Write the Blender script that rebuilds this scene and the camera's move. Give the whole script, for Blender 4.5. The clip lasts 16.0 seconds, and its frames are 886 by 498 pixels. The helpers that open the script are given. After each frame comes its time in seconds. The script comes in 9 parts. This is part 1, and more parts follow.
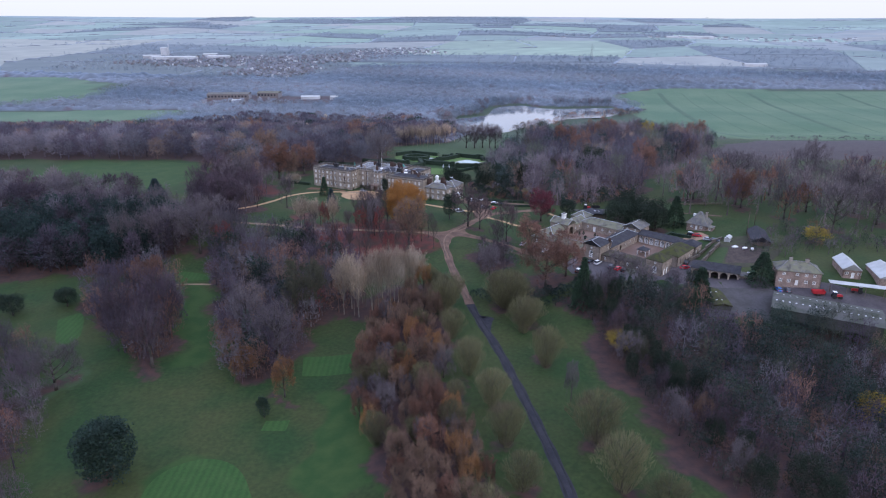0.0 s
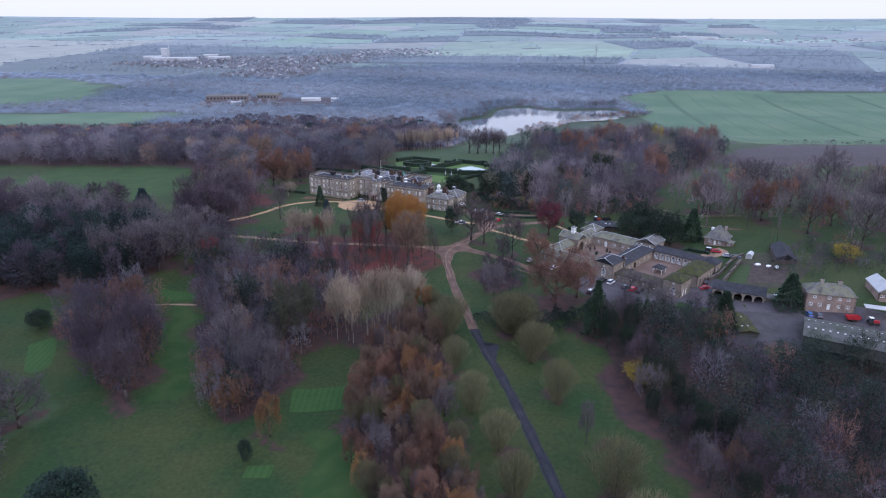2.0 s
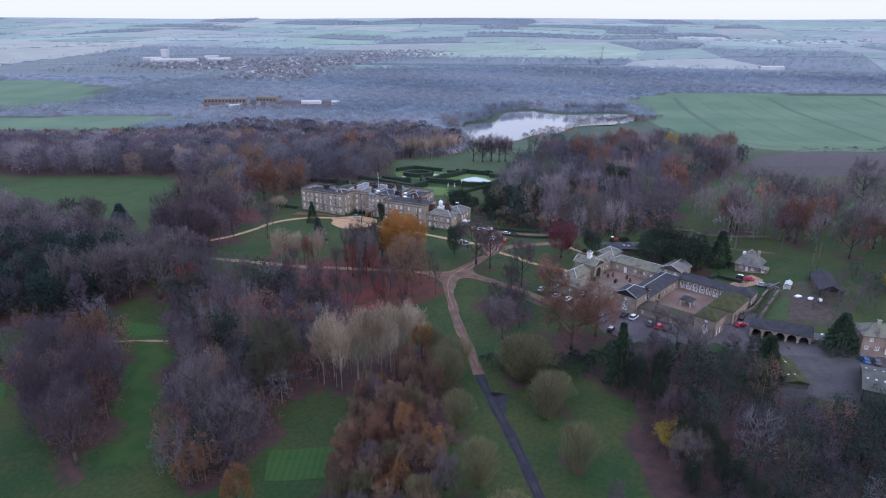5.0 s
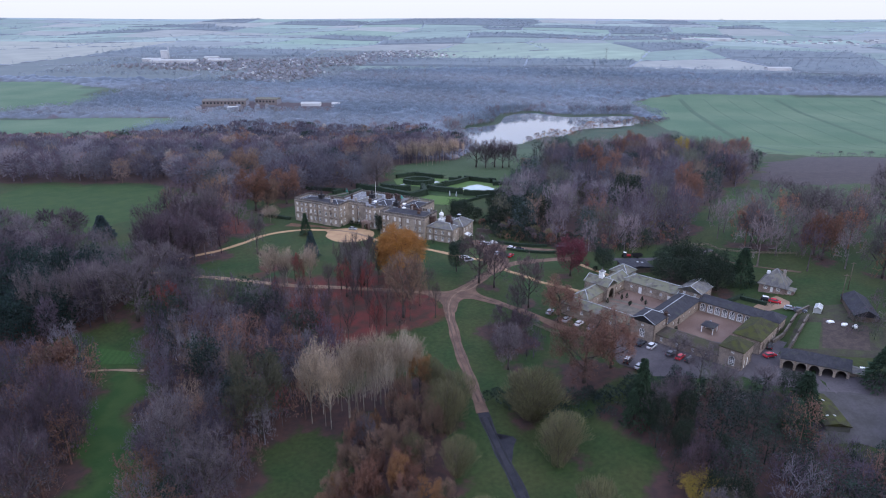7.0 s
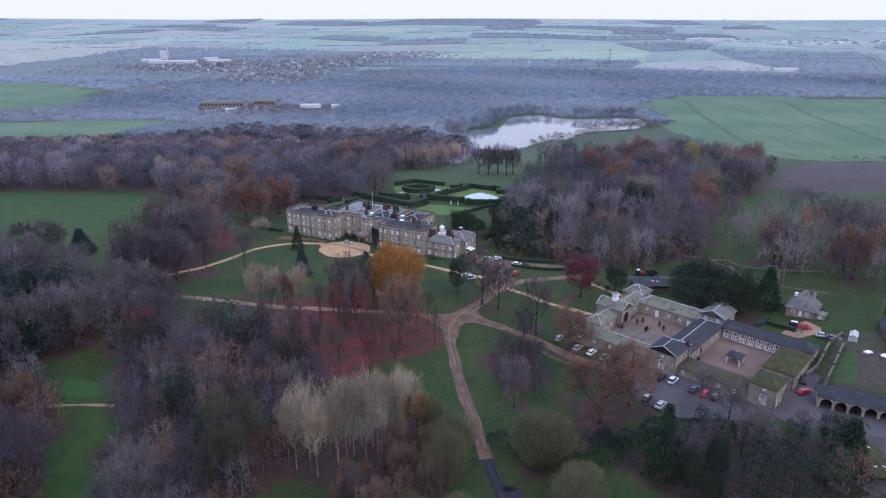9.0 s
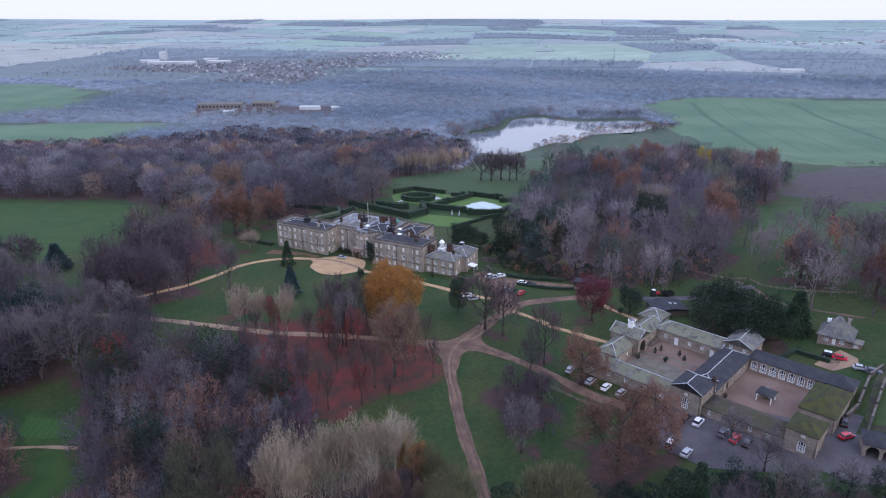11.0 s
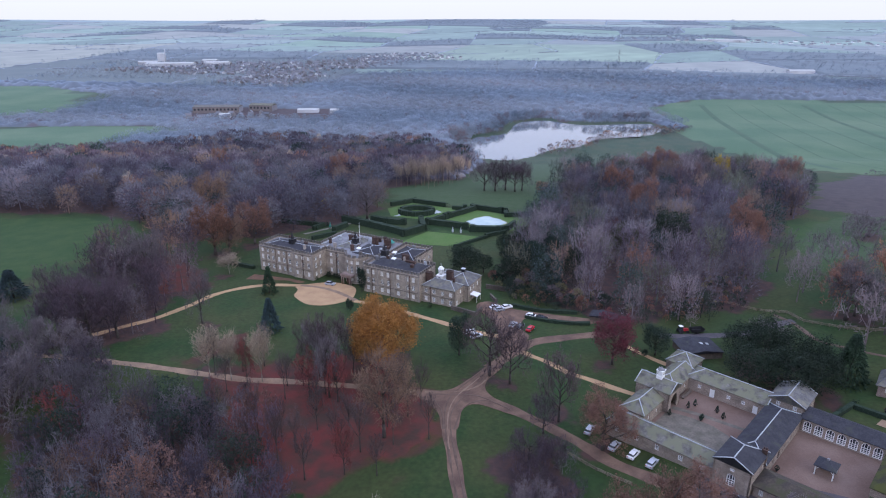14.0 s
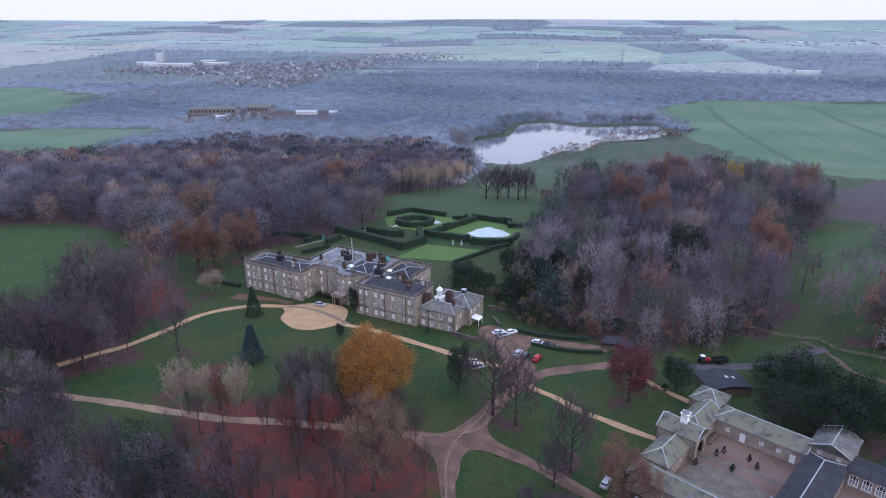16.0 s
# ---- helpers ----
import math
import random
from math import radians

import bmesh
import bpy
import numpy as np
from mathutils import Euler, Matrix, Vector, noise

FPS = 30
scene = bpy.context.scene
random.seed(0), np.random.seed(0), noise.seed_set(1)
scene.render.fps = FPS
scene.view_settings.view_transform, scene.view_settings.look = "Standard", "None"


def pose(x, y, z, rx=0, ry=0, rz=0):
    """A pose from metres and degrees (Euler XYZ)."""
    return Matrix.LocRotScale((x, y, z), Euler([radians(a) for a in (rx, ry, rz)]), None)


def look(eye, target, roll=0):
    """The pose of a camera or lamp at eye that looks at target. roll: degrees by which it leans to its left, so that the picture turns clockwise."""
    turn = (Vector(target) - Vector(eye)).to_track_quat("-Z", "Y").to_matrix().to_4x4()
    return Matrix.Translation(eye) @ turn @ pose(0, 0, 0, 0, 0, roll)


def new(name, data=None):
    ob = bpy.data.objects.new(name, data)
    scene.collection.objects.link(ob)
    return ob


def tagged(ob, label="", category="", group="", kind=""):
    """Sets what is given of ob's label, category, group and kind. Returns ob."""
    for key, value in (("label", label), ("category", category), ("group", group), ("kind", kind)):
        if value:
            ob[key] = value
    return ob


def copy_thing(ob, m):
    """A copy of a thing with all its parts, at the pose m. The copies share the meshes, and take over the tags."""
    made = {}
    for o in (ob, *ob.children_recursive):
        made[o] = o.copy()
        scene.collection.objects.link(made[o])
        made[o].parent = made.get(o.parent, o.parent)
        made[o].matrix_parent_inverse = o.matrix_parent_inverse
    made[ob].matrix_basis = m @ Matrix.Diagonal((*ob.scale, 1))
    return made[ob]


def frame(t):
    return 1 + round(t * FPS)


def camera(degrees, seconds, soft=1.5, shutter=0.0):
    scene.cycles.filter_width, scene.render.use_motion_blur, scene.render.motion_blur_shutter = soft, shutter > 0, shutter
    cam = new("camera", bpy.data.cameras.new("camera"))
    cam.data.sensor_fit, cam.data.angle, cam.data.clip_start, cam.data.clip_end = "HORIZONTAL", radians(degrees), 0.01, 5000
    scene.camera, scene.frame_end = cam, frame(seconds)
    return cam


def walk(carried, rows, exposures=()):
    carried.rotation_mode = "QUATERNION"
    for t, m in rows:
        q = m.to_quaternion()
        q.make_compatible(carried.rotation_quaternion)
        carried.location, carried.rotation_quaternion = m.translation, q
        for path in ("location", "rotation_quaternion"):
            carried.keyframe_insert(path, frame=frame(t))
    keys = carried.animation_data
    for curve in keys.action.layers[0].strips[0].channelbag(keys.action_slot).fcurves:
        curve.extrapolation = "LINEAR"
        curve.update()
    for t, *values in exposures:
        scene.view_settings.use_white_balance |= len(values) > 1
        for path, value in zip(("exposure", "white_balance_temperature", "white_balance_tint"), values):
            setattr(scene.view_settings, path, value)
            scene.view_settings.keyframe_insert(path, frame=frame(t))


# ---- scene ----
# Camera: a drone flying level at about ten metres a second, looking down by twenty degrees.
cam = camera(69.06, 16.0, soft=1.1)
# seconds, eye, yaw, pitch and roll in degrees
PATH = [
    (0, (0.00, 0.00, 102.00), 0.000, -19.821, 0.111),
    (1, (0.17, 10.21, 102.16), 0.121, -19.802, 0.109),
    (2, (0.35, 20.44, 102.30), 0.239, -19.784, 0.106),
    (3, (0.53, 30.68, 102.43), 0.354, -19.766, 0.101),
    (4, (0.72, 40.95, 102.54), 0.466, -19.749, 0.095),
    (5, (0.91, 51.23, 102.63), 0.575, -19.733, 0.087),
    (6, (1.11, 61.53, 102.70), 0.680, -19.718, 0.078),
    (7, (1.32, 71.84, 102.76), 0.783, -19.703, 0.068),
    (8, (1.52, 82.16, 102.80), 0.882, -19.689, 0.057),
    (9, (1.74, 92.49, 102.82), 0.978, -19.676, 0.044),
    (10, (1.96, 102.83, 102.83), 1.071, -19.664, 0.029),
    (11, (2.19, 113.18, 102.81), 1.161, -19.652, 0.014),
    (12, (2.42, 123.54, 102.79), 1.248, -19.641, -0.004),
    (13, (2.65, 133.90, 102.74), 1.331, -19.631, -0.022),
    (14, (2.89, 144.26, 102.68), 1.412, -19.621, -0.042),
    (15, (3.14, 154.63, 102.60), 1.489, -19.612, -0.063),
    (16, (3.39, 165.00, 102.50), 1.563, -19.604, -0.086),
]


def aim(eye, yaw, pitch):
    a, b = radians(yaw), radians(pitch)
    way = Vector((-math.sin(a) * math.cos(b), math.cos(a) * math.cos(b), math.sin(b)))
    return Vector(eye) + 100 * way

walk(cam, [(t, look(eye, aim(eye, yaw, pitch), roll)) for t, eye, yaw, pitch, roll in PATH])

# ---- world and light: an overcast late-autumn afternoon ----
world = bpy.data.worlds.new("overcast_sky")
scene.world = world
world.use_nodes = True
wn, wl = world.node_tree.nodes, world.node_tree.links
sky = wn.new("ShaderNodeTexSky")
sky.sky_type, sky.sun_disc = "NISHITA", False
sky.sun_elevation, sky.sun_rotation = radians(24), radians(140)
sky.air_density, sky.dust_density, sky.ozone_density = 1.0, 3.0, 1.5
cloud = wn.new("ShaderNodeMix")
cloud.data_type = "RGBA"
cloud.inputs[0].default_value = 0.85
# an overcast sky is about twice as bright overhead as at the horizon
way = wn.new("ShaderNodeTexCoord")
rise = wn.new("ShaderNodeSeparateXYZ")
dome = wn.new("ShaderNodeValToRGB")
dome.color_ramp.elements[0].color = (0.46, 0.475, 0.525, 1)
dome.color_ramp.elements[1].color = (0.70, 0.83, 1.36, 1)
mid_sky = dome.color_ramp.elements.new(0.12)
mid_sky.color = (0.49, 0.52, 0.66, 1)
tenfold = wn.new("ShaderNodeVectorMath")
tenfold.operation = "SCALE"
tenfold.inputs["Scale"].default_value = 18.0
wl.new(way.outputs["Generated"], rise.inputs[0])
wl.new(rise.outputs[2], dome.inputs[0])
wl.new(dome.outputs[0], tenfold.inputs[0])
wl.new(tenfold.outputs[0], cloud.inputs[7])
wl.new(sky.outputs[0], cloud.inputs[6])
wl.new(cloud.outputs[2], wn["Background"].inputs[0])
wn["Background"].inputs[1].default_value = 0.1

sun_data = bpy.data.lights.new("sun", "SUN")
sun_data.energy, sun_data.angle, sun_data.color = 0.6, radians(30), (1.0, 0.96, 0.92)
sun = new("sun", sun_data)
sun.matrix_world = look((0, 0, 300), (-120, 140, 180))
scene.view_settings.exposure = 0.32


# ---- materials ----
def material(name, colour, rough=0.85, second=None, scale=1.0, detail=4.0, fine=0.0, fine_scale=20.0, bump=0.0, bump_scale=8.0,
             metal=0.0, sheen=0.0, island=0.0, object_vary=0.0, spec=0.3):
    """A surface with two scales of colour variation and a fine relief, at real-world size."""
    mat = bpy.data.materials.new(name)
    mat.use_nodes = True
    n, l = mat.node_tree.nodes, mat.node_tree.links
    b = n["Principled BSDF"]
    b.inputs["Roughness"].default_value = rough
    b.inputs["Metallic"].default_value = metal
    b.inputs["Specular IOR Level"].default_value = spec
    # bluish sheen that stands in for haze
    if sheen:
        b.inputs["Sheen Weight"].default_value = sheen
        b.inputs["Sheen Roughness"].default_value = 0.6
        b.inputs["Sheen Tint"].default_value = (0.6, 0.78, 1.0, 1)
    co = n.new("ShaderNodeNewGeometry")
    big = n.new("ShaderNodeTexNoise")
    big.inputs["Scale"].default_value = scale
    big.inputs["Detail"].default_value = detail
    l.new(co.outputs["Position"], big.inputs["Vector"])
    mix = n.new("ShaderNodeMix")
    mix.data_type = "RGBA"
    mix.inputs[6].default_value = (*colour, 1)
    mix.inputs[7].default_value = (*(second or [c * 0.7 for c in colour]), 1)
    ramp = n.new("ShaderNodeMapRange")
    ramp.inputs[1].default_value, ramp.inputs[2].default_value = 0.35, 0.65
    l.new(big.outputs[0], ramp.inputs[0])
    l.new(ramp.outputs[0], mix.inputs[0])
    out = mix.outputs[2]

    def times(value, low, high):
        m = n.new("ShaderNodeMapRange")
        m.inputs[3].default_value, m.inputs[4].default_value = low, high
        l.new(value, m.inputs[0])
        v = n.new("ShaderNodeMix")
        v.data_type, v.blend_type = "RGBA", "MULTIPLY"
        v.inputs[0].default_value = 1
        l.new(out, v.inputs[6])
        l.new(m.outputs[0], v.inputs[7])
        return v.outputs[2]

    if fine:
        small = n.new("ShaderNodeTexNoise")
        small.inputs["Scale"].default_value = fine_scale
        small.inputs["Detail"].default_value = 3
        l.new(co.outputs["Position"], small.inputs["Vector"])
        out = times(small.outputs[0], 1 - fine, 1 + fine)
    if island:
        out = times(co.outputs["Random Per Island"], 1 - island, 1 + island)
    if object_vary:
        info = n.new("ShaderNodeObjectInfo")
        out = times(info.outputs["Random"], 1 - object_vary, 1 + object_vary)
    l.new(out, b.inputs["Base Color"])
    if bump:
        bn = n.new("ShaderNodeTexNoise")
        bn.inputs["Scale"].default_value = bump_scale
        bn.inputs["Detail"].default_value = 5
        l.new(co.outputs["Position"], bn.inputs["Vector"])
        bp = n.new("ShaderNodeBump")
        bp.inputs["Strength"].default_value = bump
        bp.inputs["Distance"].default_value = 0.2
        l.new(bn.outputs[0], bp.inputs["Height"])
        l.new(bp.outputs[0], b.inputs["Normal"])
    return mat


def ground_material():
    """Grass, mown and rough, with leaf litter, ploughed soil and far pasture where the sheet says so."""
    mat = material("ground_cover", (0.0145, 0.038, 0.008), 0.9, (0.036, 0.046, 0.012), 0.05, 8, 0.5, 0.8, 0.5, 1.2)
    n, l = mat.node_tree.nodes, mat.node_tree.links
    b = n["Principled BSDF"]
    base = b.inputs["Base Color"].links[0].from_socket
    co = n.new("ShaderNodeNewGeometry")

    def layer(base, name, one, two, scale, edge):
        at = n.new("ShaderNodeAttribute")
        at.attribute_name = name
        no = n.new("ShaderNodeTexNoise")
        no.inputs["Scale"].default_value, no.inputs["Detail"].default_value = scale, 6
        l.new(co.outputs["Position"], no.inputs["Vector"])
        col = n.new("ShaderNodeMix")
        col.data_type = "RGBA"
        col.inputs[6].default_value, col.inputs[7].default_value = (*one, 1), (*two, 1)
        part_of = n.new("ShaderNodeMapRange")
        part_of.inputs[1].default_value, part_of.inputs[2].default_value = 0.36, 0.64
        l.new(no.outputs[0], part_of.inputs[0])
        l.new(part_of.outputs[0], col.inputs[0])
        ragged = n.new("ShaderNodeMath")
        ragged.operation = "MULTIPLY_ADD"
        l.new(no.outputs[0], ragged.inputs[0])
        ragged.inputs[1].default_value = edge
        l.new(at.outputs["Fac"], ragged.inputs[2])
        cut = n.new("ShaderNodeMapRange")
        cut.inputs[1].default_value, cut.inputs[2].default_value = 0.35 + edge / 2, 0.65 + edge / 2
        l.new(ragged.outputs[0], cut.inputs[0])
        over = n.new("ShaderNodeMix")
        over.data_type = "RGBA"
        l.new(cut.outputs[0], over.inputs[0])
        l.new(base, over.inputs[6])
        l.new(col.outputs[2], over.inputs[7])
        return over.outputs[2]

    # bluish sheen laid over the open fields in place of haze
    haze_sheen = n.new("ShaderNodeAttribute")
    haze_sheen.attribute_name = "haze_sheen"
    l.new(haze_sheen.outputs["Fac"], b.inputs["Sheen Weight"])
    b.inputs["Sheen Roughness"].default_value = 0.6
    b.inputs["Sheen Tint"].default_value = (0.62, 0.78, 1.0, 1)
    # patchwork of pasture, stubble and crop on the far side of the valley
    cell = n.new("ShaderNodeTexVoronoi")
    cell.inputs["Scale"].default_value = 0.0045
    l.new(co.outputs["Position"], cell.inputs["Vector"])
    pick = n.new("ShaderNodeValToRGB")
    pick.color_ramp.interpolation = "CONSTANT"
    # haze is put into these pale, greyish field tones
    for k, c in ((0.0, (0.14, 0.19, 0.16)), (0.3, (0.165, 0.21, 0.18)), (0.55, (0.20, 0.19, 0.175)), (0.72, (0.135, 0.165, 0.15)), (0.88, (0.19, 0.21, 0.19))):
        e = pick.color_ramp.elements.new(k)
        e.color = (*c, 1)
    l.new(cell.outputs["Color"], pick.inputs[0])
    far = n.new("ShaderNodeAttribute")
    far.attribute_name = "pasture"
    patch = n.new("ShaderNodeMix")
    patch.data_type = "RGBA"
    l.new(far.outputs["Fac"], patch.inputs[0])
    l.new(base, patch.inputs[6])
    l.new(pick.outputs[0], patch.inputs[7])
    out = layer(patch.outputs[2], "crop", (0.042, 0.094, 0.034), (0.08, 0.128, 0.055), 0.011, 0.2)
    out = layer(out, "plough", (0.042, 0.033, 0.035), (0.06, 0.047, 0.045), 0.2, 0.2)
    out = layer(out, "mown", (0.016, 0.046, 0.008), (0.030, 0.058, 0.012), 0.15, 0.2)
    out = layer(out, "frost", (0.027, 0.055, 0.016), (0.038, 0.062, 0.024), 0.25, 0.4)
    out = layer(out, "litter", (0.034, 0.022, 0.021), (0.062, 0.032, 0.026), 0.35, 0.9)
    out = layer(out, "redleaf", (0.118, 0.026, 0.021), (0.05, 0.028, 0.02), 0.2, 1.3)
    l.new(out, b.inputs["Base Color"])
    return mat


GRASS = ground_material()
ASPHALT = material("asphalt", (0.028, 0.028, 0.034), 0.95, (0.042, 0.041, 0.047), 0.3, 6, 0.3, 3.0, 0.2, 12, spec=0.12)
YARD = material("worn_yard_surface", (0.052, 0.045, 0.05), 0.85, (0.082, 0.072, 0.074), 0.14, 7, 0.35, 1.5, 0.2, 8, spec=0.35)
GRAVEL = material("pinkish_gravel", (0.17, 0.106, 0.072), 0.95, (0.095, 0.058, 0.043), 0.25, 6, 0.2, 2.5, 0.3, 14)
LANE = material("trodden_gravel", (0.27, 0.18, 0.115), 0.95, (0.18, 0.122, 0.085), 0.25, 6, 0.25, 2.5, 0.3, 14)
SAND = material("pale_gravel", (0.40, 0.255, 0.135), 0.95, (0.32, 0.20, 0.11), 0.2, 5, 0.15, 3.0, 0.3, 14)
BARK = material("bark", (0.07, 0.06, 0.055), 0.95, (0.05, 0.042, 0.038), 0.8, 4, 0.3, 6.0, 0.4, 6)
PALE_BARK = material("pale_bark", (0.29, 0.265, 0.22), 0.95, (0.19, 0.17, 0.14), 0.8, 4, 0.3, 6.0, 0.4, 6)


# ---- small helpers for building ----
def link_mesh(name, me, mat, parent=None, label=""):
    ob = new(name, me)
    if mat:
        me.materials.append(mat)
    if parent:
        ob.parent = parent
    if label:
        ob["label"] = label
    return ob


def part(name, bm, mat, parent, label=""):
    me = bpy.data.meshes.new(name)
    bm.to_mesh(me)
    bm.free()
    return link_mesh(name, me, mat, parent, label)


def thing(name, at, label, category, group="", turn=0.0):
    ob = new(name)
    ob.empty_display_size = 0.5
    ob.matrix_basis = pose(*at, 0, 0, turn)
    return tagged(ob, label, category, group)


def tri_mesh(name, tris, tint=None):
    """A mesh from an array of triangles (n, 3, 3), with an optional colour for each one."""
    me = bpy.data.meshes.new(name)
    count = len(tris)
    me.vertices.add(3 * count)
    me.vertices.foreach_set("co", np.ascontiguousarray(tris, dtype=np.float32).ravel())
    me.loops.add(3 * count)
    me.loops.foreach_set("vertex_index", np.arange(3 * count, dtype=np.int32))
    me.polygons.add(count)
    me.polygons.foreach_set("loop_start", np.arange(0, 3 * count, 3, dtype=np.int32))
    me.update(calc_edges=True)
    if tint is not None:
        at = me.attributes.new("tint", "FLOAT_COLOR", "POINT")
        rgba = np.ones((3 * count, 4), np.float32)
        rgba[:, :3] = np.repeat(tint, 3, axis=0)
        at.data.foreach_set("color", rgba.ravel())
    return me


def inside(points, polygon):
    """Which of the points (n, 2) lie in a polygon."""
    x, y = points[:, 0], points[:, 1]
    hit = np.zeros(len(points), bool)
    for (x0, y0), (x1, y1) in zip(polygon, polygon[1:] + polygon[:1]):
        if y0 != y1:
            hit ^= ((y0 > y) != (y1 > y)) & (x < (x1 - x0) * (y - y0) / (y1 - y0) + x0)
    return hit


# ---- the lie of the land ----
PROFILE = ((-400, -16), (100, -11), (180, -7.5), (230, -4.6), (290, -0.5), (340, 1.0), (400, 0), (480, -3), (560, -8), (650, -17), (860, -42), (1150, -43),
           (1300, -38), (1700, -22), (2100, -8), (2700, 8), (3400, 28), (4200, 62), (4900, 100))


def smooth(a, b, v):
    t = np.clip((v - a) / (b - a), 0.0, 1.0)
    return t * t * (3 - 2 * t)


def heights(x, y):
    """Height of the land: a plateau with the hall, falling to a lake and rising to far hills."""
    x, y = np.asarray(x, float), np.asarray(y, float)
    z = np.interp(y, [p[0] for p in PROFILE], [p[1] for p in PROFILE])
    z = z - 5.5 * smooth(0, -45, x) * (1 - smooth(262, 325, y))
    w = smooth(32, 60, x) * smooth(185, 240, y) * (1 - smooth(330, 460, y))
    z = z + (1.6 + 0.15 * np.clip(x - 112, 0, 38) - z) * w
    far = smooth(1500, 3200, y)
    return z + far * (5 * np.sin(x / 610 + 1.2) + 5 * np.sin(x / 283 + y / 500) * (1 - smooth(3800, 4800, y)) + 4 * np.sin(x / 151 - y / 260) * (1 - smooth(3600, 4700, y)))


def ground_z(x, y):
    return float(heights(x, y))


# woods, as outlines on the ground
WOOD_EAST = [(40, 230), (50, 222), (50, 200), (57, 166), (64, 142), (70, 122), (100, 108), (240, 108), (250, 185), (150, 200), (118, 207), (104, 212), (91, 224), (78, 234), (60, 234)]
WOOD_STRIP = [(-27, 226), (-29, 192), (-26, 166), (-13, 129), (-10, 110), (14, 110), (13, 130), (4, 166), (3, 178), (0, 195), (-1, 214), (-1, 240), (-8, 250), (-16, 232)]
WOOD_MIDDLE = [(-78, 200), (-84, 222), (-102, 264), (-111, 296), (-106, 308), (-86, 303), (-62, 297), (-46, 289), (-37, 270), (-36, 240), (-52, 222), (-50, 206), (-58, 184), (-66, 182)]
WOOD_CLUMP = [(-142, 236), (-117, 206), (-99, 193), (-99, 212), (-112, 246), (-128, 264), (-151, 251)]
WOOD_PINES = [(-200, 268), (-140, 272), (-128, 286), (-128, 312), (-190, 322), (-215, 300)]
WOOD_LANE = [(-146, 357), (-131, 328), (-114, 331), (-101, 345), (-108, 372), (-128, 385)]
WOOD_WEST = [(-330, 235), (-190, 262), (-150, 268), (-190, 330), (-175, 380), (-210, 370), (-280, 400), (-330, 400)]
WOOD_NORTH = [(-700, 505), (-194, 500), (-140, 442), (-99, 452), (-62, 480), (-46, 518), (-52, 592), (4, 642), (16, 720), (12, 830), (-40, 930), (-300, 950), (-380, 860), (-440, 800), (-900, 780), (-900, 505)]
WOOD_HILL = [(56, 533), (34, 470), (26, 415), (27, 384), (42, 366), (62, 352), (78, 352), (122, 372), (138, 424), (195, 500), (242, 572), (262, 650), (215, 700), (150, 690), (87, 640)]
RED_LEAVES = [(-72, 316), (-48, 324), (-28, 328), (-12, 320), (-7, 304), (-2, 294), (-4, 279), (-33, 268), (-64, 288)]
WEST_FIELD = [(-285, 412), (-203, 374), (-170, 396), (-165, 462), (-190, 488), (-285, 492)]
LAKE = [(19, 852), (20, 980), (67, 1024), (90, 1114), (135, 1143), (186, 1100), (286, 1112), (284, 1051), (249, 1005), (186, 983), (147, 925), (119, 914), (80, 855), (55, 809)]
EAST_FIELD = [(318, 1259), (422, 1350), (900, 1330), (900, 720), (345, 690), (325, 727), (319, 863), (300, 1000)]
PLOUGHED = [(275, 625), (340, 680), (700, 690), (700, 520), (235, 507), (215, 524)]
FAR_FIELD = [(-900, 1040), (-637, 1050), (-437, 1067), (-373, 1029), (-440, 985), (-455, 900), (-440, 830), (-560, 800), (-900, 790)]
FAR_PASTURE = [(-1500, 1500), (-1000, 1500), (-863, 1512), (-760, 1441), (-670, 1305), (-680, 1180), (-740, 1110), (-1500, 1100)]
VALLEY = [(-650, 1190), (-735, 1100), (-1500, 1092), (-1500, 1056), (-640, 1062), (-437, 1080), (-360, 1030), (-425, 985), (-420, 880), (-370, 870), (-300, 965), (-40, 930), (0, 780), (10, 700), (30, 780), (20, 836), (2, 850), (0, 990), (48, 1044), (72, 1136), (135, 1168), (192, 1126),
          (292, 1136), (310, 1060), (330, 1080), (318, 1259), (422, 1356), (1100, 1345), (1100, 1600), (700, 1640), (300, 1750), (0, 1780), (-250, 1700), (-330, 1480), (-560, 1520), (-655, 1400)]
VALLEY_TOP = [(-1500, 1505), (-863, 1518), (-760, 1448), (-650, 1400), (-540, 1525), (-1000, 1590), (-1500, 1590)]

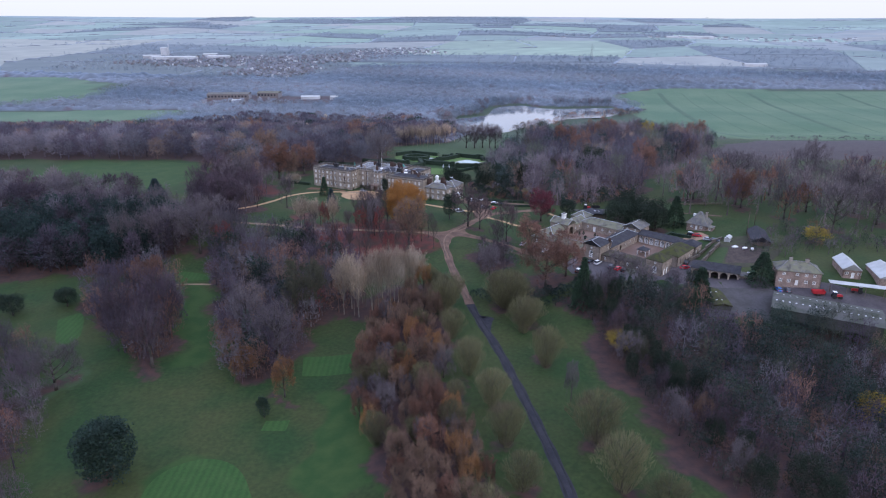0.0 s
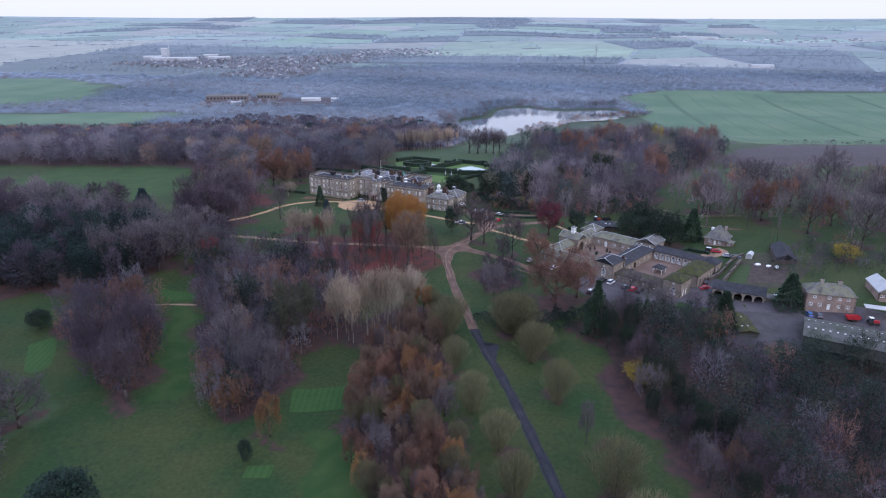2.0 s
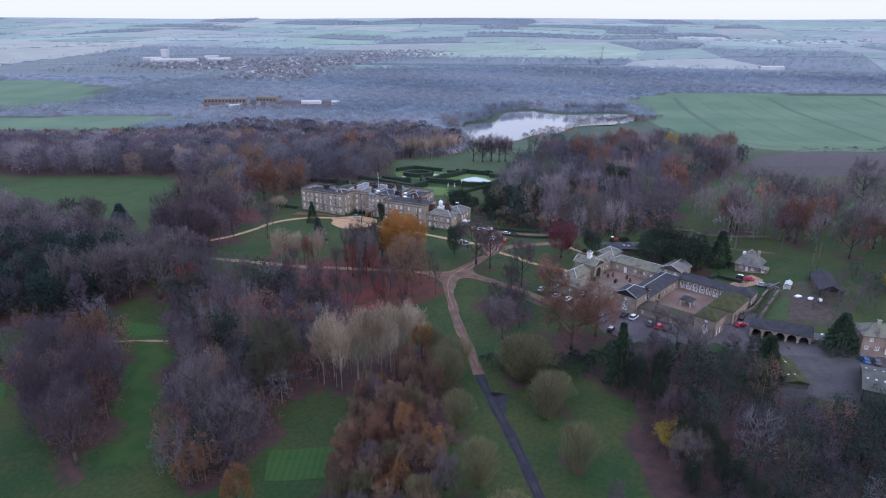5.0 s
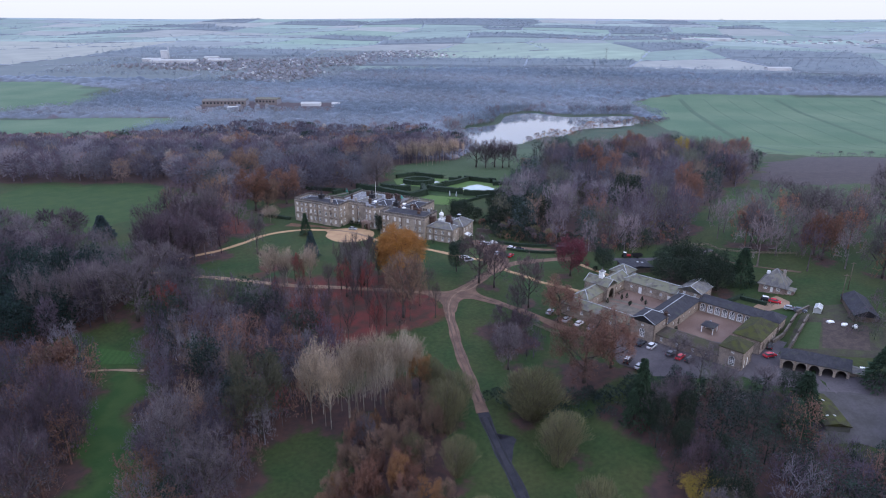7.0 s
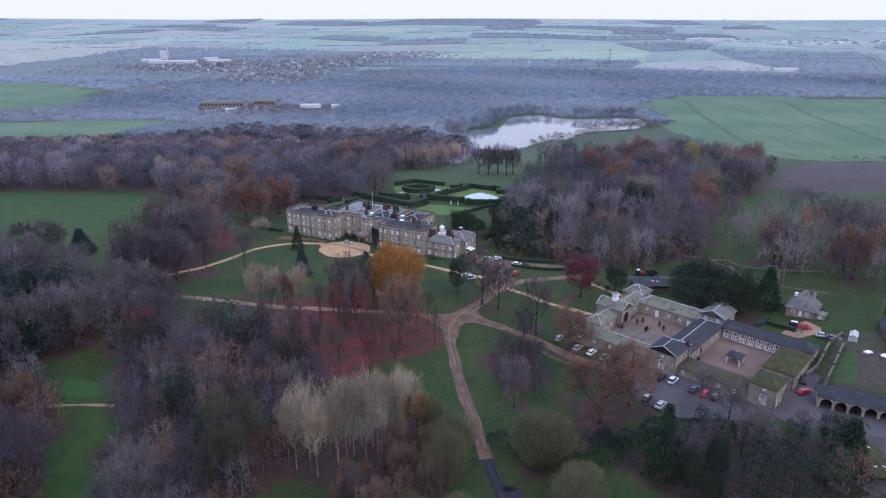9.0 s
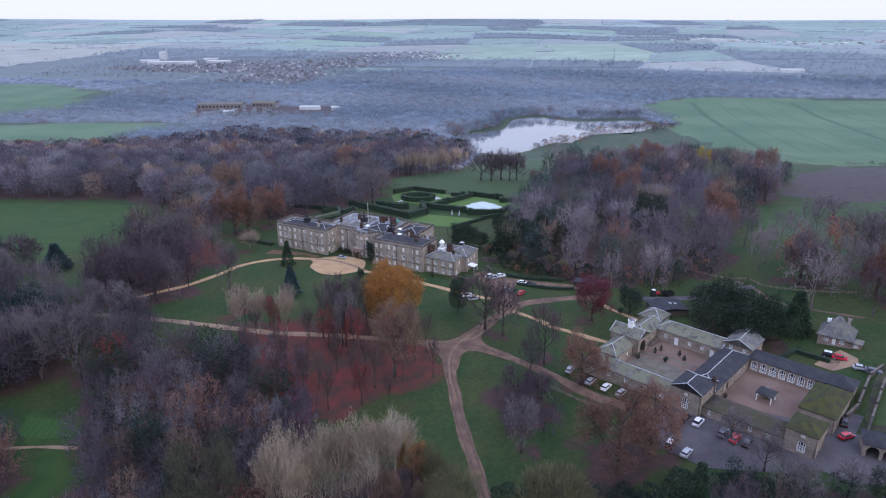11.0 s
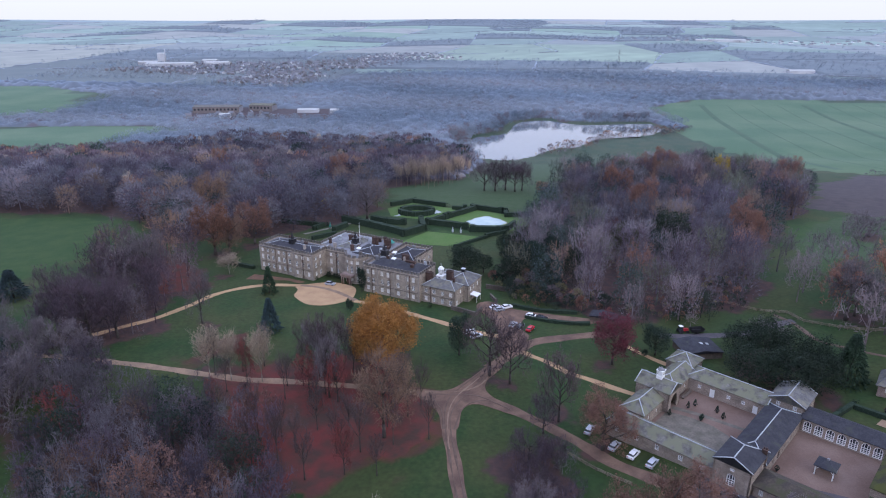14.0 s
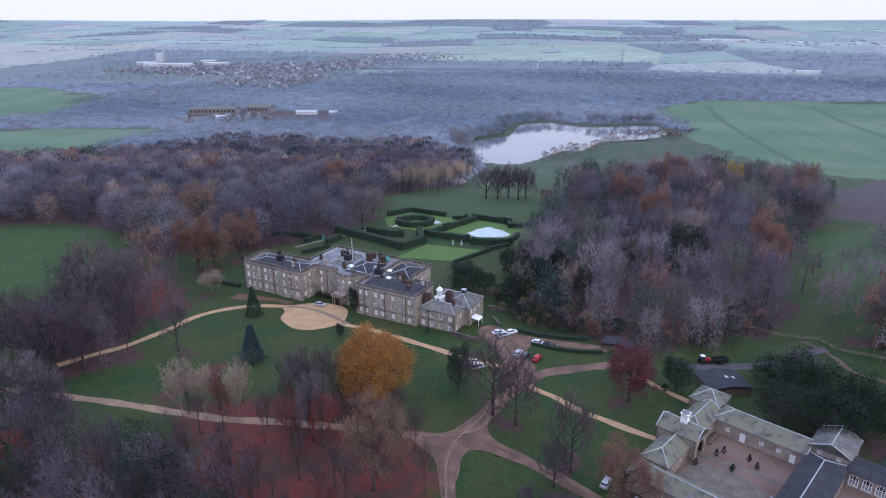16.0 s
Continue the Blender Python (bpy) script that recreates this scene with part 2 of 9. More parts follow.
# single trees and shrubs of the park: place, height and spread
SINGLE = {
    "pine": ((-88.9, 141.0, 20.4, 18.1),),
    "yew": ((-171.0, 232.0, 10.0, 11.0), (-54.5, 167.8, 8.0, 4.8), (-153.3, 239.4, 9.1, 9.9), (-37.0, 360.6, 5.5, 3.3), (-35.2, 379.4, 11.5, 4.2), (3.5, 328.5, 15.7, 8.3), (66.0, 328.3, 11.4, 9.8), (52.9, 223.1, 15.0, 8.6),),
    "gold": ((-66.1, 188.9, 12.5, 9.4), (-50.7, 178.5, 13.9, 8.9),),
    "dark": ((12.8, 316.4, 23.7, 17.5), (18.7, 312.3, 20.2, 13.1), (30.6, 294.2, 21.3, 12.2), (-34.1, 314.3, 23.7, 15.4)),
    "grey": ((-118.0, 317.0, 17.0, 15.0), (-127.0, 316.0, 18.0, 15.0), (-109.0, 314.0, 15.0, 13.0), (-57.5, 197.7, 23.8, 18.5), (-71.4, 211.6, 26.0, 16.5), (-115.5, 288.1, 26.0, 23.2), (-127.2, 287.2, 25.3, 16.5), (-137.5, 283.8, 25.8, 16.3), (-148.2, 281.7, 25.7, 13.9), (-126.3, 182.3, 16.6, 18.5), (39.0, 168.8, 13.7, 6.0), (-34.2, 305.6, 20.2, 10.0), (-38.8, 315.6, 20.1, 10.9), (-119.7, 377.5, 26.0, 18.8), (-87.7, 348.7, 21.0, 10.1), (19.7, 253.1, 17.5, 12.3), (140.7, 350.6, 21.3, 16.8), (165.4, 354.7, 26.0, 26.8), (103.6, 333.8, 9.7, 13.6), (136.5, 348.4, 19.3, 22.2), (185.7, 355.7, 19.6, 19.3), (221.0, 385.8, 24.5, 20.9), (212.9, 462.3, 12.5, 24.8), (211.0, 317.7, 26.0, 23.2), (210.6, 298.7, 26.0, 19.2), (169.8, 307.5, 21.7, 17.0), (180.8, 284.5, 26.0, 18.4), (271.0, 462.9, 22.8, 20.7), (75.9, 241.1, 11.5, 9.0), (77.8, 227.9, 13.0, 10.0), (72.4, 252.3, 9.1, 9.7), (90.8, 232.6, 9.5, 8.2), (56.5, 220.2, 14.9, 10.6),),
    "olive": ((-53.2, 227.9, 26.0, 21.3),),
    "pale": ((-39.3, 232.6, 26.0, 9.6), (-33.0, 229.3, 26.0, 9.8), (-28.4, 233.2, 26.0, 10.0), (-24.4, 235.9, 25.7, 9.7), (-19.5, 237.3, 24.5, 10.1), (-15.2, 239.7, 22.2, 10.8), (-10.7, 244.5, 17.4, 10.0), (-36.7, 236.7, 25.9, 8.8), (-72.5, 314.7, 17.3, 10.0), (-65.4, 313.2, 17.0, 8.2), (-55.8, 312.5, 19.0, 8.6), (-95.1, 398.8, 9.2, 12.0),),
    "purple": ((-100.3, 195.6, 26.0, 18.3), (-116.8, 211.1, 26.0, 14.5), (-109.2, 222.5, 26.0, 16.6), (-103.1, 217.4, 24.0, 14.4), (-131.1, 373.8, 22.2, 15.4), (-133.9, 341.8, 26.0, 14.3), (-119.8, 334.4, 25.6, 19.5), (-112.2, 337.2, 21.6, 15.7), (20.7, 276.5, 10.2, 11.0), (22.4, 268.5, 9.0, 9.5), (27.6, 276.0, 8.0, 8.5), (25.8, 289.0, 12.0, 9.0), (17.5, 262.0, 7.0, 7.5),),
    "copper": ((-122.8, 247.5, 18.1, 14.3), (-110.2, 424.1, 26.0, 24.2), (157.0, 327.4, 20.9, 16.6), (157.2, 334.1, 19.3, 13.7), (187.7, 320.2, 15.0, 13.2),),
    "russet": ((-97.1, 441.7, 22.6, 21.7), (40.0, 282.3, 17.5, 15.5), (42.2, 244.2, 24.0, 21.0), (51.2, 248.9, 19.3, 16.5),),
    "lime": ((34.0, 187.4, 16.6, 10.3), (42.4, 149.3, 18.0, 14.8), (44.8, 131.1, 18.4, 12.7), (28.9, 209.2, 16.7, 10.2), (54.0, 124.5, 10.8, 10.9), (3.3, 205.2, 13.3, 9.1), (8.5, 182.4, 15.3, 10.1), (14.7, 165.9, 13.9, 10.2), (17.3, 148.0, 15.3, 10.1), (20.1, 131.0, 12.7, 9.9), (2.5, 230.7, 14.4, 13.3), (24.5, 228.5, 16.6, 16.5), (24.7, 228.0, 17.6, 15.8), (32.0, 216.7, 11.3, 12.1), (0.4, 221.7, 17.2, 11.1),),
    "yellow": ((60.3, 195.9, 8.0, 11.2), (122.1, 156.9, 11.3, 9.7), (166.5, 272.4, 7.2, 12.7),),
    "spruce": ((-61.7, 343.6, 12.7, 8.0),),
    "conif": ((117.5, 312.2, 15.7, 11.5), (-71.6, 377.2, 11.7, 6.6), (52.2, 221.2, 20.6, 8.9), (92.7, 219.1, 9.6, 12.0), (96.5, 222.5, 15.0, 11.5), (125.3, 234.9, 13.1, 12.3),),
    "bush": ((-63.9, 396.6, 1.7, 2.0), (-56.4, 392.3, 1.9, 2.0), (-7.6, 364.8, 2.4, 2.3),),
    "red": ((-40.0, 305.6, 15.3, 10.0),),
    "golden": ((-20.2, 319.4, 22.5, 23.5),),
    "brown": ((-16.3, 288.0, 26.0, 17.9),),
    "crimson": ((51.2, 322.6, 17.3, 14.6),),
    "evergreen": ((93.6, 327.4, 12.7, 15.4), (95.8, 318.8, 19.0, 15.4), (101.2, 314.7, 16.2, 15.1), (107.8, 311.9, 16.0, 13.3), (87.1, 308.0, 15.5, 16.5), (97.2, 305.1, 15.4, 18.3), (106.0, 307.0, 13.3, 14.4), (97.5, 230.8, 9.5, 9.1),),
}


def ground_sheet():
    grow = np.cumsum(np.minimum(4.0 * 1.14 ** np.arange(130), 60))
    grow = grow[grow < 4300]
    xs = np.concatenate([-262 - grow[::-1], np.arange(-262, 262.1, 3.0), 262 + grow])
    ahead = 640 + np.cumsum(np.minimum(4.0 * 1.06 ** np.arange(150), 60))
    ys = np.concatenate([np.arange(-400, 80, 40), np.arange(80, 640.1, 3.0), ahead[ahead < 4900], [4900]])
    X, Y = np.meshgrid(xs, ys)
    Z = heights(X, Y)
    lake = inside(np.stack([X.ravel(), Y.ravel()], 1), LAKE).reshape(X.shape)
    Z = np.where(lake, Z - 3, Z)
    me = bpy.data.meshes.new("ground")
    w = len(xs)
    quad = (np.arange(len(ys) - 1)[:, None] * w + np.arange(w - 1)[None]).ravel()
    me.from_pydata(np.stack([X, Y, Z], -1).reshape(-1, 3).tolist(), [], np.stack([quad, quad + 1, quad + w + 1, quad + w], 1).tolist())
    wob = np.stack([X.ravel() + 3 * np.sin(Y.ravel() / 7) + 2 * np.sin(Y.ravel() / 3.1), Y.ravel() + 3 * np.sin(X.ravel() / 8 + 1) + 2 * np.sin(X.ravel() / 2.7)], 1)

    def zone(name, polygons, extra=None, soft=0.0):
        v = np.zeros(X.size, np.float32)
        spots = [(0, 0)] + ([(soft * math.cos(k * 0.785), soft * math.sin(k * 0.785)) for k in range(8)] if soft else [])
        for p in polygons:
            near = (wob[:, 0] > min(q[0] for q in p) - 12) & (wob[:, 0] < max(q[0] for q in p) + 12) & (wob[:, 1] > min(q[1] for q in p) - 12) & (wob[:, 1] < max(q[1] for q in p) + 12)
            some = np.mean([inside(wob[near] + s, p) for s in spots], axis=0)
            v[near] = np.maximum(v[near], some)
        if extra is not None:
            v = np.maximum(v, extra.ravel()).astype(np.float32)
        me.attributes.new(name, "FLOAT", "POINT").data.foreach_set("value", v)

    under = np.zeros(X.size)
    for kind, places in SINGLE.items():
        if kind in ("bush", "spruce", "conif", "yew"):
            continue
        for x, y, h, w in places:
            under = np.maximum(under, 0.8 * np.clip(1.25 - np.hypot(wob[:, 0] - x, wob[:, 1] - y) / (0.36 * w + 1.2), 0, 1))
    zone("litter", [WOOD_EAST, WOOD_STRIP, WOOD_MIDDLE, WOOD_CLUMP, WOOD_PINES, WOOD_LANE, WOOD_WEST, WOOD_NORTH, WOOD_HILL, VALLEY, [(-137, 431), (-105, 400), (-98, 372), (-132, 372)], [(-166, 206), (-150, 192), (-134, 172), (-124, 150), (-113, 122), (-165, 118), (-190, 200)], [(-42, 244), (-10, 250), (-6, 232), (-34, 226)], [(116, 232), (100, 228), (84, 236), (70, 238), (52, 232), (52, 222), (80, 222)], [(49, 224), (50, 214), (54, 196), (62, 162), (69, 133), (74, 116), (92, 116), (72, 170), (64, 206), (62, 228)], [(14, 281), (24, 285), (33, 276), (33, 262), (24, 258), (16, 264)], [(30, 254), (40, 258), (50, 252), (48, 236), (34, 236)]], under, 3.5)
    zone("redleaf", [RED_LEAVES, [(-86, 326), (-74, 318), (-66, 330), (-78, 342)], [(-137, 425), (-108, 400), (-100, 376), (-130, 376)]], None, 7.0)
    zone("mown", [[(-77, 130), (-76, 143), (-67, 149), (-57, 146), (-50, 130)], [(-114, 256), (-101, 256), (-84, 214), (-80, 196), (-92, 196), (-98, 216)], [(-40, 180), (-28, 182), (-24, 160), (-14, 130), (-36, 130)], WEST_FIELD, [(-45, 596), (8, 636), (70, 765), (102, 766), (75, 586), (50, 525), (-10, 545)], [(150, 400), (200, 420), (270, 500), (225, 505), (180, 480)], [(-122, 271), (-106, 269), (-103, 261), (-119, 259)],
                  [(-26, 446), (-9, 470), (18, 457), (10, 443)]], None, 3.0)
    zone("frost", [[(-136, 190), (-120, 192), (-116, 182), (-122, 173), (-134, 174)], [(-40, 548), (-12, 540), (40, 512), (60, 545), (80, 600), (104, 766), (72, 765), (30, 690), (8, 636), (-45, 596)], [(160, 420), (200, 420), (290, 510), (225, 505), (190, 480)]], None, 4.0)
    zone("crop", [EAST_FIELD, FAR_FIELD, FAR_PASTURE])
    zone("plough", [PLOUGHED])
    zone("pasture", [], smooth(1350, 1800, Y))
    # sheen weight rises with distance to imitate haze
    zone("haze_sheen", [], 0.08 * smooth(500, 1000, Y) + 0.2 * smooth(1300, 2400, Y))
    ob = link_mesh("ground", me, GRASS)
    for p in me.polygons:
        p.use_smooth = True
    return tagged(ob, "rolling parkland of green grass and fallen leaves", "ground", kind="structure")


ground_sheet()


def curve_points(points, step=2.0):
    """A smooth line through a few points."""
    P = [Vector((*p, 0)) for p in points]
    P = [2 * P[0] - P[1]] + P + [2 * P[-1] - P[-2]]
    out = []
    for a, b, c, d in zip(P, P[1:], P[2:], P[3:]):
        n = max(2, int((c - b).length / step))
        for k in range(n):
            t = k / n
            out.append(0.5 * (2 * b + (c - a) * t + (2 * a - 5 * b + 4 * c - d) * t * t + (3 * b - a - 3 * c + d) * t ** 3))
    out.append(P[-2])
    return out


def ribbon(name, points, width, mat, label, lift=0.1, category="road"):
    line = curve_points(points)
    bm = bmesh.new()
    rows = []
    for i, p in enumerate(line):
        d = (line[min(i + 1, len(line) - 1)] - line[max(i - 1, 0)]).normalized()
        side = Vector((-d.y, d.x, 0))
        row = []
        for k in (-1, -0.5, 0, 0.5, 1):
            wig = 0.18 * math.sin(i * 0.9 + k * 2) if abs(k) == 1 else 0
            q = p + side * (k * width / 2 + wig)
            row.append(bm.verts.new((q.x, q.y, ground_z(q.x, q.y) + lift - (0.12 if abs(k) == 1 else 0))))
        rows.append(row)
    for a, b in zip(rows, rows[1:]):
        for k in range(4):
            bm.faces.new((a[k + 1], a[k], b[k], b[k + 1])).smooth = True
    return tagged(part(name, bm, mat, None), label, category, kind="structure")


def patch(name, polygon, mat, label, lift=0.09, category="pavement", step=4.0, level=None):
    bm = bmesh.new()
    bm.faces.new([bm.verts.new((x, y, 0)) for x, y in polygon])
    bmesh.ops.triangulate(bm, faces=bm.faces[:])
    for _ in range(7):
        long = [e for e in bm.edges if e.calc_length() > step]
        if not long:
            break
        bmesh.ops.subdivide_edges(bm, edges=long, cuts=1)
        bmesh.ops.triangulate(bm, faces=[f for f in bm.faces if len(f.verts) > 3])
    for v in bm.verts:
        v.co.z = (ground_z(v.co.x, v.co.y) if level is None else level) + lift
    bmesh.ops.recalc_face_normals(bm, faces=bm.faces[:])
    for f in bm.faces:
        if f.normal.z < 0:
            f.normal_flip()
    return tagged(part(name, bm, mat, None), label, category, kind="structure")


def round_outline(points, steps=6):
    line = curve_points(points + points[:1], 1.5)
    return [(p.x, p.y) for p in line[:-1]]


def striped_turf():
    mat = material("striped_mown_turf", (0.021, 0.060, 0.011), 0.9, (0.028, 0.066, 0.014), 0.2, 5, 0.3, 1.5)
    n, l = mat.node_tree.nodes, mat.node_tree.links
    b = n["Principled BSDF"]
    base = b.inputs["Base Color"].links[0].from_socket
    geo = n.new("ShaderNodeNewGeometry")
    wave = n.new("ShaderNodeTexWave")
    wave.inputs["Scale"].default_value, wave.inputs["Distortion"].default_value = 0.16, 0.4
    l.new(geo.outputs["Position"], wave.inputs["Vector"])
    m = n.new("ShaderNodeMapRange")
    m.inputs[3].default_value, m.inputs[4].default_value = 0.92, 1.12
    l.new(wave.outputs["Fac"], m.inputs[0])
    v = n.new("ShaderNodeMix")
    v.data_type, v.blend_type = "RGBA", "MULTIPLY"
    v.inputs[0].default_value = 1
    l.new(base, v.inputs[6])
    l.new(m.outputs[0], v.inputs[7])
    l.new(v.outputs[2], b.inputs["Base Color"])
    return mat


TURF = striped_turf()
patch("golf_tee", [(-49.5, 202), (-29.5, 202.5), (-28.5, 190), (-47.5, 190)], TURF, "square golf tee mown in stripes", 0.1, "grass")
patch("golf_green", round_outline([(-78, 128), (-77, 142), (-68, 149), (-58, 147), (-51, 138), (-50, 128)]), TURF, "close-mown golf green with a fringe", 0.08, "grass")
LAWN = material("pale_garden_turf", (0.058, 0.115, 0.022), 0.9, (0.07, 0.12, 0.03), 0.15, 6, 0.3, 1.2)
patch("garden_lawn", [(-36, 500), (-40, 520), (-26, 536), (-6, 524), (10, 519), (27, 508), (46, 500), (40, 478), (34, 470), (24, 467), (8, 473), (-12, 483), (-18, 492)], LAWN, "close-cut lawn between the garden hedges", 0.06, "grass")
patch("garden_lawn", [(-26.5, 445), (-13, 466.5), (16, 456), (1.5, 440)], LAWN, "striped lawn behind the hall", 0.1, "grass")
ribbon("road", [(42, -80), (41, 20), (36, 90), (31.9, 128.7), (29.4, 145.7), (24.7, 171.7), (19.7, 196), (14, 217.4), (10.7, 231.5)], 3.2, ASPHALT, "narrow black asphalt drive between lawns", 0.12)
patch("pavement", [(16.9, 208), (18.4, 217), (19.4, 219.6), (18.6, 220.8), (15.2, 219.4), (12.9, 222.5), (12.8, 219)], ASPHALT, "asphalt spur beside the drive", 0.1)
ribbon("road", [(10.7, 231.2), (7.3, 249.1), (4.2, 263.9), (2.1, 279.5), (0.9, 290), (1.5, 300)], 3.5, GRAVEL, "pinkish gravel drive running on to the house", 0.13)
TARRED = material("fresh_tarmac_patch", (0.024, 0.024, 0.027), 0.95, (0.034, 0.033, 0.036), 0.5, 4, 0.2, 3, spec=0.12)
for off in (-0.95, 0.95):
    ribbon("wheel_track", [(34 + off, 100), (31.9 + off, 128.7), (29.4 + off, 145.7), (24.7 + off, 171.7), (19.7 + off, 196), (14 + off, 217.4), (11.2 + off, 229)], 0.7, TARRED, "dark worn wheel track on the asphalt drive", 0.16, "track")
patch("road", round_outline([(-1.2, 290), (-2.6, 298), (-8.5, 305.2), (-9, 308.8), (0, 308.4), (7, 315), (14, 324), (17, 321.5), (11.5, 312.5), (13, 305.5), (21, 299.2), (19.4, 296.4), (9, 301.5), (4.6, 299), (3, 290)]),
      GRAVEL, "wide gravel junction of the drives with wheel tracks", 0.14)
RUT = material("worn_wheel_track", (0.085, 0.054, 0.04), 0.95, (0.125, 0.085, 0.064), 0.4, 6, 0.2, 3.0)
PALE_RUT = material("swept_gravel", (0.225, 0.155, 0.105), 0.95, (0.17, 0.115, 0.08), 0.4, 6, 0.2, 3.0)
for k, (mat, pts) in enumerate(((RUT, [(1.6, 286), (1.2, 296), (4, 304), (9, 312), (15, 321)]), (RUT, [(0.2, 286), (-0.4, 297), (1, 305), (5.5, 312), (13.5, 322.5)]), (PALE_RUT, [(0.9, 282), (0.5, 296), (2.5, 304.5), (7.4, 312), (14.2, 321.8)]),
                               (RUT, [(2.2, 290), (5, 300), (11, 303.5), (18, 299)]), (RUT, [(-6, 306.4), (2, 306), (9, 305.6), (17, 300)]), (PALE_RUT, [(-6.5, 307.4), (2, 307.4), (9, 310.5), (13.6, 318)]),
                               (RUT, [(-0.6, 290), (-1.6, 299), (-5, 305.6)]), (RUT, [(9.8, 236), (6.2, 251), (3.2, 265), (1.2, 279.5), (0.2, 286)]), (RUT, [(11.4, 236), (8.0, 251), (5.0, 265), (2.7, 279.5), (1.6, 286)]))):
    ribbon("wheel_track", pts, 0.5, mat, "worn wheel track in the gravel drive", 0.17 + 0.008 * k, "track")
ribbon("road", [(-7, 307), (-22.3, 310), (-44.3, 312.7), (-60, 313.5), (-76.8, 316.4), (-94.6, 320), (-112.6, 322.9), (-123.7, 324.6), (-150, 327)], 2.7, LANE, "pale gravel lane across the park")
ribbon("road", [(13, 321), (19.7, 328.8), (27.1, 336.6), (36.1, 340), (46.9, 342), (58, 342.6)], 4.2, GRAVEL, "gravel drive past the service court", 0.12)
patch("pavement", round_outline([(17, 325), (17, 338), (16, 352), (10, 366), (15, 371), (24, 364), (38.6, 359), (52, 354), (50, 350.5), (38, 353), (28, 356), (25, 348), (27, 340)]), GRAVEL, "gravel service court beside the hall", 0.1)
ribbon("road", [(70, 343), (79, 341.5), (90, 342.5), (101, 344), (112, 350), (121, 352)], 4.0, YARD, "rough grey track behind the stables", 0.1)
ribbon("road", [(16, 301), (20.1, 298), (27, 292.2), (33.4, 286.8), (42, 277), (52, 268)], 3.4, GRAVEL, "gravel drive towards the stables", 0.12)
ribbon("path", [(24, 331.5), (26.3, 329), (31.4, 324.9), (37.5, 318.3), (41.6, 315.3), (46.7, 311), (54, 305.2)], 2.2, SAND, "ochre gravel footpath to the stable yard", 0.11, "path")
ribbon("path", [(57.4, 335.8), (61, 330.5), (64.5, 325.9), (68.1, 322.3)], 2.0, SAND, "ochre gravel footpath to the stable yard", 0.11, "path")
ribbon("road", [(-122, 339), (-113.7, 346.5), (-106.1, 353.4), (-98.1, 365.6), (-92.8, 375.7), (-84.5, 382.4), (-74.6, 386), (-60, 386)], 2.9, SAND, "pale gravel carriage drive to the front door")
ring = round_outline([(-63.2, 384.0), (-57.9, 387.4), (-48.8, 389.4), (-40.8, 385.8), (-38.0, 381.9), (-37.7, 374.4), (-39.6, 370.2), (-44.3, 367.0), (-49.3, 365.5), (-54.9, 367.0), (-59.6, 372.0), (-61.5, 375.6), (-61.3, 381.0)])
patch("pavement", ring, SAND, "oval gravel forecourt in front of the hall", 0.13)
ribbon("road", [(-40, 372), (-36.8, 370.4), (-26.6, 366.1), (-10.2, 356.6), (-1.6, 351.2), (8, 345), (18, 341)], 2.7, SAND, "pale gravel drive along the front lawn")
ribbon("wheel_track", [(-61, 385.6), (-54, 384), (-47, 380.4), (-41, 375.4), (-36.5, 370.6)], 2.6, PALE_RUT, "browner wheel track across the gravel forecourt", 0.17, "track")
patch("flower_bed", [(-86, 392), (-84, 398), (-68, 393.5), (-60, 389.6), (-62, 387.6), (-68, 391)], material("bare_bed_soil", (0.10, 0.06, 0.04), 0.95, (0.14, 0.075, 0.045), 0.4, 6, 0.3, 2, 0.4, 3), "bare earth border in front of the house", 0.1, "flower bed")
patch("pavement", [(113.6, 291.5), (119, 295.4), (125, 298), (127, 292), (125.4, 288.6), (117, 286.8)], LANE, "sandy gravel drive by the cottage", 0.1)
ribbon("path", [(117.1, 358.3), (120.2, 349.3), (121.5, 337.6), (125, 332.4), (131, 326.2), (143, 316)], 1.6, RUT, "worn earth track along the paddock fence", 0.1, "path")
patch("pavement", [(52, 262), (60, 270), (75, 270), (95, 262), (98, 246), (84, 240), (62, 242), (54, 250)], YARD, "worn tarmac car park by the stables", 0.1)
patch("pavement", [(96, 256), (104, 257), (112, 254), (124, 246), (131, 236), (145, 231), (158, 223), (192, 210), (192, 196), (155, 212), (129, 224.5), (122, 218), (113, 228), (104, 236), (92, 238), (90, 250)], YARD, "worn tarmac farm yard", 0.06, level=None)


CONCRETE = material("stained_concrete", (0.072, 0.066, 0.068), 0.9, (0.048, 0.046, 0.042), 0.2, 7, 0.25, 1.5, 0.2, 6)
patch("pavement", [(103, 235.4), (115.5, 233.6), (131, 226), (150, 217), (160, 208), (150, 203), (120, 209), (108, 214.5), (98, 214), (96.5, 222), (97, 232)], CONCRETE, "stained concrete farm yard between low barns", 0.1, "pavement")
ribbon("path", [(-121, 258.6), (-112, 259.4), (-101, 259.2)], 1.3, LANE, "worn earth path across the fairway", 0.1, "path")
patch("golf_tee", round_outline([(-123, 272), (-108, 269), (-104, 264), (-119, 263)]), TURF, "raised golf tee at the end of the fairway", 0.1, "grass")
patch("golf_tee", round_outline([(-151, 228), (-144, 233), (-136, 215), (-142, 211)]), TURF, "rounded golf tee beside dark shrubs", 0.1, "grass")
patch("golf_tee", [(-54, 161.5), (-46.6, 161.5), (-46.4, 166.5), (-53.6, 166.2)], TURF, "small square golf tee", 0.1, "grass")
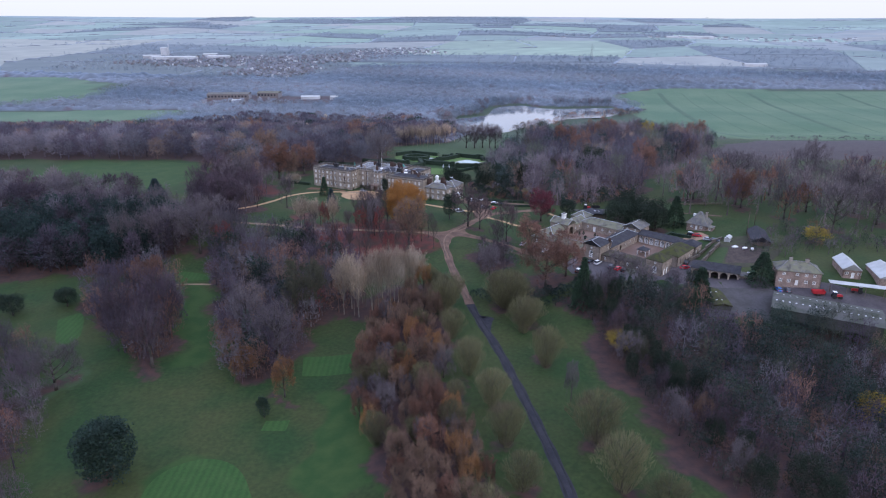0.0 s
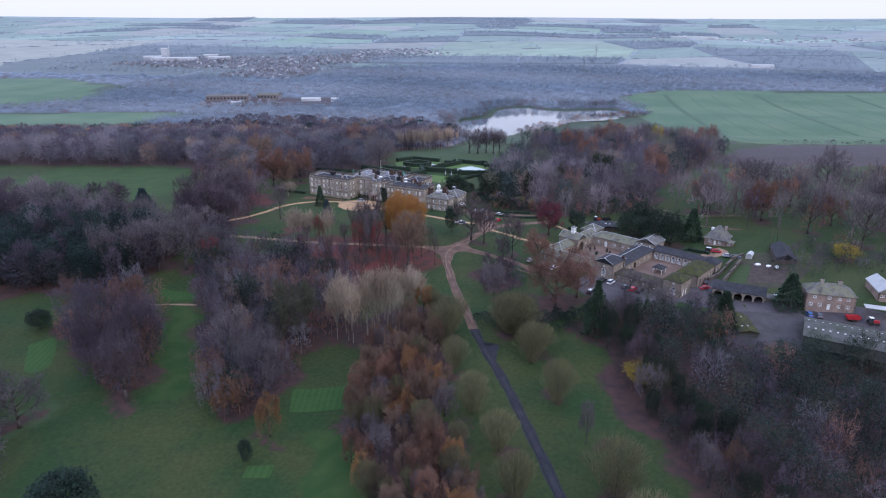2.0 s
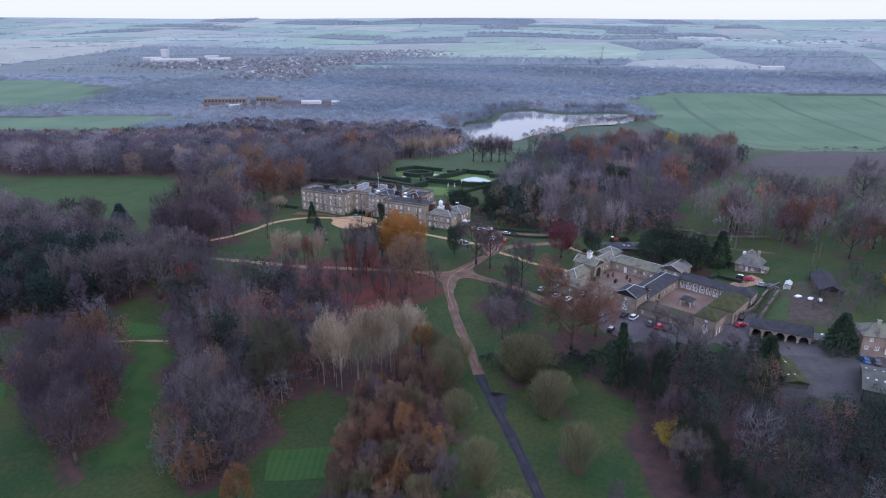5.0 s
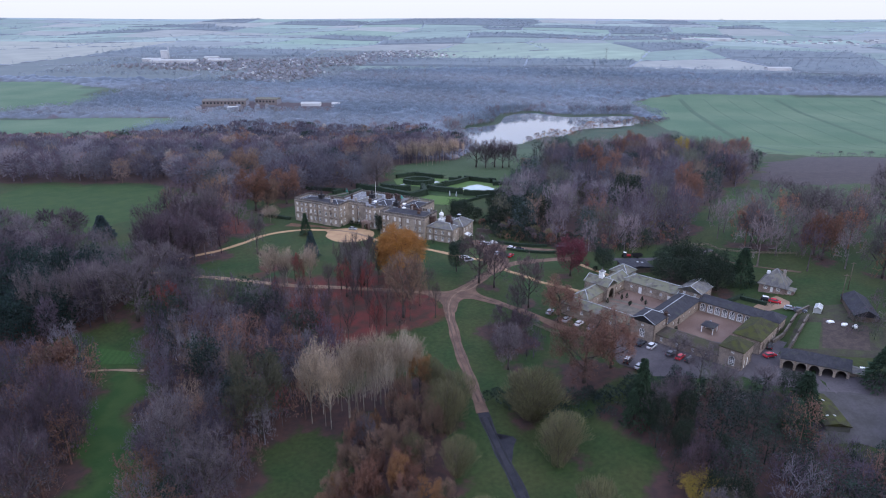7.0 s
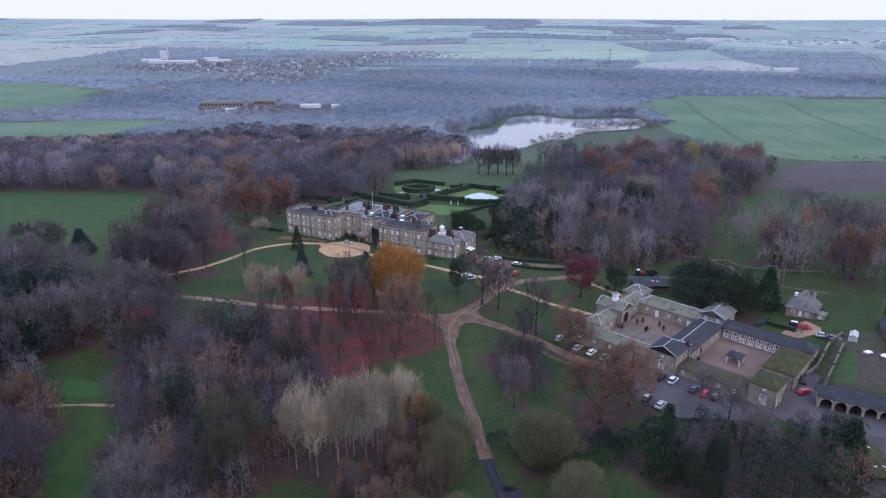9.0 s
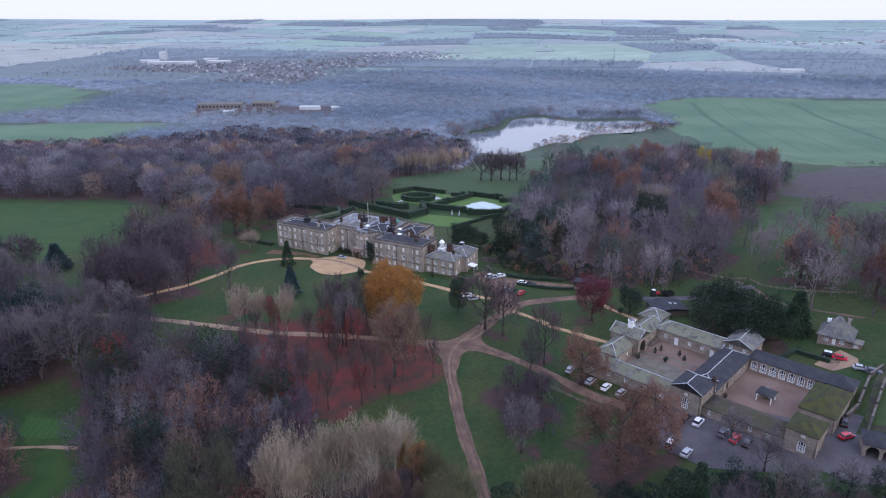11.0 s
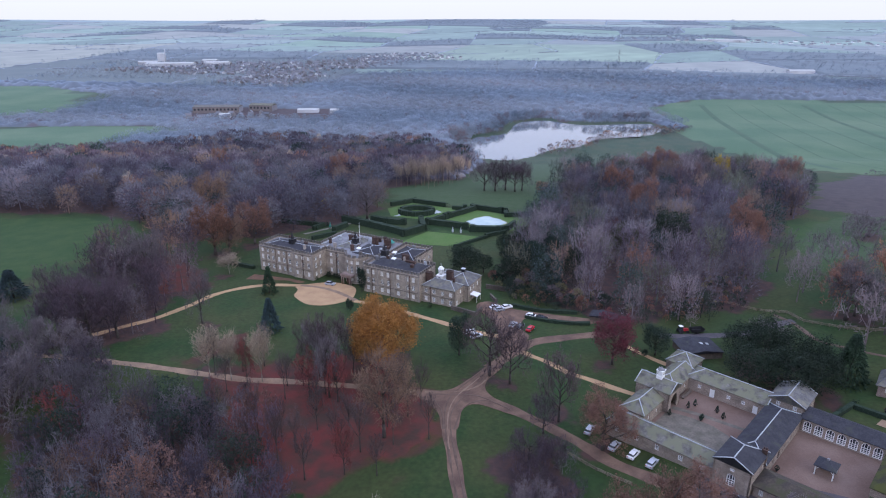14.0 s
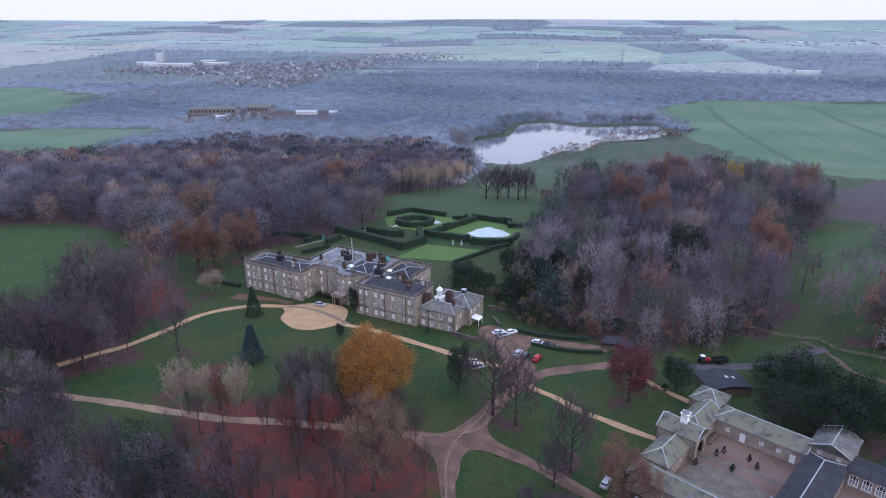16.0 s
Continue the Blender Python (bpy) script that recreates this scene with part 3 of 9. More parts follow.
# tramlines left by machines in the far crop
TRAMLINE = material("tramline_crop", (0.03, 0.07, 0.024), 0.95, (0.045, 0.08, 0.03), 0.05, 4, 0.2, 1.0, sheen=0.08)
for k in range(12):
    x = 350 + 44 * k
    ribbon("tramline", [(x, 730), (x + 12, 860), (x + 30, 1010), (x + 54, 1180), (x + 74, 1296)], 1.6 if k % 4 else 9.0, TRAMLINE, "darker tramline running through the green crop", 0.15, "track")


# ---- water ----
def water_material():
    mat = material("still_water", (0.10, 0.115, 0.135), 0.04, (0.12, 0.135, 0.15), 0.02, 3, spec=0.9)
    return mat


WATER = water_material()
lake_edge = round_outline(LAKE)
lake_z = -43.4
patch("water", lake_edge, WATER, "still grey lake reflecting the sky", 0.0, "lake", 60.0, lake_z)

# ---- trees ----
def shine_through(n, l, b, colour, share=0.45):
    """Thin leaves and round twigs pass on light from behind."""
    behind = n.new("ShaderNodeBsdfTranslucent")
    l.new(colour, behind.inputs["Color"])
    both = n.new("ShaderNodeMixShader")
    both.inputs[0].default_value = share
    l.new(b.outputs[0], both.inputs[1])
    l.new(behind.outputs[0], both.inputs[2])
    l.new(both.outputs[0], n["Material Output"].inputs["Surface"])


def leaf_material(name, one, two, rough=0.9):
    mat = material(name, [c * 1.36 for c in one], rough, [c * 1.36 for c in two], 0.25, 3, 0, 1, island=0.3, object_vary=0.25, sheen=0.03)
    n, l = mat.node_tree.nodes, mat.node_tree.links
    b = n["Principled BSDF"]
    shine_through(n, l, b, b.inputs["Base Color"].links[0].from_socket, 0.4)
    return mat


KINDS = {
    # form, colour, second colour, bark
    # grey twigs lifted a little, haze over the middle woods put into the colour
    "grey": ("twig", (0.116, 0.098, 0.102), (0.08, 0.066, 0.072)),
    "purple": ("twig", (0.072, 0.05, 0.061), (0.048, 0.035, 0.044)),
    # far twigs made pale and bluish: haze put into the base colour
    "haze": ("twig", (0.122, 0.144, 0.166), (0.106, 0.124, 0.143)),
    "dark": ("twig", (0.07, 0.05, 0.052), (0.05, 0.037, 0.04)),
    "thin": ("twig", (0.085, 0.065, 0.064), (0.065, 0.048, 0.05)),
    "pale": ("twig", (0.27, 0.212, 0.155), (0.19, 0.15, 0.115)),
    "lime": ("twig", (0.122, 0.115, 0.058), (0.09, 0.082, 0.046)),
    "brown": ("twig", (0.155, 0.103, 0.07), (0.11, 0.07, 0.052)),
    "olive": ("twig", (0.07, 0.068, 0.042), (0.05, 0.05, 0.034)),
    "copper": ("mixed", (0.15, 0.078, 0.052), (0.105, 0.056, 0.043)),
    "russet": ("mixed", (0.165, 0.09, 0.064), (0.11, 0.062, 0.05)),
    "gold": ("mixed", (0.21, 0.108, 0.045), (0.14, 0.075, 0.038)),
    "golden": ("leaf", (0.26, 0.122, 0.03), (0.185, 0.085, 0.026)),
    "red": ("mixed", (0.17, 0.048, 0.043), (0.11, 0.038, 0.038)),
    "crimson": ("leaf", (0.105, 0.023, 0.032), (0.066, 0.019, 0.026)),
    "yellow": ("leaf", (0.27, 0.19, 0.025), (0.17, 0.13, 0.025)),
    "evergreen": ("dense", (0.012, 0.021, 0.013), (0.018, 0.027, 0.016)),
    "yew": ("dense", (0.016, 0.03, 0.02), (0.024, 0.036, 0.024)),
    "bush": ("dense", (0.02, 0.036, 0.02), (0.028, 0.042, 0.024)),
    "spruce": ("cone", (0.036, 0.058, 0.062), (0.026, 0.044, 0.047)),
    "conif": ("cone", (0.03, 0.055, 0.03), (0.022, 0.04, 0.024)),
    "pine": ("dense", (0.013, 0.026, 0.02), (0.018, 0.031, 0.023)),
}
LABELS = {
    "grey": ("bare grey-brown broadleaf tree with fine twigs", "tree"), "purple": ("bare dark purplish tree with a dense twiggy crown", "tree"),
    "haze": ("far bare tree in a wide wood", "tree"), "pale": ("tall bare tree with pale whitish twigs", "tree"), "dark": ("large bare tree with dark spreading limbs", "tree"), "thin": ("slender bare tree with a thin open crown", "tree"), "lime": ("bare olive-tinged lime tree on the grass", "tree"),
    "brown": ("nearly bare brownish tree in thin late leaf", "tree"), "olive": ("broad bare tree with an olive-brown crown", "tree"),
    "copper": ("beech with sparse copper-brown autumn leaves", "tree"), "russet": ("broad oak in thick russet-brown autumn leaf", "tree"), "gold": ("small tree in orange-gold autumn leaf", "tree"),
    "golden": ("large tree in full golden autumn leaf", "tree"), "red": ("thin tree with dark red autumn leaves", "tree"),
    "crimson": ("round-headed tree with crimson leaves", "tree"), "yellow": ("tree or shrub with bright yellow leaves", "tree"),
    "evergreen": ("broad dark evergreen tree by the stables", "tree"), "yew": ("dark green clipped yew on the lawn", "shrub"), "bush": ("small round clipped evergreen bush", "shrub"),
    "spruce": ("blue-grey conical spruce on grass", "tree"), "conif": ("dark green conical conifer tree", "tree"), "pine": ("dark green spreading pine tree", "tree"),
}
LEAF = {k: leaf_material(k + "_foliage", v[1], v[2]) for k, v in KINDS.items()}


def unit(v):
    return v / np.maximum(np.linalg.norm(v, axis=-1, keepdims=True), 1e-9)


def slivers(rng, at, way, length, width):
    """Thin twig triangles from points, along directions."""
    side = unit(np.cross(way, rng.normal(size=way.shape)))
    return np.stack([at - side * width[:, None] / 2, at + side * width[:, None] / 2, at + way * length[:, None]], 1)


def flakes(rng, at, size):
    """Leaf sprays: small ragged triangles turned every way."""
    a, b = unit(rng.normal(size=at.shape)), rng.normal(size=at.shape)
    b = unit(np.cross(a, b))
    s = size[:, None]
    return np.stack([at + a * s, at + b * s * 0.8 - a * s * 0.5, at - b * s * 0.8 - a * s * 0.4], 1)


def crown_points(rng, n, W, H, low, clusters=26, spread=0.2, shell=0.55):
    """Points in clumps over a rounded, uneven crown."""
    d = unit(rng.normal(size=(clusters, 3)))
    r = shell + (1 - shell) * rng.random(clusters) ** 0.6
    c = d * r[:, None]
    p = c[rng.integers(0, clusters, n)] + rng.normal(size=(n, 3)) * spread
    ln = np.linalg.norm(p, axis=1, keepdims=True)
    p = np.where(ln > 1.05, p / ln * 1.02, p)
    mid, half = (low + 1) / 2, (1 - low) / 2
    # fuller towards two thirds of the height
    p[:, :2] *= (1 - 0.25 * np.clip(p[:, 2:3], -1, 1) ** 2)
    return p * [W / 2, W / 2, half * H] + [0, 0, mid * H], p


# how a bare tree grows: leader and lowest limb as shares of the height, opening of the limbs, upward pull, number of limbs
HABITS = {"round": (0.5, 0.13, 1.5, 0.08, 11), "pale": (0.92, 0.3, 0.62, 0.45, 20), "lime": (0.26, 0.05, 1.0, 0.34, 13), "thin": (0.7, 0.3, 0.8, 0.4, 9)}


def fill(p, R):
    """Spreads points outwards, so that the rim of a crown is as full as its middle."""
    r = np.maximum(np.hypot(p[:, 0], p[:, 1]), 1e-6)
    q = p.copy()
    q[:, :2] *= (R * np.minimum((r / R) ** 0.72, 0.9 + 0.1 * r / R) / r)[:, None]
    return q


def skeleton(kind, W, H, seed, counts):
    """Branches of a tree, level by level: starts, directions, lengths; fitted into a width and a height."""
    rng = np.random.default_rng(seed + 4000)
    leader, first, spread, pull, limbs = HABITS.get(kind, HABITS["round"])
    level = (np.zeros((1, 3)), np.array([[0, 0, 1.0]]), np.array([leader * H]))
    out = [level]
    for depth, n in enumerate((limbs,) + tuple(counts)):
        P, D, L = level
        i, k = np.repeat(np.arange(len(P)), n), np.tile(np.arange(n), len(P))
        lo = first / leader if depth == 0 else 0.22
        f = lo + (1.0 - lo) * (k + 0.9 * rng.random(len(k))) / n
        base = P[i] + D[i] * (L[i] * f)[:, None]
        u = unit(np.cross(D[i], [0.31, 0.87, 0.38]))
        v = np.cross(D[i], u)
        az = (k * 2.4 + i * 1.7 + rng.uniform(-0.5, 0.5, len(k)))[:, None]
        side = np.cos(az) * u + np.sin(az) * v
        wide = spread * (1.5 - 0.9 * f) if depth == 0 else 0.85 + 0 * f
        way = unit(D[i] + side * wide[:, None] + np.array([0, 0, pull * (0.5 if depth == 0 else 1)]) + rng.normal(size=(len(k), 3)) * 0.16)
        long = L[i] * (0.86 if depth == 0 else 0.56) * (1.25 - 0.62 * f) * rng.uniform(0.72, 1.22, len(k))
        level = (base, way, long)
        out.append(level)
    tips = np.concatenate([p + d * l[:, None] for p, d, l in out[2:]])
    sx = (W / 2) / np.quantile(np.hypot(tips[:, 0], tips[:, 1]), 0.965)
    sz = H / np.quantile(tips[:, 2], 0.995)
    fit = []
    for p, d, l in out:
        e, p = fill((p + d * l[:, None]) * [sx, sx, sz], W / 2), fill(p * [sx, sx, sz], W / 2)
        fit.append((p, unit(e - p), np.linalg.norm(e - p, axis=1)))
    return fit


def lobed(rng, n, W, H, low):
    """Points over a full, rounded crown of many heads."""
    heads = unit(rng.normal(size=(16, 3)) + [0, 0, 0.35])
    d = unit(rng.normal(size=(n, 3)) + [0, 0, 0.15])
    near = (d @ heads.T).max(axis=1)
    r = (0.66 + 0.34 * np.clip((near - 0.7) / 0.3, 0, 1) ** 0.8) * (0.4 + 0.6 * rng.random(n) ** 0.35)
    return d * r[:, None] * [W / 2, W / 2, (1 - low) * H / 2] + [0, 0, (1 + low) * H / 2]


def crown(kind, form, n, W, H, seed, coarse=1.0):
    rng = np.random.default_rng(seed)
    if n < 250 and form != "cone":
        # far off, only the brushy top of the crown shows
        coarse = min(coarse, 1.1) if n > 20 else coarse
        d = unit(rng.normal(size=(n, 3)) + [0, 0, 0.5])
        at = d * rng.uniform(0.6, 0.92, (n, 1)) * [W / 2, W / 2, 0.4 * H] + [0, 0, 0.52 * H]
        way = unit(d * 0.6 + [0, 0, 0.7] + rng.normal(size=(n, 3)) * 0.3)
        return slivers(rng, at, way, (1.4 + 1.4 * rng.random(n)) * coarse, (0.5 + 0.5 * rng.random(n)) * coarse)
    if kind == "lime":
        # many stems rising from near the ground and spreading like a vase
        t, a = rng.random(n) ** 0.7, rng.random(n) * math.tau
        lump = 1 + 0.16 * np.sin(3 * a + seed) + 0.1 * np.sin(7 * a + 2 * seed)
        r = W / 2 * (0.14 + 0.86 * t ** 0.6) * rng.random(n) ** 0.45 * lump
        at = np.stack([np.cos(a) * r, np.sin(a) * r, H * 0.9 * t * (1 - 0.34 * (r / (W / 2)) ** 2)], 1)
        way = unit(np.stack([0.6 * np.cos(a) * r / W, 0.6 * np.sin(a) * r / W, 0.6 + 0 * a], 1) + rng.normal(size=(n, 3)) * 0.16)
        return slivers(rng, at, way, 1.0 + 1.5 * rng.random(n), 0.06 + 0.06 * rng.random(n))
    if form in ("twig", "mixed", "leaf"):
        limbs = HABITS.get(kind, HABITS["round"])[4]
        m = {"mixed": int(n * 0.5), "leaf": int(n * 0.8)}.get(form, 0)
        c = (6, 6) if n - m > 1200 else (4, 4) if n > 600 else (4, 3)
        last = max(2, round((n - m) / (limbs * c[0] * c[1])) - 1)
        levels = skeleton(kind, W, H, seed, c + (last,))
        out = []
        for (p, d, l), w in zip(levels[2:], (0.2, 0.12, 0.1)):
            wide = w * coarse * rng.uniform(0.75, 1.25, len(p))
            if w == 0.1:
                p, l = p + rng.normal(size=p.shape) * 0.3, l * 1.15
            out.append(slivers(rng, p, d, l, wide))
            if w == 0.2:
                out.append(slivers(rng, p, d, l, wide))
        if m:
            p, d, l = levels[-1]
            i = rng.integers(0, len(p), m)
            at = p[i] + d[i] * (l[i] * rng.random(m) * 1.1)[:, None] + rng.normal(size=(m, 3)) * (0.5 if form == "leaf" else 0.3)
            if form == "leaf":
                at[::2] = lobed(rng, len(at[::2]), W, H, 0.12)
            out.append(flakes(rng, at, (0.13 + 0.13 * rng.random(m)) * coarse))
        return np.concatenate(out)
    if form == "cone":
        t = rng.random(n) ** 0.75
        a = rng.random(n) * math.tau
        tier = np.floor(t * 13) / 13
        r = (1 - tier) * (0.55 + 0.45 * rng.random(n)) * W / 2 * (1 + 0.12 * np.sin(a * 5 + tier * 40))
        at = np.stack([np.cos(a) * r, np.sin(a) * r, H * (0.06 + 0.93 * t) - r * 0.25], 1)
        way = unit(np.stack([np.cos(a), np.sin(a), -0.35 + 0 * a], 1) + rng.normal(size=(n, 3)) * 0.25)
        return slivers(rng, at, way, (0.7 + 0.9 * rng.random(n)) * coarse, (0.4 + 0.35 * rng.random(n)) * coarse)
    if kind in ("pine", "evergreen", "yew"):
        # foliage in masses along the outer branches
        p, d, l = skeleton("round", W * 0.92, H * 0.97, seed, (6, 4))[3]
        i = rng.integers(0, len(p), n)
        at = p[i] + d[i] * (l[i] * rng.random(n))[:, None] + rng.normal(size=(n, 3)) * [0.04 * W, 0.04 * W, 0.025 * H]
        at[::2] = lobed(rng, len(at[::2]), W * 0.94, H * 0.94, 0.04)
        return flakes(rng, at, (0.16 + 0.2 * rng.random(n)) * coarse)
    at, p = crown_points(rng, n, W, H, 0.02 if kind == "bush" else 0.06, 45, 0.15, 0.62)
    return flakes(rng, at, (0.16 + 0.2 * rng.random(n)) * coarse * (0.45 if kind == "bush" else 1))


def full_crown(kind, form, n, W, H, seed, coarse=1.0):
    """A thick crown in a wood. In the middle distance: many heads of short twigs and leaf sprays."""
    if n > 750 or n < 400 or form in ("cone", "dense") or kind in ("pale", "lime"):
        return crown(kind, form, n, W, H, seed, coarse * 1.1)
    rng = np.random.default_rng(seed + 50)
    heads = unit(rng.normal(size=(20, 3)) + [0, 0, 0.35])

    def body(d, share):
        swell = np.clip(((d @ heads.T).max(axis=1) - 0.7) / 0.3, 0, 1)
        r = share * (0.7 + 0.3 * swell ** 0.8)
        return d * r[:, None] * [W / 2, W / 2, 0.45 * H] + [0, 0, 0.55 * H]

    m = n // 3 if form in ("mixed", "leaf") else 0
    d = unit(rng.normal(size=(n, 3)) + [0, 0, 0.25])
    at = body(d, 0.35 + 0.62 * rng.random(n) ** 0.6)
    way = unit(d + [0, 0, 0.5] + rng.normal(size=(n, 3)) * 0.5)
    twigs = slivers(rng, at[m:], way[m:], (1.2 + 1.3 * rng.random(n - m)) * coarse, (0.2 + 0.2 * rng.random(n - m)) * coarse)
    return np.concatenate([twigs, flakes(rng, at[:m], (0.2 + 0.2 * rng.random(m)) * coarse)])


def tube(bm, a, b, ra, rb, sides=6):
    a, b = Vector(a), Vector(b)
    d = (b - a).normalized()
    u = d.orthogonal().normalized()
    w = d.cross(u)
    ends = []
    for p, r in ((a, ra), (b, rb)):
        ends.append([bm.verts.new(p + (u * math.cos(k * math.tau / sides) + w * math.sin(k * math.tau / sides)) * r) for k in range(sides)])
    for k in range(sides):
        bm.faces.new((ends[0][k], ends[0][(k + 1) % sides], ends[1][(k + 1) % sides], ends[1][k])).smooth = True
    bm.faces.new(ends[1])
    bm.faces.new(ends[0][::-1])


def trunk_mesh(kind, form, W, H, seed, n=3000):
    rng = random.Random(seed)
    bm = bmesh.new()
    r = 0.02 * H * (0.7 if form == "cone" else 0.5 if kind in ("pale", "lime") else 1)
    bend = [Vector((rng.uniform(-0.01, 0.01) * H * k, rng.uniform(-0.01, 0.01) * H * k, 0)) for k in range(4)]
    if form in ("cone", "dense"):
        top, knots = (0.92 if form == "cone" else 0.6) * H, 4
        pts = [Vector((0, 0, top * k / knots)) + bend[min(k, 3)] * (k > 0) for k in range(knots + 1)]
        levels = []
    else:
        m = {"mixed": int(n * 0.5), "leaf": int(n * 0.8)}.get(form, 0)
        levels = skeleton(kind, W, H, seed, (6, 6) if n - m > 1200 else (4, 4))
        top = levels[0][2][0]
        pts = [Vector((0, 0, top * k / 4)) for k in range(5)]
    pts[0].z = -0.5
    for k in range(4):
        tube(bm, pts[k], pts[k + 1], r * (1.3 if k == 0 else 1 - 0.2 * k), r * (0.8 - 0.2 * k) + 0.02, 7)
    for depth, (ra, rb, sides) in ((1, (0.42, 0.1, 5)), (2, (0.15, 0.03, 3))):
        if depth < len(levels):
            for p, d, l in zip(*levels[depth]):
                p, d = Vector(p), Vector(d)
                sag = Vector((0, 0, -0.04 * l))
                mid = p + d * l * 0.5 + sag
                tube(bm, p, mid, r * ra, r * (ra + rb) / 2, sides)
                tube(bm, mid, p + d * l, r * (ra + rb) / 2, r * rb, sides)
    if form == "dense":
        for i in range(9):
            a, z = i * 2.4, rng.uniform(0.25, 0.6) * H
            tube(bm, (0, 0, z), (math.cos(a) * W * 0.36, math.sin(a) * W * 0.36, z + H * rng.uniform(0.05, 0.3)), r * 0.4, r * 0.08, 4)
    return bm


PROTOS = {}
COUNT = {"twig": 3600, "mixed": 4000, "leaf": 4600, "dense": 4600, "cone": 3000}


def plant(kind, x, y, h, w, group=""):
    """One tree of its own: a trunk with limbs, and a crown of twigs or leaf sprays."""
    form = KINDS[kind][0]
    variant = int(abs(x * 7 + y * 3)) % 3
    key = (kind, variant)
    H, W = (2.0, 2.0) if kind == "bush" else (18.0, 13.0)
    turn = (x * 37 + y * 17) % 360
    w = w * 1.08 if kind == "lime" else w
    m = pose(x, y, ground_z(x, y) - 0.05, 0, 0, turn) @ Matrix.Diagonal((w / W, w / W, h / H, 1))
    if key in PROTOS:
        s = PROTOS[key].scale
        ob = copy_thing(PROTOS[key], m @ Matrix.Diagonal((1 / s.x, 1 / s.y, 1 / s.z, 1)))
    else:
        label, category = LABELS[kind]
        ob = new("shrub" if category == "shrub" else "tree")
        ob.matrix_basis = m
        tagged(ob, label, category)
        seed = 100 * sorted(KINDS).index(kind) + variant
        n = {"bush": 350, "golden": 30000, "crimson": 9000, "pine": 9000, "yew": 6000, "copper": 7600, "gold": 6000, "russet": 13000, "evergreen": 7000, "pale": 2600, "thin": 950, "brown": 6000, "olive": 8000, "lime": 4400}.get(kind, COUNT[form])
        part("trunk", trunk_mesh(kind, form, W, H, seed, n), PALE_BARK if kind == "pale" else BARK, ob)
        grow = crown(kind, form, n, W, H, seed, {"golden": 0.72, "crimson": 0.95, "evergreen": 0.75, "russet": 0.7}.get(kind, 1.0))
        link_mesh("crown", tri_mesh("crown", grow), LEAF[kind], ob)
        PROTOS[key] = ob
    if group:
        ob["group"] = group
    return ob

for kind, places in SINGLE.items():
    for x, y, h, w in places:
        plant(kind, x, y, h, w)


def scattered(rng, polygon, spacing, avoid=()):
    """Places in an outline, about evenly spread."""
    xs, ys = [p[0] for p in polygon], [p[1] for p in polygon]
    gx, gy = np.meshgrid(np.arange(min(xs), max(xs), spacing), np.arange(min(ys), max(ys), spacing))
    gx = gx + (np.arange(gx.shape[0]) % 2)[:, None] * spacing / 2
    p = np.stack([gx.ravel(), gy.ravel()], 1) + rng.uniform(-0.42, 0.42, (gx.size, 2)) * spacing
    keep = inside(p, polygon)
    for a in avoid:
        keep &= ~inside(p, a)
    return p[keep]


def grove(polygon, spacing, mix, tall, seed, group, spread=0.62):
    """A near wood, tree by tree."""
    rng = np.random.default_rng(seed)
    kinds, share = list(mix), np.array(list(mix.values()), float)
    for x, y in scattered(rng, polygon, spacing):
        h = rng.uniform(*tall)
        kind = kinds[rng.choice(len(kinds), p=share / share.sum())]
        wide = {"pale": 0.42, "pine": 0.6, "conif": 0.45}.get(kind, spread)
        plant(kind, float(x), float(y), float(h), float(h * wide * rng.uniform(0.8, 1.15)), group)


EAST_MIX = {"evergreen": 0.5, "purple": 0.27, "grey": 0.08, "olive": 0.1, "brown": 0.02, "copper": 0.03}
grove([(54, 226), (55, 202), (61, 168), (68, 142), (74, 122), (92, 122), (84, 150), (78, 170), (70, 200), (68, 230)], 7.2, EAST_MIX, (10, 15), 1, "trees on the edge of the east wood")
grove(WOOD_STRIP, 5.6, {"brown": 0.42, "copper": 0.27, "lime": 0.14, "gold": 0.09, "grey": 0.08}, (8.5, 13.5), 2, "trees of the golf course strip")
grove(RED_LEAVES, 8.4, {"thin": 0.85, "red": 0.15}, (11, 17), 8, "slender trees on the red leaf litter", 0.42)


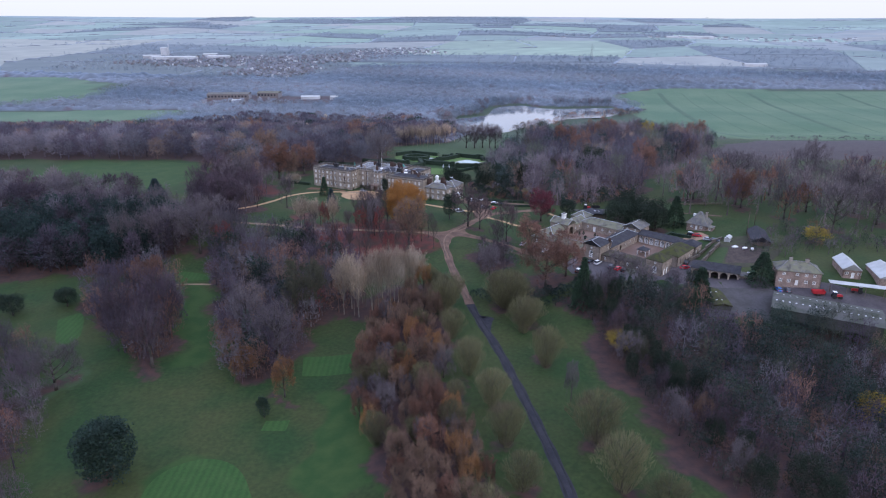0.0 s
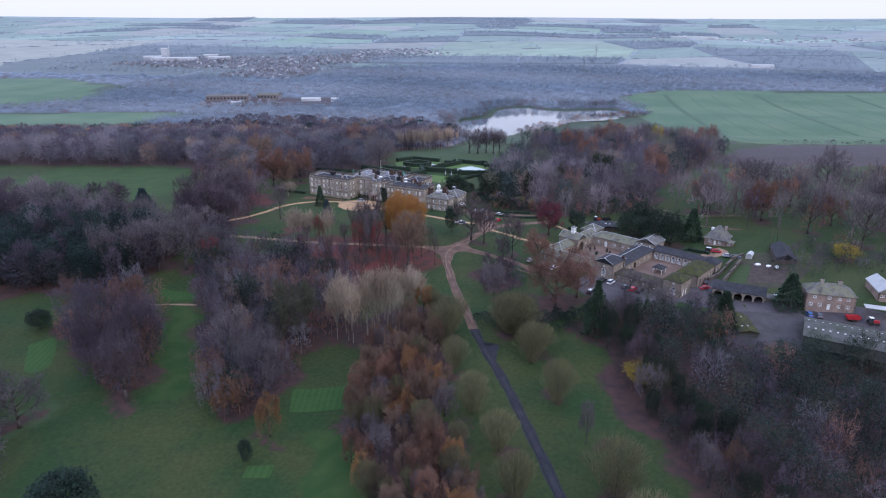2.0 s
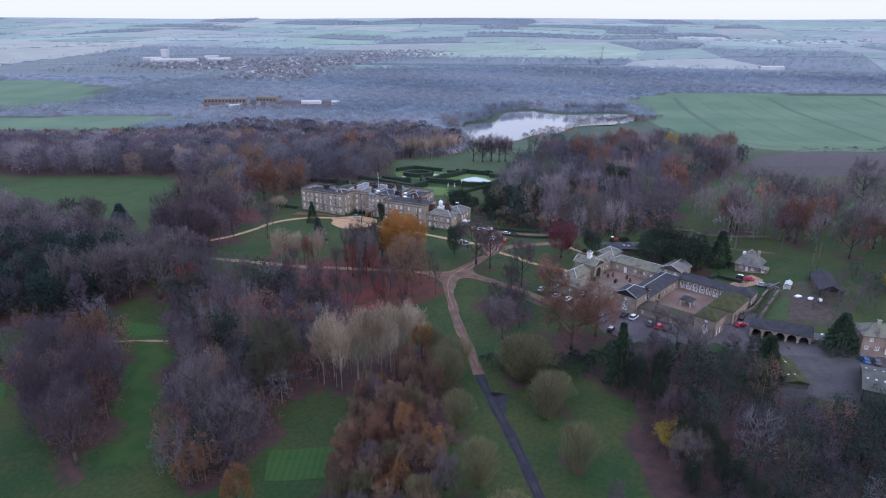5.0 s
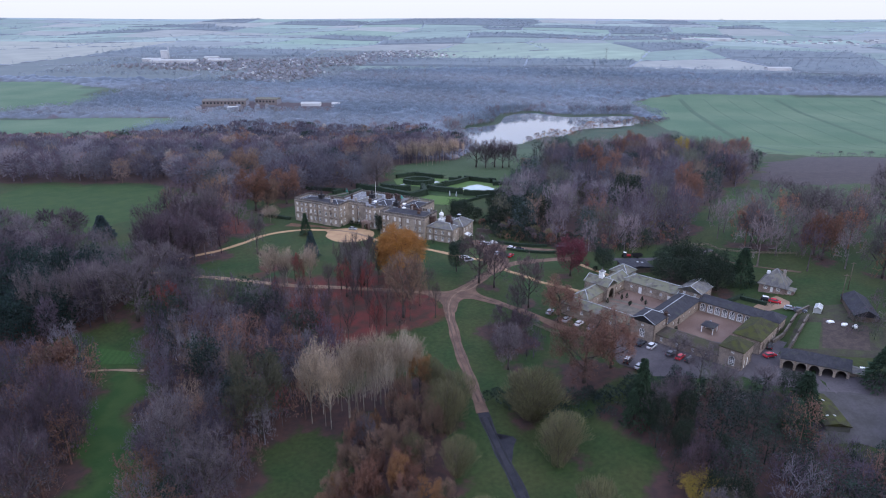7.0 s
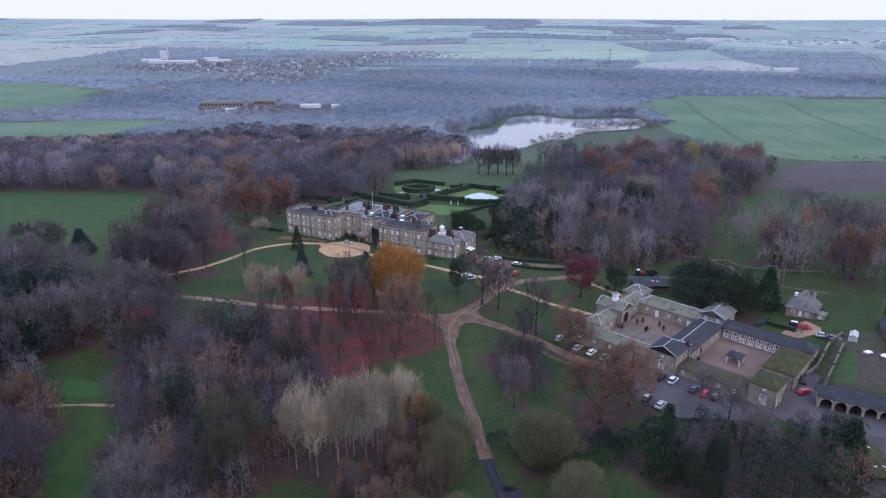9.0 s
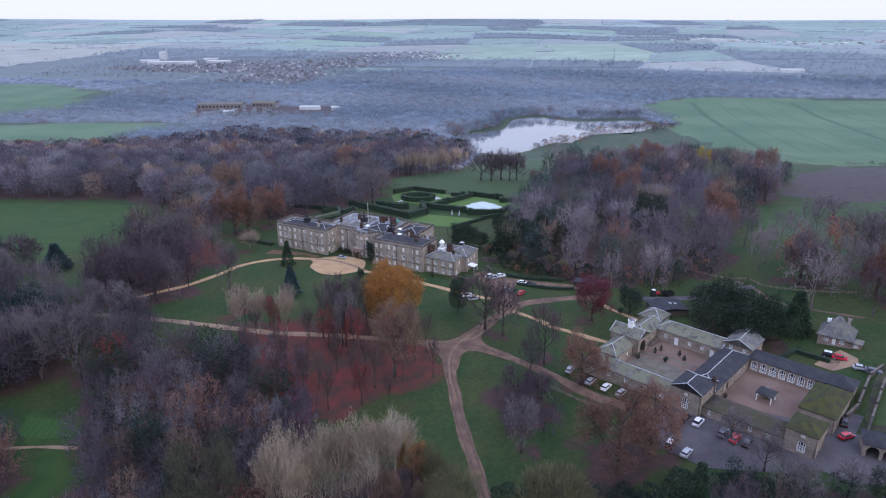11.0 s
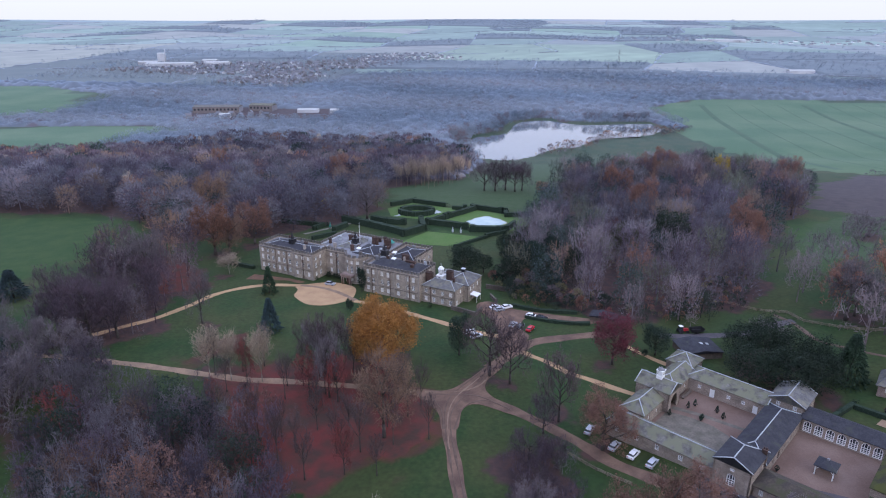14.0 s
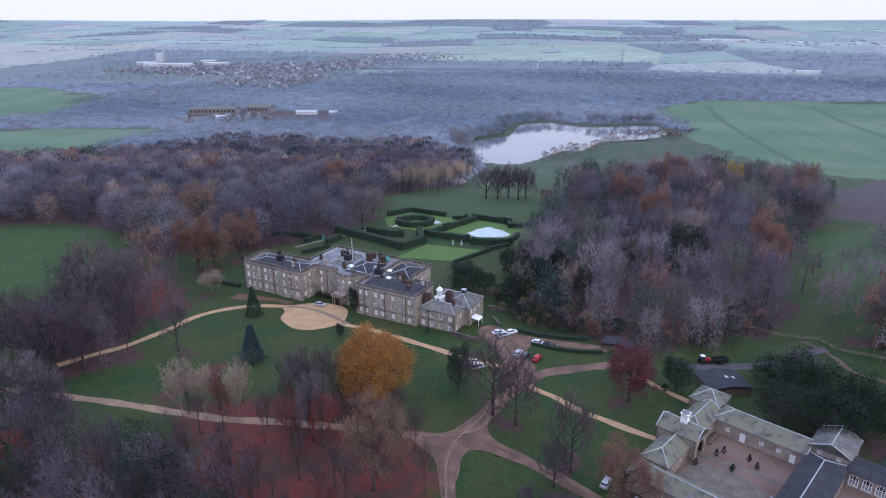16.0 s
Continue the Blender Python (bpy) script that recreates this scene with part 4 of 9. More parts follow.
# ---- woods too thick to count ----
def stuff_material(haze_sheen, vary=0.3, tint=(0.72, 0.82, 1.0), grain=0.9, depth=0.25, gain=1.0, thin=0.45):
    mat = bpy.data.materials.new("woodland_canopy")
    mat.use_nodes = True
    n, l = mat.node_tree.nodes, mat.node_tree.links
    b = n["Principled BSDF"]
    b.inputs["Roughness"].default_value = 0.9
    b.inputs["Specular IOR Level"].default_value = 0.2
    # sheen with a bluish tint replaces haze over the woods
    b.inputs["Sheen Weight"].default_value = haze_sheen
    b.inputs["Sheen Roughness"].default_value = 0.6
    b.inputs["Sheen Tint"].default_value = (*tint, 1)
    at = n.new("ShaderNodeAttribute")
    at.attribute_name = "tint"
    geo = n.new("ShaderNodeNewGeometry")
    m = n.new("ShaderNodeMapRange")
    m.inputs[3].default_value, m.inputs[4].default_value = 1 - vary, 1 + vary
    l.new(geo.outputs["Random Per Island"], m.inputs[0])
    v = n.new("ShaderNodeMix")
    v.data_type, v.blend_type = "RGBA", "MULTIPLY"
    v.inputs[0].default_value = 1
    l.new(at.outputs["Color"], v.inputs[6])
    l.new(m.outputs[0], v.inputs[7])
    # fine light and dark of the twigs
    noise = n.new("ShaderNodeTexNoise")
    noise.inputs["Scale"].default_value, noise.inputs["Detail"].default_value = grain, 5
    l.new(geo.outputs["Position"], noise.inputs["Vector"])
    nm = n.new("ShaderNodeMapRange")
    nm.inputs[1].default_value, nm.inputs[2].default_value, nm.inputs[3].default_value, nm.inputs[4].default_value = 0.3, 0.7, gain * (1 - depth), gain * (1 + depth)
    l.new(noise.outputs[0], nm.inputs[0])
    v2 = n.new("ShaderNodeMix")
    v2.data_type, v2.blend_type = "RGBA", "MULTIPLY"
    v2.inputs[0].default_value = 1
    l.new(v.outputs[2], v2.inputs[6])
    l.new(nm.outputs[0], v2.inputs[7])
    l.new(v2.outputs[2], b.inputs["Base Color"])
    bump = n.new("ShaderNodeBump")
    bump.inputs["Strength"].default_value, bump.inputs["Distance"].default_value = 2.4 * depth, 0.5
    l.new(noise.outputs[0], bump.inputs["Height"])
    l.new(bump.outputs[0], b.inputs["Normal"])
    shine_through(n, l, b, v2.outputs[2], thin)
    return mat


# gain and sheen pale these woods, haze put into their surface
CANOPY = stuff_material(0.18, 0.18, (0.64, 0.78, 1.0), gain=1.55)
MID_CANOPY = stuff_material(0.42, 0.1, (0.62, 0.78, 1.0), 0.6, gain=1.6, thin=0.4)
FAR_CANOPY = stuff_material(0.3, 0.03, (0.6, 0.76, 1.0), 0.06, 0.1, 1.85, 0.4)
# closed sheets of tree tops, seen from above
MID_SHEET = stuff_material(0.38, 0.12, (0.66, 0.78, 1.0), 0.6, thin=0.0)
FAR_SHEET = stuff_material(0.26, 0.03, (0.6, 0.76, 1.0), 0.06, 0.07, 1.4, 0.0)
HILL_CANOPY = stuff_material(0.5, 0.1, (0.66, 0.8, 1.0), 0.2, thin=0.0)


def stand_tone(x, y):
    """Stands of darker and paler, browner and greyer trees within a wood."""
    a = math.sin(x / 83 + 1.3 * math.sin(y / 120))
    b = math.sin(y / 47 + x / 210)
    return (1 + 0.13 * a + 0.12 * b) * np.array((1 + 0.07 * b, 1.0, 1 - 0.05 * b))


def forest(places, rng, mix, tall, tris, coarse, label, mat=None, tint_vary=0.35, name="woodland", full=0.0):
    """A wood as one mesh: every tree a ragged crown of twigs or leaves with a few trunk slivers."""
    H, W = 18.0, 13.0
    kinds, share = list(mix), np.array(list(mix.values()), float)
    shapes = {}
    for k in kinds:
        form = KINDS[k][0]
        for v in range(4):
            c = (full_crown if full else crown)(k, form, tris, W, H, 900 + v, coarse)
            a = np.arange(3) * math.tau / 3
            t = np.array([[(0.35 * math.cos(q), 0.35 * math.sin(q), -1), (0.35 * math.cos(q + 2), 0.35 * math.sin(q + 2), -1), (0, 0, 0.62 * H)] for q in a])
            # lower growth under the crown
            u = crown("grey", "twig", 110, W * 0.95, H * 0.5, 950 + v, 0.5) if full and tris >= 400 else c[:0]
            shapes[k, v] = np.concatenate([c, t, u]) if tris > 60 else c
    tris_out, tint_out = [], []
    z = heights(places[:, 0], places[:, 1])
    for (x, y), g in zip(places, z):
        k = kinds[rng.choice(len(kinds), p=share / share.sum())]
        s = shapes[k, int(rng.integers(4))]
        h = rng.uniform(*tall) / H
        w = h * rng.uniform(0.85, 1.25) * (full or 1) * ({"pale": 0.44, "conif": 0.62}.get(k, 1))
        a = rng.uniform(0, math.tau)
        c, n = math.cos(a) * w, math.sin(a) * w
        q = np.empty_like(s)
        q[..., 0] = s[..., 0] * c - s[..., 1] * n + x
        q[..., 1] = s[..., 0] * n + s[..., 1] * c + y
        q[..., 2] = s[..., 2] * h + g
        tris_out.append(q)
        one, two = np.array(KINDS[k][1]), np.array(KINDS[k][2])
        col = (one + (two - one) * rng.random()) * rng.uniform(1 - tint_vary, 1 + tint_vary) * stand_tone(x, y)
        tint_out.append(np.repeat(col[None], len(q), 0))
    me = tri_mesh(name, np.concatenate(tris_out), np.concatenate(tint_out))
    ob = link_mesh(name, me, mat or CANOPY)
    return tagged(ob, label, "woodland", kind="stuff")


rng = np.random.default_rng(11)
MIX = {"grey": 0.42, "purple": 0.4, "brown": 0.07, "copper": 0.04, "evergreen": 0.06, "pale": 0.01}
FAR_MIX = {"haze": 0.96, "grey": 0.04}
forest(scattered(rng, [(-162, 214), (-144, 200), (-130, 178), (-114, 152), (-104, 120), (-165, 118), (-195, 205)], 6.4), rng, {"purple": 0.5, "grey": 0.4, "copper": 0.1}, (10, 15), 900, 1.1, "dark bare scrub along the edge of the golf course", full=1.0)
inner_east = scattered(rng, [(68, 232), (70, 200), (78, 170), (84, 150), (92, 122), (100, 108), (240, 108), (250, 185), (150, 200), (116, 206), (98, 209), (90, 222), (78, 232)], 7.0)
forest(scattered(rng, [(54, 222), (55, 202), (61, 168), (68, 142), (74, 122), (94, 122), (86, 150), (80, 170), (72, 200), (68, 230)], 4.6), rng, {"evergreen": 0.4, "purple": 0.35, "grey": 0.1, "copper": 0.1, "olive": 0.05}, (3.5, 9), 330, 1.4, "dark undergrowth along the edge of the east wood", name="shrubbery", full=1.1)
forest(inner_east, rng, EAST_MIX, (10, 16), 950, 0.95, "dark tangled wood of evergreens and bare trees east of the drive", full=1.15)
for wood, gap in ((WOOD_MIDDLE, 5.4), (WOOD_CLUMP, 5.4)):
    forest(scattered(rng, wood, gap), rng, {"purple": 0.45, "grey": 0.25, "copper": 0.14, "evergreen": 0.1, "olive": 0.06}, (3, 7.5), 280, 1.3, "bare and russet undergrowth filling a wood by the fairway", name="shrubbery", full=1.1)
forest(scattered(rng, WOOD_MIDDLE, 6.8), rng, {"grey": 0.38, "purple": 0.3, "copper": 0.12, "brown": 0.06, "evergreen": 0.09, "conif": 0.02, "red": 0.03}, (11, 17), 950, 1.25, "mixed winter wood in mauve, russet and grey beside the fairway", full=1.0)
forest(scattered(rng, WOOD_CLUMP, 7.0), rng, {"purple": 0.62, "copper": 0.2, "grey": 0.18}, (13, 20), 1000, 1.3, "clump of dark purplish trees between the fairways", full=0.95)
forest(scattered(rng, WOOD_PINES, 5.6), rng, {"pine": 0.9, "purple": 0.1}, (15, 21), 560, 1.5, "stand of dark pines beyond the fairway", full=0.75)
forest(scattered(rng, [(14, 281), (24, 286), (34, 277), (34, 261), (24, 257), (15, 263)], 4.4), rng, {"purple": 0.9, "grey": 0.1}, (3, 8), 280, 1.0, "low purplish bare shrubs on the grass by the drive", name="shrubbery", full=1.2)
forest(scattered(rng, WOOD_LANE, 7.2), rng, {"purple": 0.8, "grey": 0.2}, (13, 20), 1100, 1.4, "dense dark bare trees beside the lane")
forest(scattered(rng, WOOD_WEST, 11.0), rng, {"purple": 0.5, "grey": 0.35, "evergreen": 0.15}, (11, 18), 420, 1.6, "bare trees along the western fairways", full=1.0)
forest(scattered(rng, [(-192, 306), (-150, 290), (-100, 294), (-100, 314), (-135, 320), (-150, 345), (-192, 345)], 7.0), rng, {"grey": 0.7, "purple": 0.3}, (13, 19), 900, 1.1, "tall bare trees below the lane", full=1.0)
forest(scattered(rng, [(-140, 440), (-105, 404), (-98, 374), (-132, 368), (-165, 400)], 11.0), rng, {"grey": 0.5, "purple": 0.3, "brown": 0.2}, (16, 24), 900, 1.6, "tall bare trees on leaf litter west of the hall")
forest(scattered(rng, [(126, 330), (160, 300), (205, 284), (275, 296), (290, 385), (190, 402), (140, 402), (118, 392)], 16.0), rng, {"grey": 0.75, "purple": 0.1, "copper": 0.15}, (17, 25), 900, 1.6, "scattered bare parkland trees on grass")
forest(scattered(rng, [(60, 345), (72, 350), (104, 372), (96, 352), (84, 346)], 7.0), rng, {"grey": 0.4, "evergreen": 0.6}, (7, 12), 500, 1.5, "dark shrubs and bare trees behind the yard")
forest(scattered(rng, [(22, 372), (30, 364), (56, 357), (80, 351), (112, 366), (128, 404), (112, 400), (90, 374), (66, 366), (50, 388), (30, 402)], 3.6), rng, {"evergreen": 0.4, "yew": 0.15, "lime": 0.2, "copper": 0.25}, (1.5, 5), 130, 3.2, "low dark shrubs of the rock garden above the court", name="shrubbery")
forest(scattered(rng, [(-40, 242), (-12, 247), (-8, 236), (-34, 228)], 4.4), rng, {"pale": 1}, (15, 23), 760, 0.8, "stand of tall pale bare trees with white limbs")
forest(scattered(rng, [(-46, 594), (-14, 594), (6, 632), (14, 660), (-10, 660)], 6.5), rng, {"pale": 0.8, "grey": 0.2}, (16, 22), 700, 1.1, "pale slender bare trees at the edge of the wood")
def canopy(places, polygon, step, tall, wide, mix, label, mat, seed):
    """The massed tree tops of a far wood: one uneven sheet of rounded crowns that falls to the ground at its edge."""
    r = np.random.default_rng(seed)
    lo, hi = np.min(polygon, axis=0) - 2 * step, np.max(polygon, axis=0) + 2 * step
    gx, gy = np.arange(lo[0], hi[0], step), np.arange(lo[1], hi[1], step)
    X, Y = np.meshgrid(gx, gy)
    X, Y = X + r.uniform(-0.3, 0.3, X.shape) * step, Y + r.uniform(-0.3, 0.3, Y.shape) * step
    top = np.full(X.shape, 3.0)
    tint = np.ones(X.shape + (4,), np.float32) * 0.06
    kinds, share = list(mix), np.array(list(mix.values()), float)
    for x, y in places:
        R, h = r.uniform(*wide), r.uniform(*tall)
        i0, i1 = np.searchsorted(gy, (y - R, y + R))
        j0, j1 = np.searchsorted(gx, (x - R, x + R))
        q = np.hypot(X[i0:i1, j0:j1] - x, Y[i0:i1, j0:j1] - y) / R
        z = h * np.sqrt(np.clip(1 - q * q, 0, 1)) * 0.1 + h * 0.9 * (q < 1)
        z = z + r.uniform(-0.12, 0.12, z.shape)
        k = KINDS[kinds[r.choice(len(kinds), p=share / share.sum())]]
        col = (np.array(k[1]) + np.array(k[2])) / 2 * r.uniform(0.86, 1.04) * stand_tone(x, y) * 0.62
        over = z > top[i0:i1, j0:j1]
        top[i0:i1, j0:j1] = np.where(over, z, top[i0:i1, j0:j1])
        tint[i0:i1, j0:j1, :3][over] = col
    xy = np.stack([X.ravel(), Y.ravel()], 1)
    ins = inside(xy, polygon) & (top.ravel() > 3.01)
    grid = ins.reshape(X.shape)
    deep = grid.copy()
    deep[1:-1, 1:-1] &= grid[:-2, 1:-1] & grid[2:, 1:-1] & grid[1:-1, :-2] & grid[1:-1, 2:]
    share = 0.25 * grid + 0.2 * deep
    for cut in (0.2, 0.2):
        inner = deep.copy()
        inner[1:-1, 1:-1] &= deep[:-2, 1:-1] & deep[2:, 1:-1] & deep[1:-1, :-2] & deep[1:-1, 2:]
        share, deep = share + cut * inner, inner
    Z = heights(X, Y) + np.where(grid, top * share, -0.8)
    w = len(gx)
    quad = (np.arange(len(gy) - 1)[:, None] * w + np.arange(w - 1)[None]).ravel()
    F = np.stack([quad, quad + 1, quad + w + 1, quad + w], 1)
    F = F[ins[F].any(axis=1)]
    used, F = np.unique(F, return_inverse=True)
    me = bpy.data.meshes.new("woodland")
    me.from_pydata(np.concatenate([xy, Z.reshape(-1, 1)], 1)[used].tolist(), [], F.reshape(-1, 4).tolist())
    me.attributes.new("tint", "FLOAT_COLOR", "POINT").data.foreach_set("color", tint.reshape(-1, 4)[used].ravel())
    me.polygons.foreach_set("use_smooth", np.ones(len(me.polygons), bool))
    return tagged(link_mesh("woodland", me, mat), label, "woodland", kind="stuff")


p = scattered(rng, WOOD_NORTH, 12.8)
near = p[:, 1] < 640
forest(p[near], rng, MIX, (15, 23), 560, 1.1, "thick bare winter wood in mauve, brown and grey behind the hall", MID_CANOPY, full=1.15)
forest(p[~near], rng, MIX, (13, 19), 130, 1.0, "thick bare winter wood falling to the valley", MID_CANOPY, full=1.2)
canopy(p[~near], [(-900, 640), (4, 642), (16, 720), (12, 830), (-40, 930), (-300, 950), (-380, 860), (-440, 800), (-900, 780)], 3.5, (8, 10), (6, 9), MIX, "massed tops of the winter wood", MID_SHEET, 32)
forest(scattered(rng, WOOD_HILL, 13.6), rng, {"grey": 0.32, "purple": 0.32, "copper": 0.06, "brown": 0.06, "evergreen": 0.14, "olive": 0.10}, (15, 25), 1300, 1.0, "thick bare winter wood with russet beeches beside the gardens", MID_CANOPY, 0.48, full=1.02)

p = scattered(rng, VALLEY, 10.2)
clear = inside(p, [(-440, 1120), (-200, 1130), (-190, 1240), (-440, 1260)])
p = p[~clear]
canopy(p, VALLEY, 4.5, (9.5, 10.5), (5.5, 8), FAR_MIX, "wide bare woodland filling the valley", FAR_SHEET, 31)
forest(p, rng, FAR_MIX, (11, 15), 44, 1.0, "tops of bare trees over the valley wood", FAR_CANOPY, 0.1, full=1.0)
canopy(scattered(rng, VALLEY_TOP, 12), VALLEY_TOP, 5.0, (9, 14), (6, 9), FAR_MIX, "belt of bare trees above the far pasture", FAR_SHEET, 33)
p = scattered(rng, [(190, 990), (150, 930), (120, 922), (84, 860), (100, 850), (160, 915), (200, 970), (300, 1010), (330, 1060), (300, 1060)], 9)
forest(p, rng, {"grey": 0.6, "pale": 0.1, "copper": 0.3}, (5, 10), 110, 3.4, "scrubby bare bushes on the lake bank", MID_CANOPY, full=1.3)
shore = [(8, 985), (56, 1034), (80, 1124), (135, 1156), (192, 1114), (290, 1124), (300, 1140), (180, 1130), (130, 1176), (66, 1136), (44, 1046), (-8, 992), (-4, 940), (8, 940)]
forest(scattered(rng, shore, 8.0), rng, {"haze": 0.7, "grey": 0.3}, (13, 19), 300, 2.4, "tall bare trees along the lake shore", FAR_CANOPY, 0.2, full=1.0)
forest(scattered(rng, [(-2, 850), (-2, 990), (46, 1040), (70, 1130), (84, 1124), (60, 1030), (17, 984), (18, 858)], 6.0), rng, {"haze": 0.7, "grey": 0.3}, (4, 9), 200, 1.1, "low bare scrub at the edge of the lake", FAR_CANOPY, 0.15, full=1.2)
s = np.arange(0, 410, 6.0)
line = np.stack([292 + s, 676 + s * 0.03], 1) + rng.normal(size=(len(s), 2)) * 2
forest(line[rng.random(len(line)) < 0.7], rng, {"grey": 0.7, "purple": 0.3}, (3, 7), 90, 4.0, "thin bare hedge between ploughed land and crop", MID_CANOPY, name="hedgerow", full=1.4)

forest(scattered(rng, [(12, 240), (12, 234), (30, 228), (66, 224), (74, 230), (66, 236), (40, 237), (24, 239)], 3.4), rng, {"evergreen": 0.85, "yew": 0.15}, (3, 6), 160, 2.8, "dark evergreen bushes below the car park", name="shrubbery", full=1.4)
# ---- fields, hedges and copses on the far side of the valley ----
PALE_STUBBLE = [(-1700, 1600), (-1032, 1600), (-980, 1800), (-1128, 2090), (-1700, 2160)]
HILL_STUBBLE = [(-1900, 2250), (-1060, 2180), (-960, 2380), (-1370, 2820), (-1900, 2820)]
OPEN_GREEN = [(-100, 1960), (346, 1960), (464, 1880), (700, 2750), (-100, 2760)]
TOWN = [(-1000, 1640), (-640, 1600), (-440, 1480), (-320, 1480), (-230, 1800), (-60, 2000), (-60, 2300), (-320, 2250), (-560, 2040), (-1000, 2050)]


def far_fields(seed):
    """Irregular fields side by side, with hedges of small trees along their edges and woods in some."""
    r = np.random.default_rng(seed)
    a, nu, nv = 0.16, 26, 13
    gu, gv = np.meshgrid(np.arange(nu) * 330.0 - 4200, np.arange(nv) * 300.0)
    gu, gv = gu + r.uniform(-110, 110, gu.shape), gv + r.uniform(-100, 100, gv.shape)
    X, Y = gu * math.cos(a) + gv * math.sin(a), 1480 + gv * math.cos(a) - gu * math.sin(a) * 0.5
    verts, faces, tint, hv, hf, ht, tops = [], [], [], [], [], [], []
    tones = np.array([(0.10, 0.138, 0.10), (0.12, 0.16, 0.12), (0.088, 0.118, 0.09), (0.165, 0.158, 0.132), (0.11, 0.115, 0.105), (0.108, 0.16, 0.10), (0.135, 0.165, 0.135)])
    for j in range(nv - 1):
        for i in range(nu - 1):
            q = np.array([(X[j, i], Y[j, i]), (X[j, i + 1], Y[j, i + 1]), (X[j + 1, i + 1], Y[j + 1, i + 1]), (X[j + 1, i], Y[j + 1, i])])
            mid = q.mean(axis=0)
            if abs(mid[0]) > 0.74 * mid[1] + 150 or mid[1] < 1560 or mid[1] > 4750:
                continue
            one = mid[None]
            col = tones[r.integers(len(tones))] * r.uniform(0.85, 1.15)
            wood = r.random() < (0.62 if mid[1] < 2300 else 0.16)
            if inside(one, PALE_STUBBLE)[0] or inside(one, HILL_STUBBLE)[0]:
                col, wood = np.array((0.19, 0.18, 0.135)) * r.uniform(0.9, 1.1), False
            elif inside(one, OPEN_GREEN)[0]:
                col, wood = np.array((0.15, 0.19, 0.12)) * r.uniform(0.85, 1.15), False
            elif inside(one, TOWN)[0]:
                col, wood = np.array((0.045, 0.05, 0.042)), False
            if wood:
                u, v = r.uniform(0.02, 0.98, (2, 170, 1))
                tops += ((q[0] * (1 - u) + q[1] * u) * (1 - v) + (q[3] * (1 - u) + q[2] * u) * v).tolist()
            # fields past 2200 lightened with distance, haze put into their tones
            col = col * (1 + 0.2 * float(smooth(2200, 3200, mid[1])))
            base = len(verts)
            n = 22 if wood else 9
            t = np.linspace(0, 1, n)
            for j2, v in enumerate(t):
                for i2, u in enumerate(t):
                    p = (q[0] * (1 - u) + q[1] * u) * (1 - v) + (q[3] * (1 - u) + q[2] * u) * v
                    top = 0.6
                    if wood:
                        # tree tops of a far copse stand over the field
                        top = -0.5 if i2 in (0, n - 1) or j2 in (0, n - 1) else r.uniform(3, 6)
                    verts.append((p[0], p[1], ground_z(p[0], p[1]) + top))
                    # bluish copse tint and lifted field tones carry haze
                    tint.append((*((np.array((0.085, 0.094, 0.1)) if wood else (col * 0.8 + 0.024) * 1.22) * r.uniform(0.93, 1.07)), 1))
            for v in range(n - 1):
                for u in range(n - 1):
                    k = base + v * n + u
                    faces.append((k, k + 1, k + n + 1, k + n))
            for p0, p1 in ((q[0], q[1]), (q[0], q[3])):
                if r.random() < 0.6:
                    count = max(4, int(np.linalg.norm(p1 - p0) / 11))
                    side = unit(np.array([p0[1] - p1[1], p1[0] - p0[0]]))
                    rows, gap = [], r.uniform(3, 16)
                    for k in range(count + 1):
                        c = p0 + (p1 - p0) * k / count + r.normal(size=2) * 1.2
                        tall = max(0.3, r.uniform(1, 4)) if math.sin(k / count * gap + mid[0]) > -0.6 else 0.3
                        w = 2.0 + tall * 0.35
                        if r.random() < 0.22:
                            tops.append(c.tolist())
                        g = ground_z(*c)
                        rows.append(len(hv))
                        for off, z in ((-w, 0.3), (-w * 0.6, tall * 0.8), (0, tall), (w * 0.6, tall * 0.8), (w, 0.3)):
                            hv.append((c[0] + side[0] * off, c[1] + side[1] * off, g + z))
                            # hedge tint paled towards grey-blue to imitate haze
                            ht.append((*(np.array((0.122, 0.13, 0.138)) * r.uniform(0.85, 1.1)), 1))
                    for k0, k1 in zip(rows, rows[1:]):
                        for z in range(4):
                            hf.append((k0 + z, k1 + z, k1 + z + 1, k0 + z + 1))
    me = bpy.data.meshes.new("far_fields")
    me.from_pydata(verts, [], faces)
    me.attributes.new("tint", "FLOAT_COLOR", "POINT").data.foreach_set("color", np.array(tint, np.float32).ravel())
    for f in me.polygons:
        f.use_smooth = True
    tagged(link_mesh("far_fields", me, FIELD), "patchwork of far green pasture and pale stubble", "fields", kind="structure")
    me = bpy.data.meshes.new("hedgerow")
    me.from_pydata(hv, [], hf)
    me.attributes.new("tint", "FLOAT_COLOR", "POINT").data.foreach_set("color", np.array(ht, np.float32).ravel())
    for f in me.polygons:
        f.use_smooth = True
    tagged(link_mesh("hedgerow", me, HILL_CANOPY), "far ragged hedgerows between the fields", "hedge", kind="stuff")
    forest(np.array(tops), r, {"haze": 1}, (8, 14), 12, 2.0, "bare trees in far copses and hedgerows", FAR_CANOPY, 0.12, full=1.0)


# sheen over the far fields takes the place of haze
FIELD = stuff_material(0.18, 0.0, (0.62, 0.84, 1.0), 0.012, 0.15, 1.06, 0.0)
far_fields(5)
p = scattered(rng, TOWN, 15.0)
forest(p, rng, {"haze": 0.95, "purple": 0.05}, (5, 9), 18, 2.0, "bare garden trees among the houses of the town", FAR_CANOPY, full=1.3)

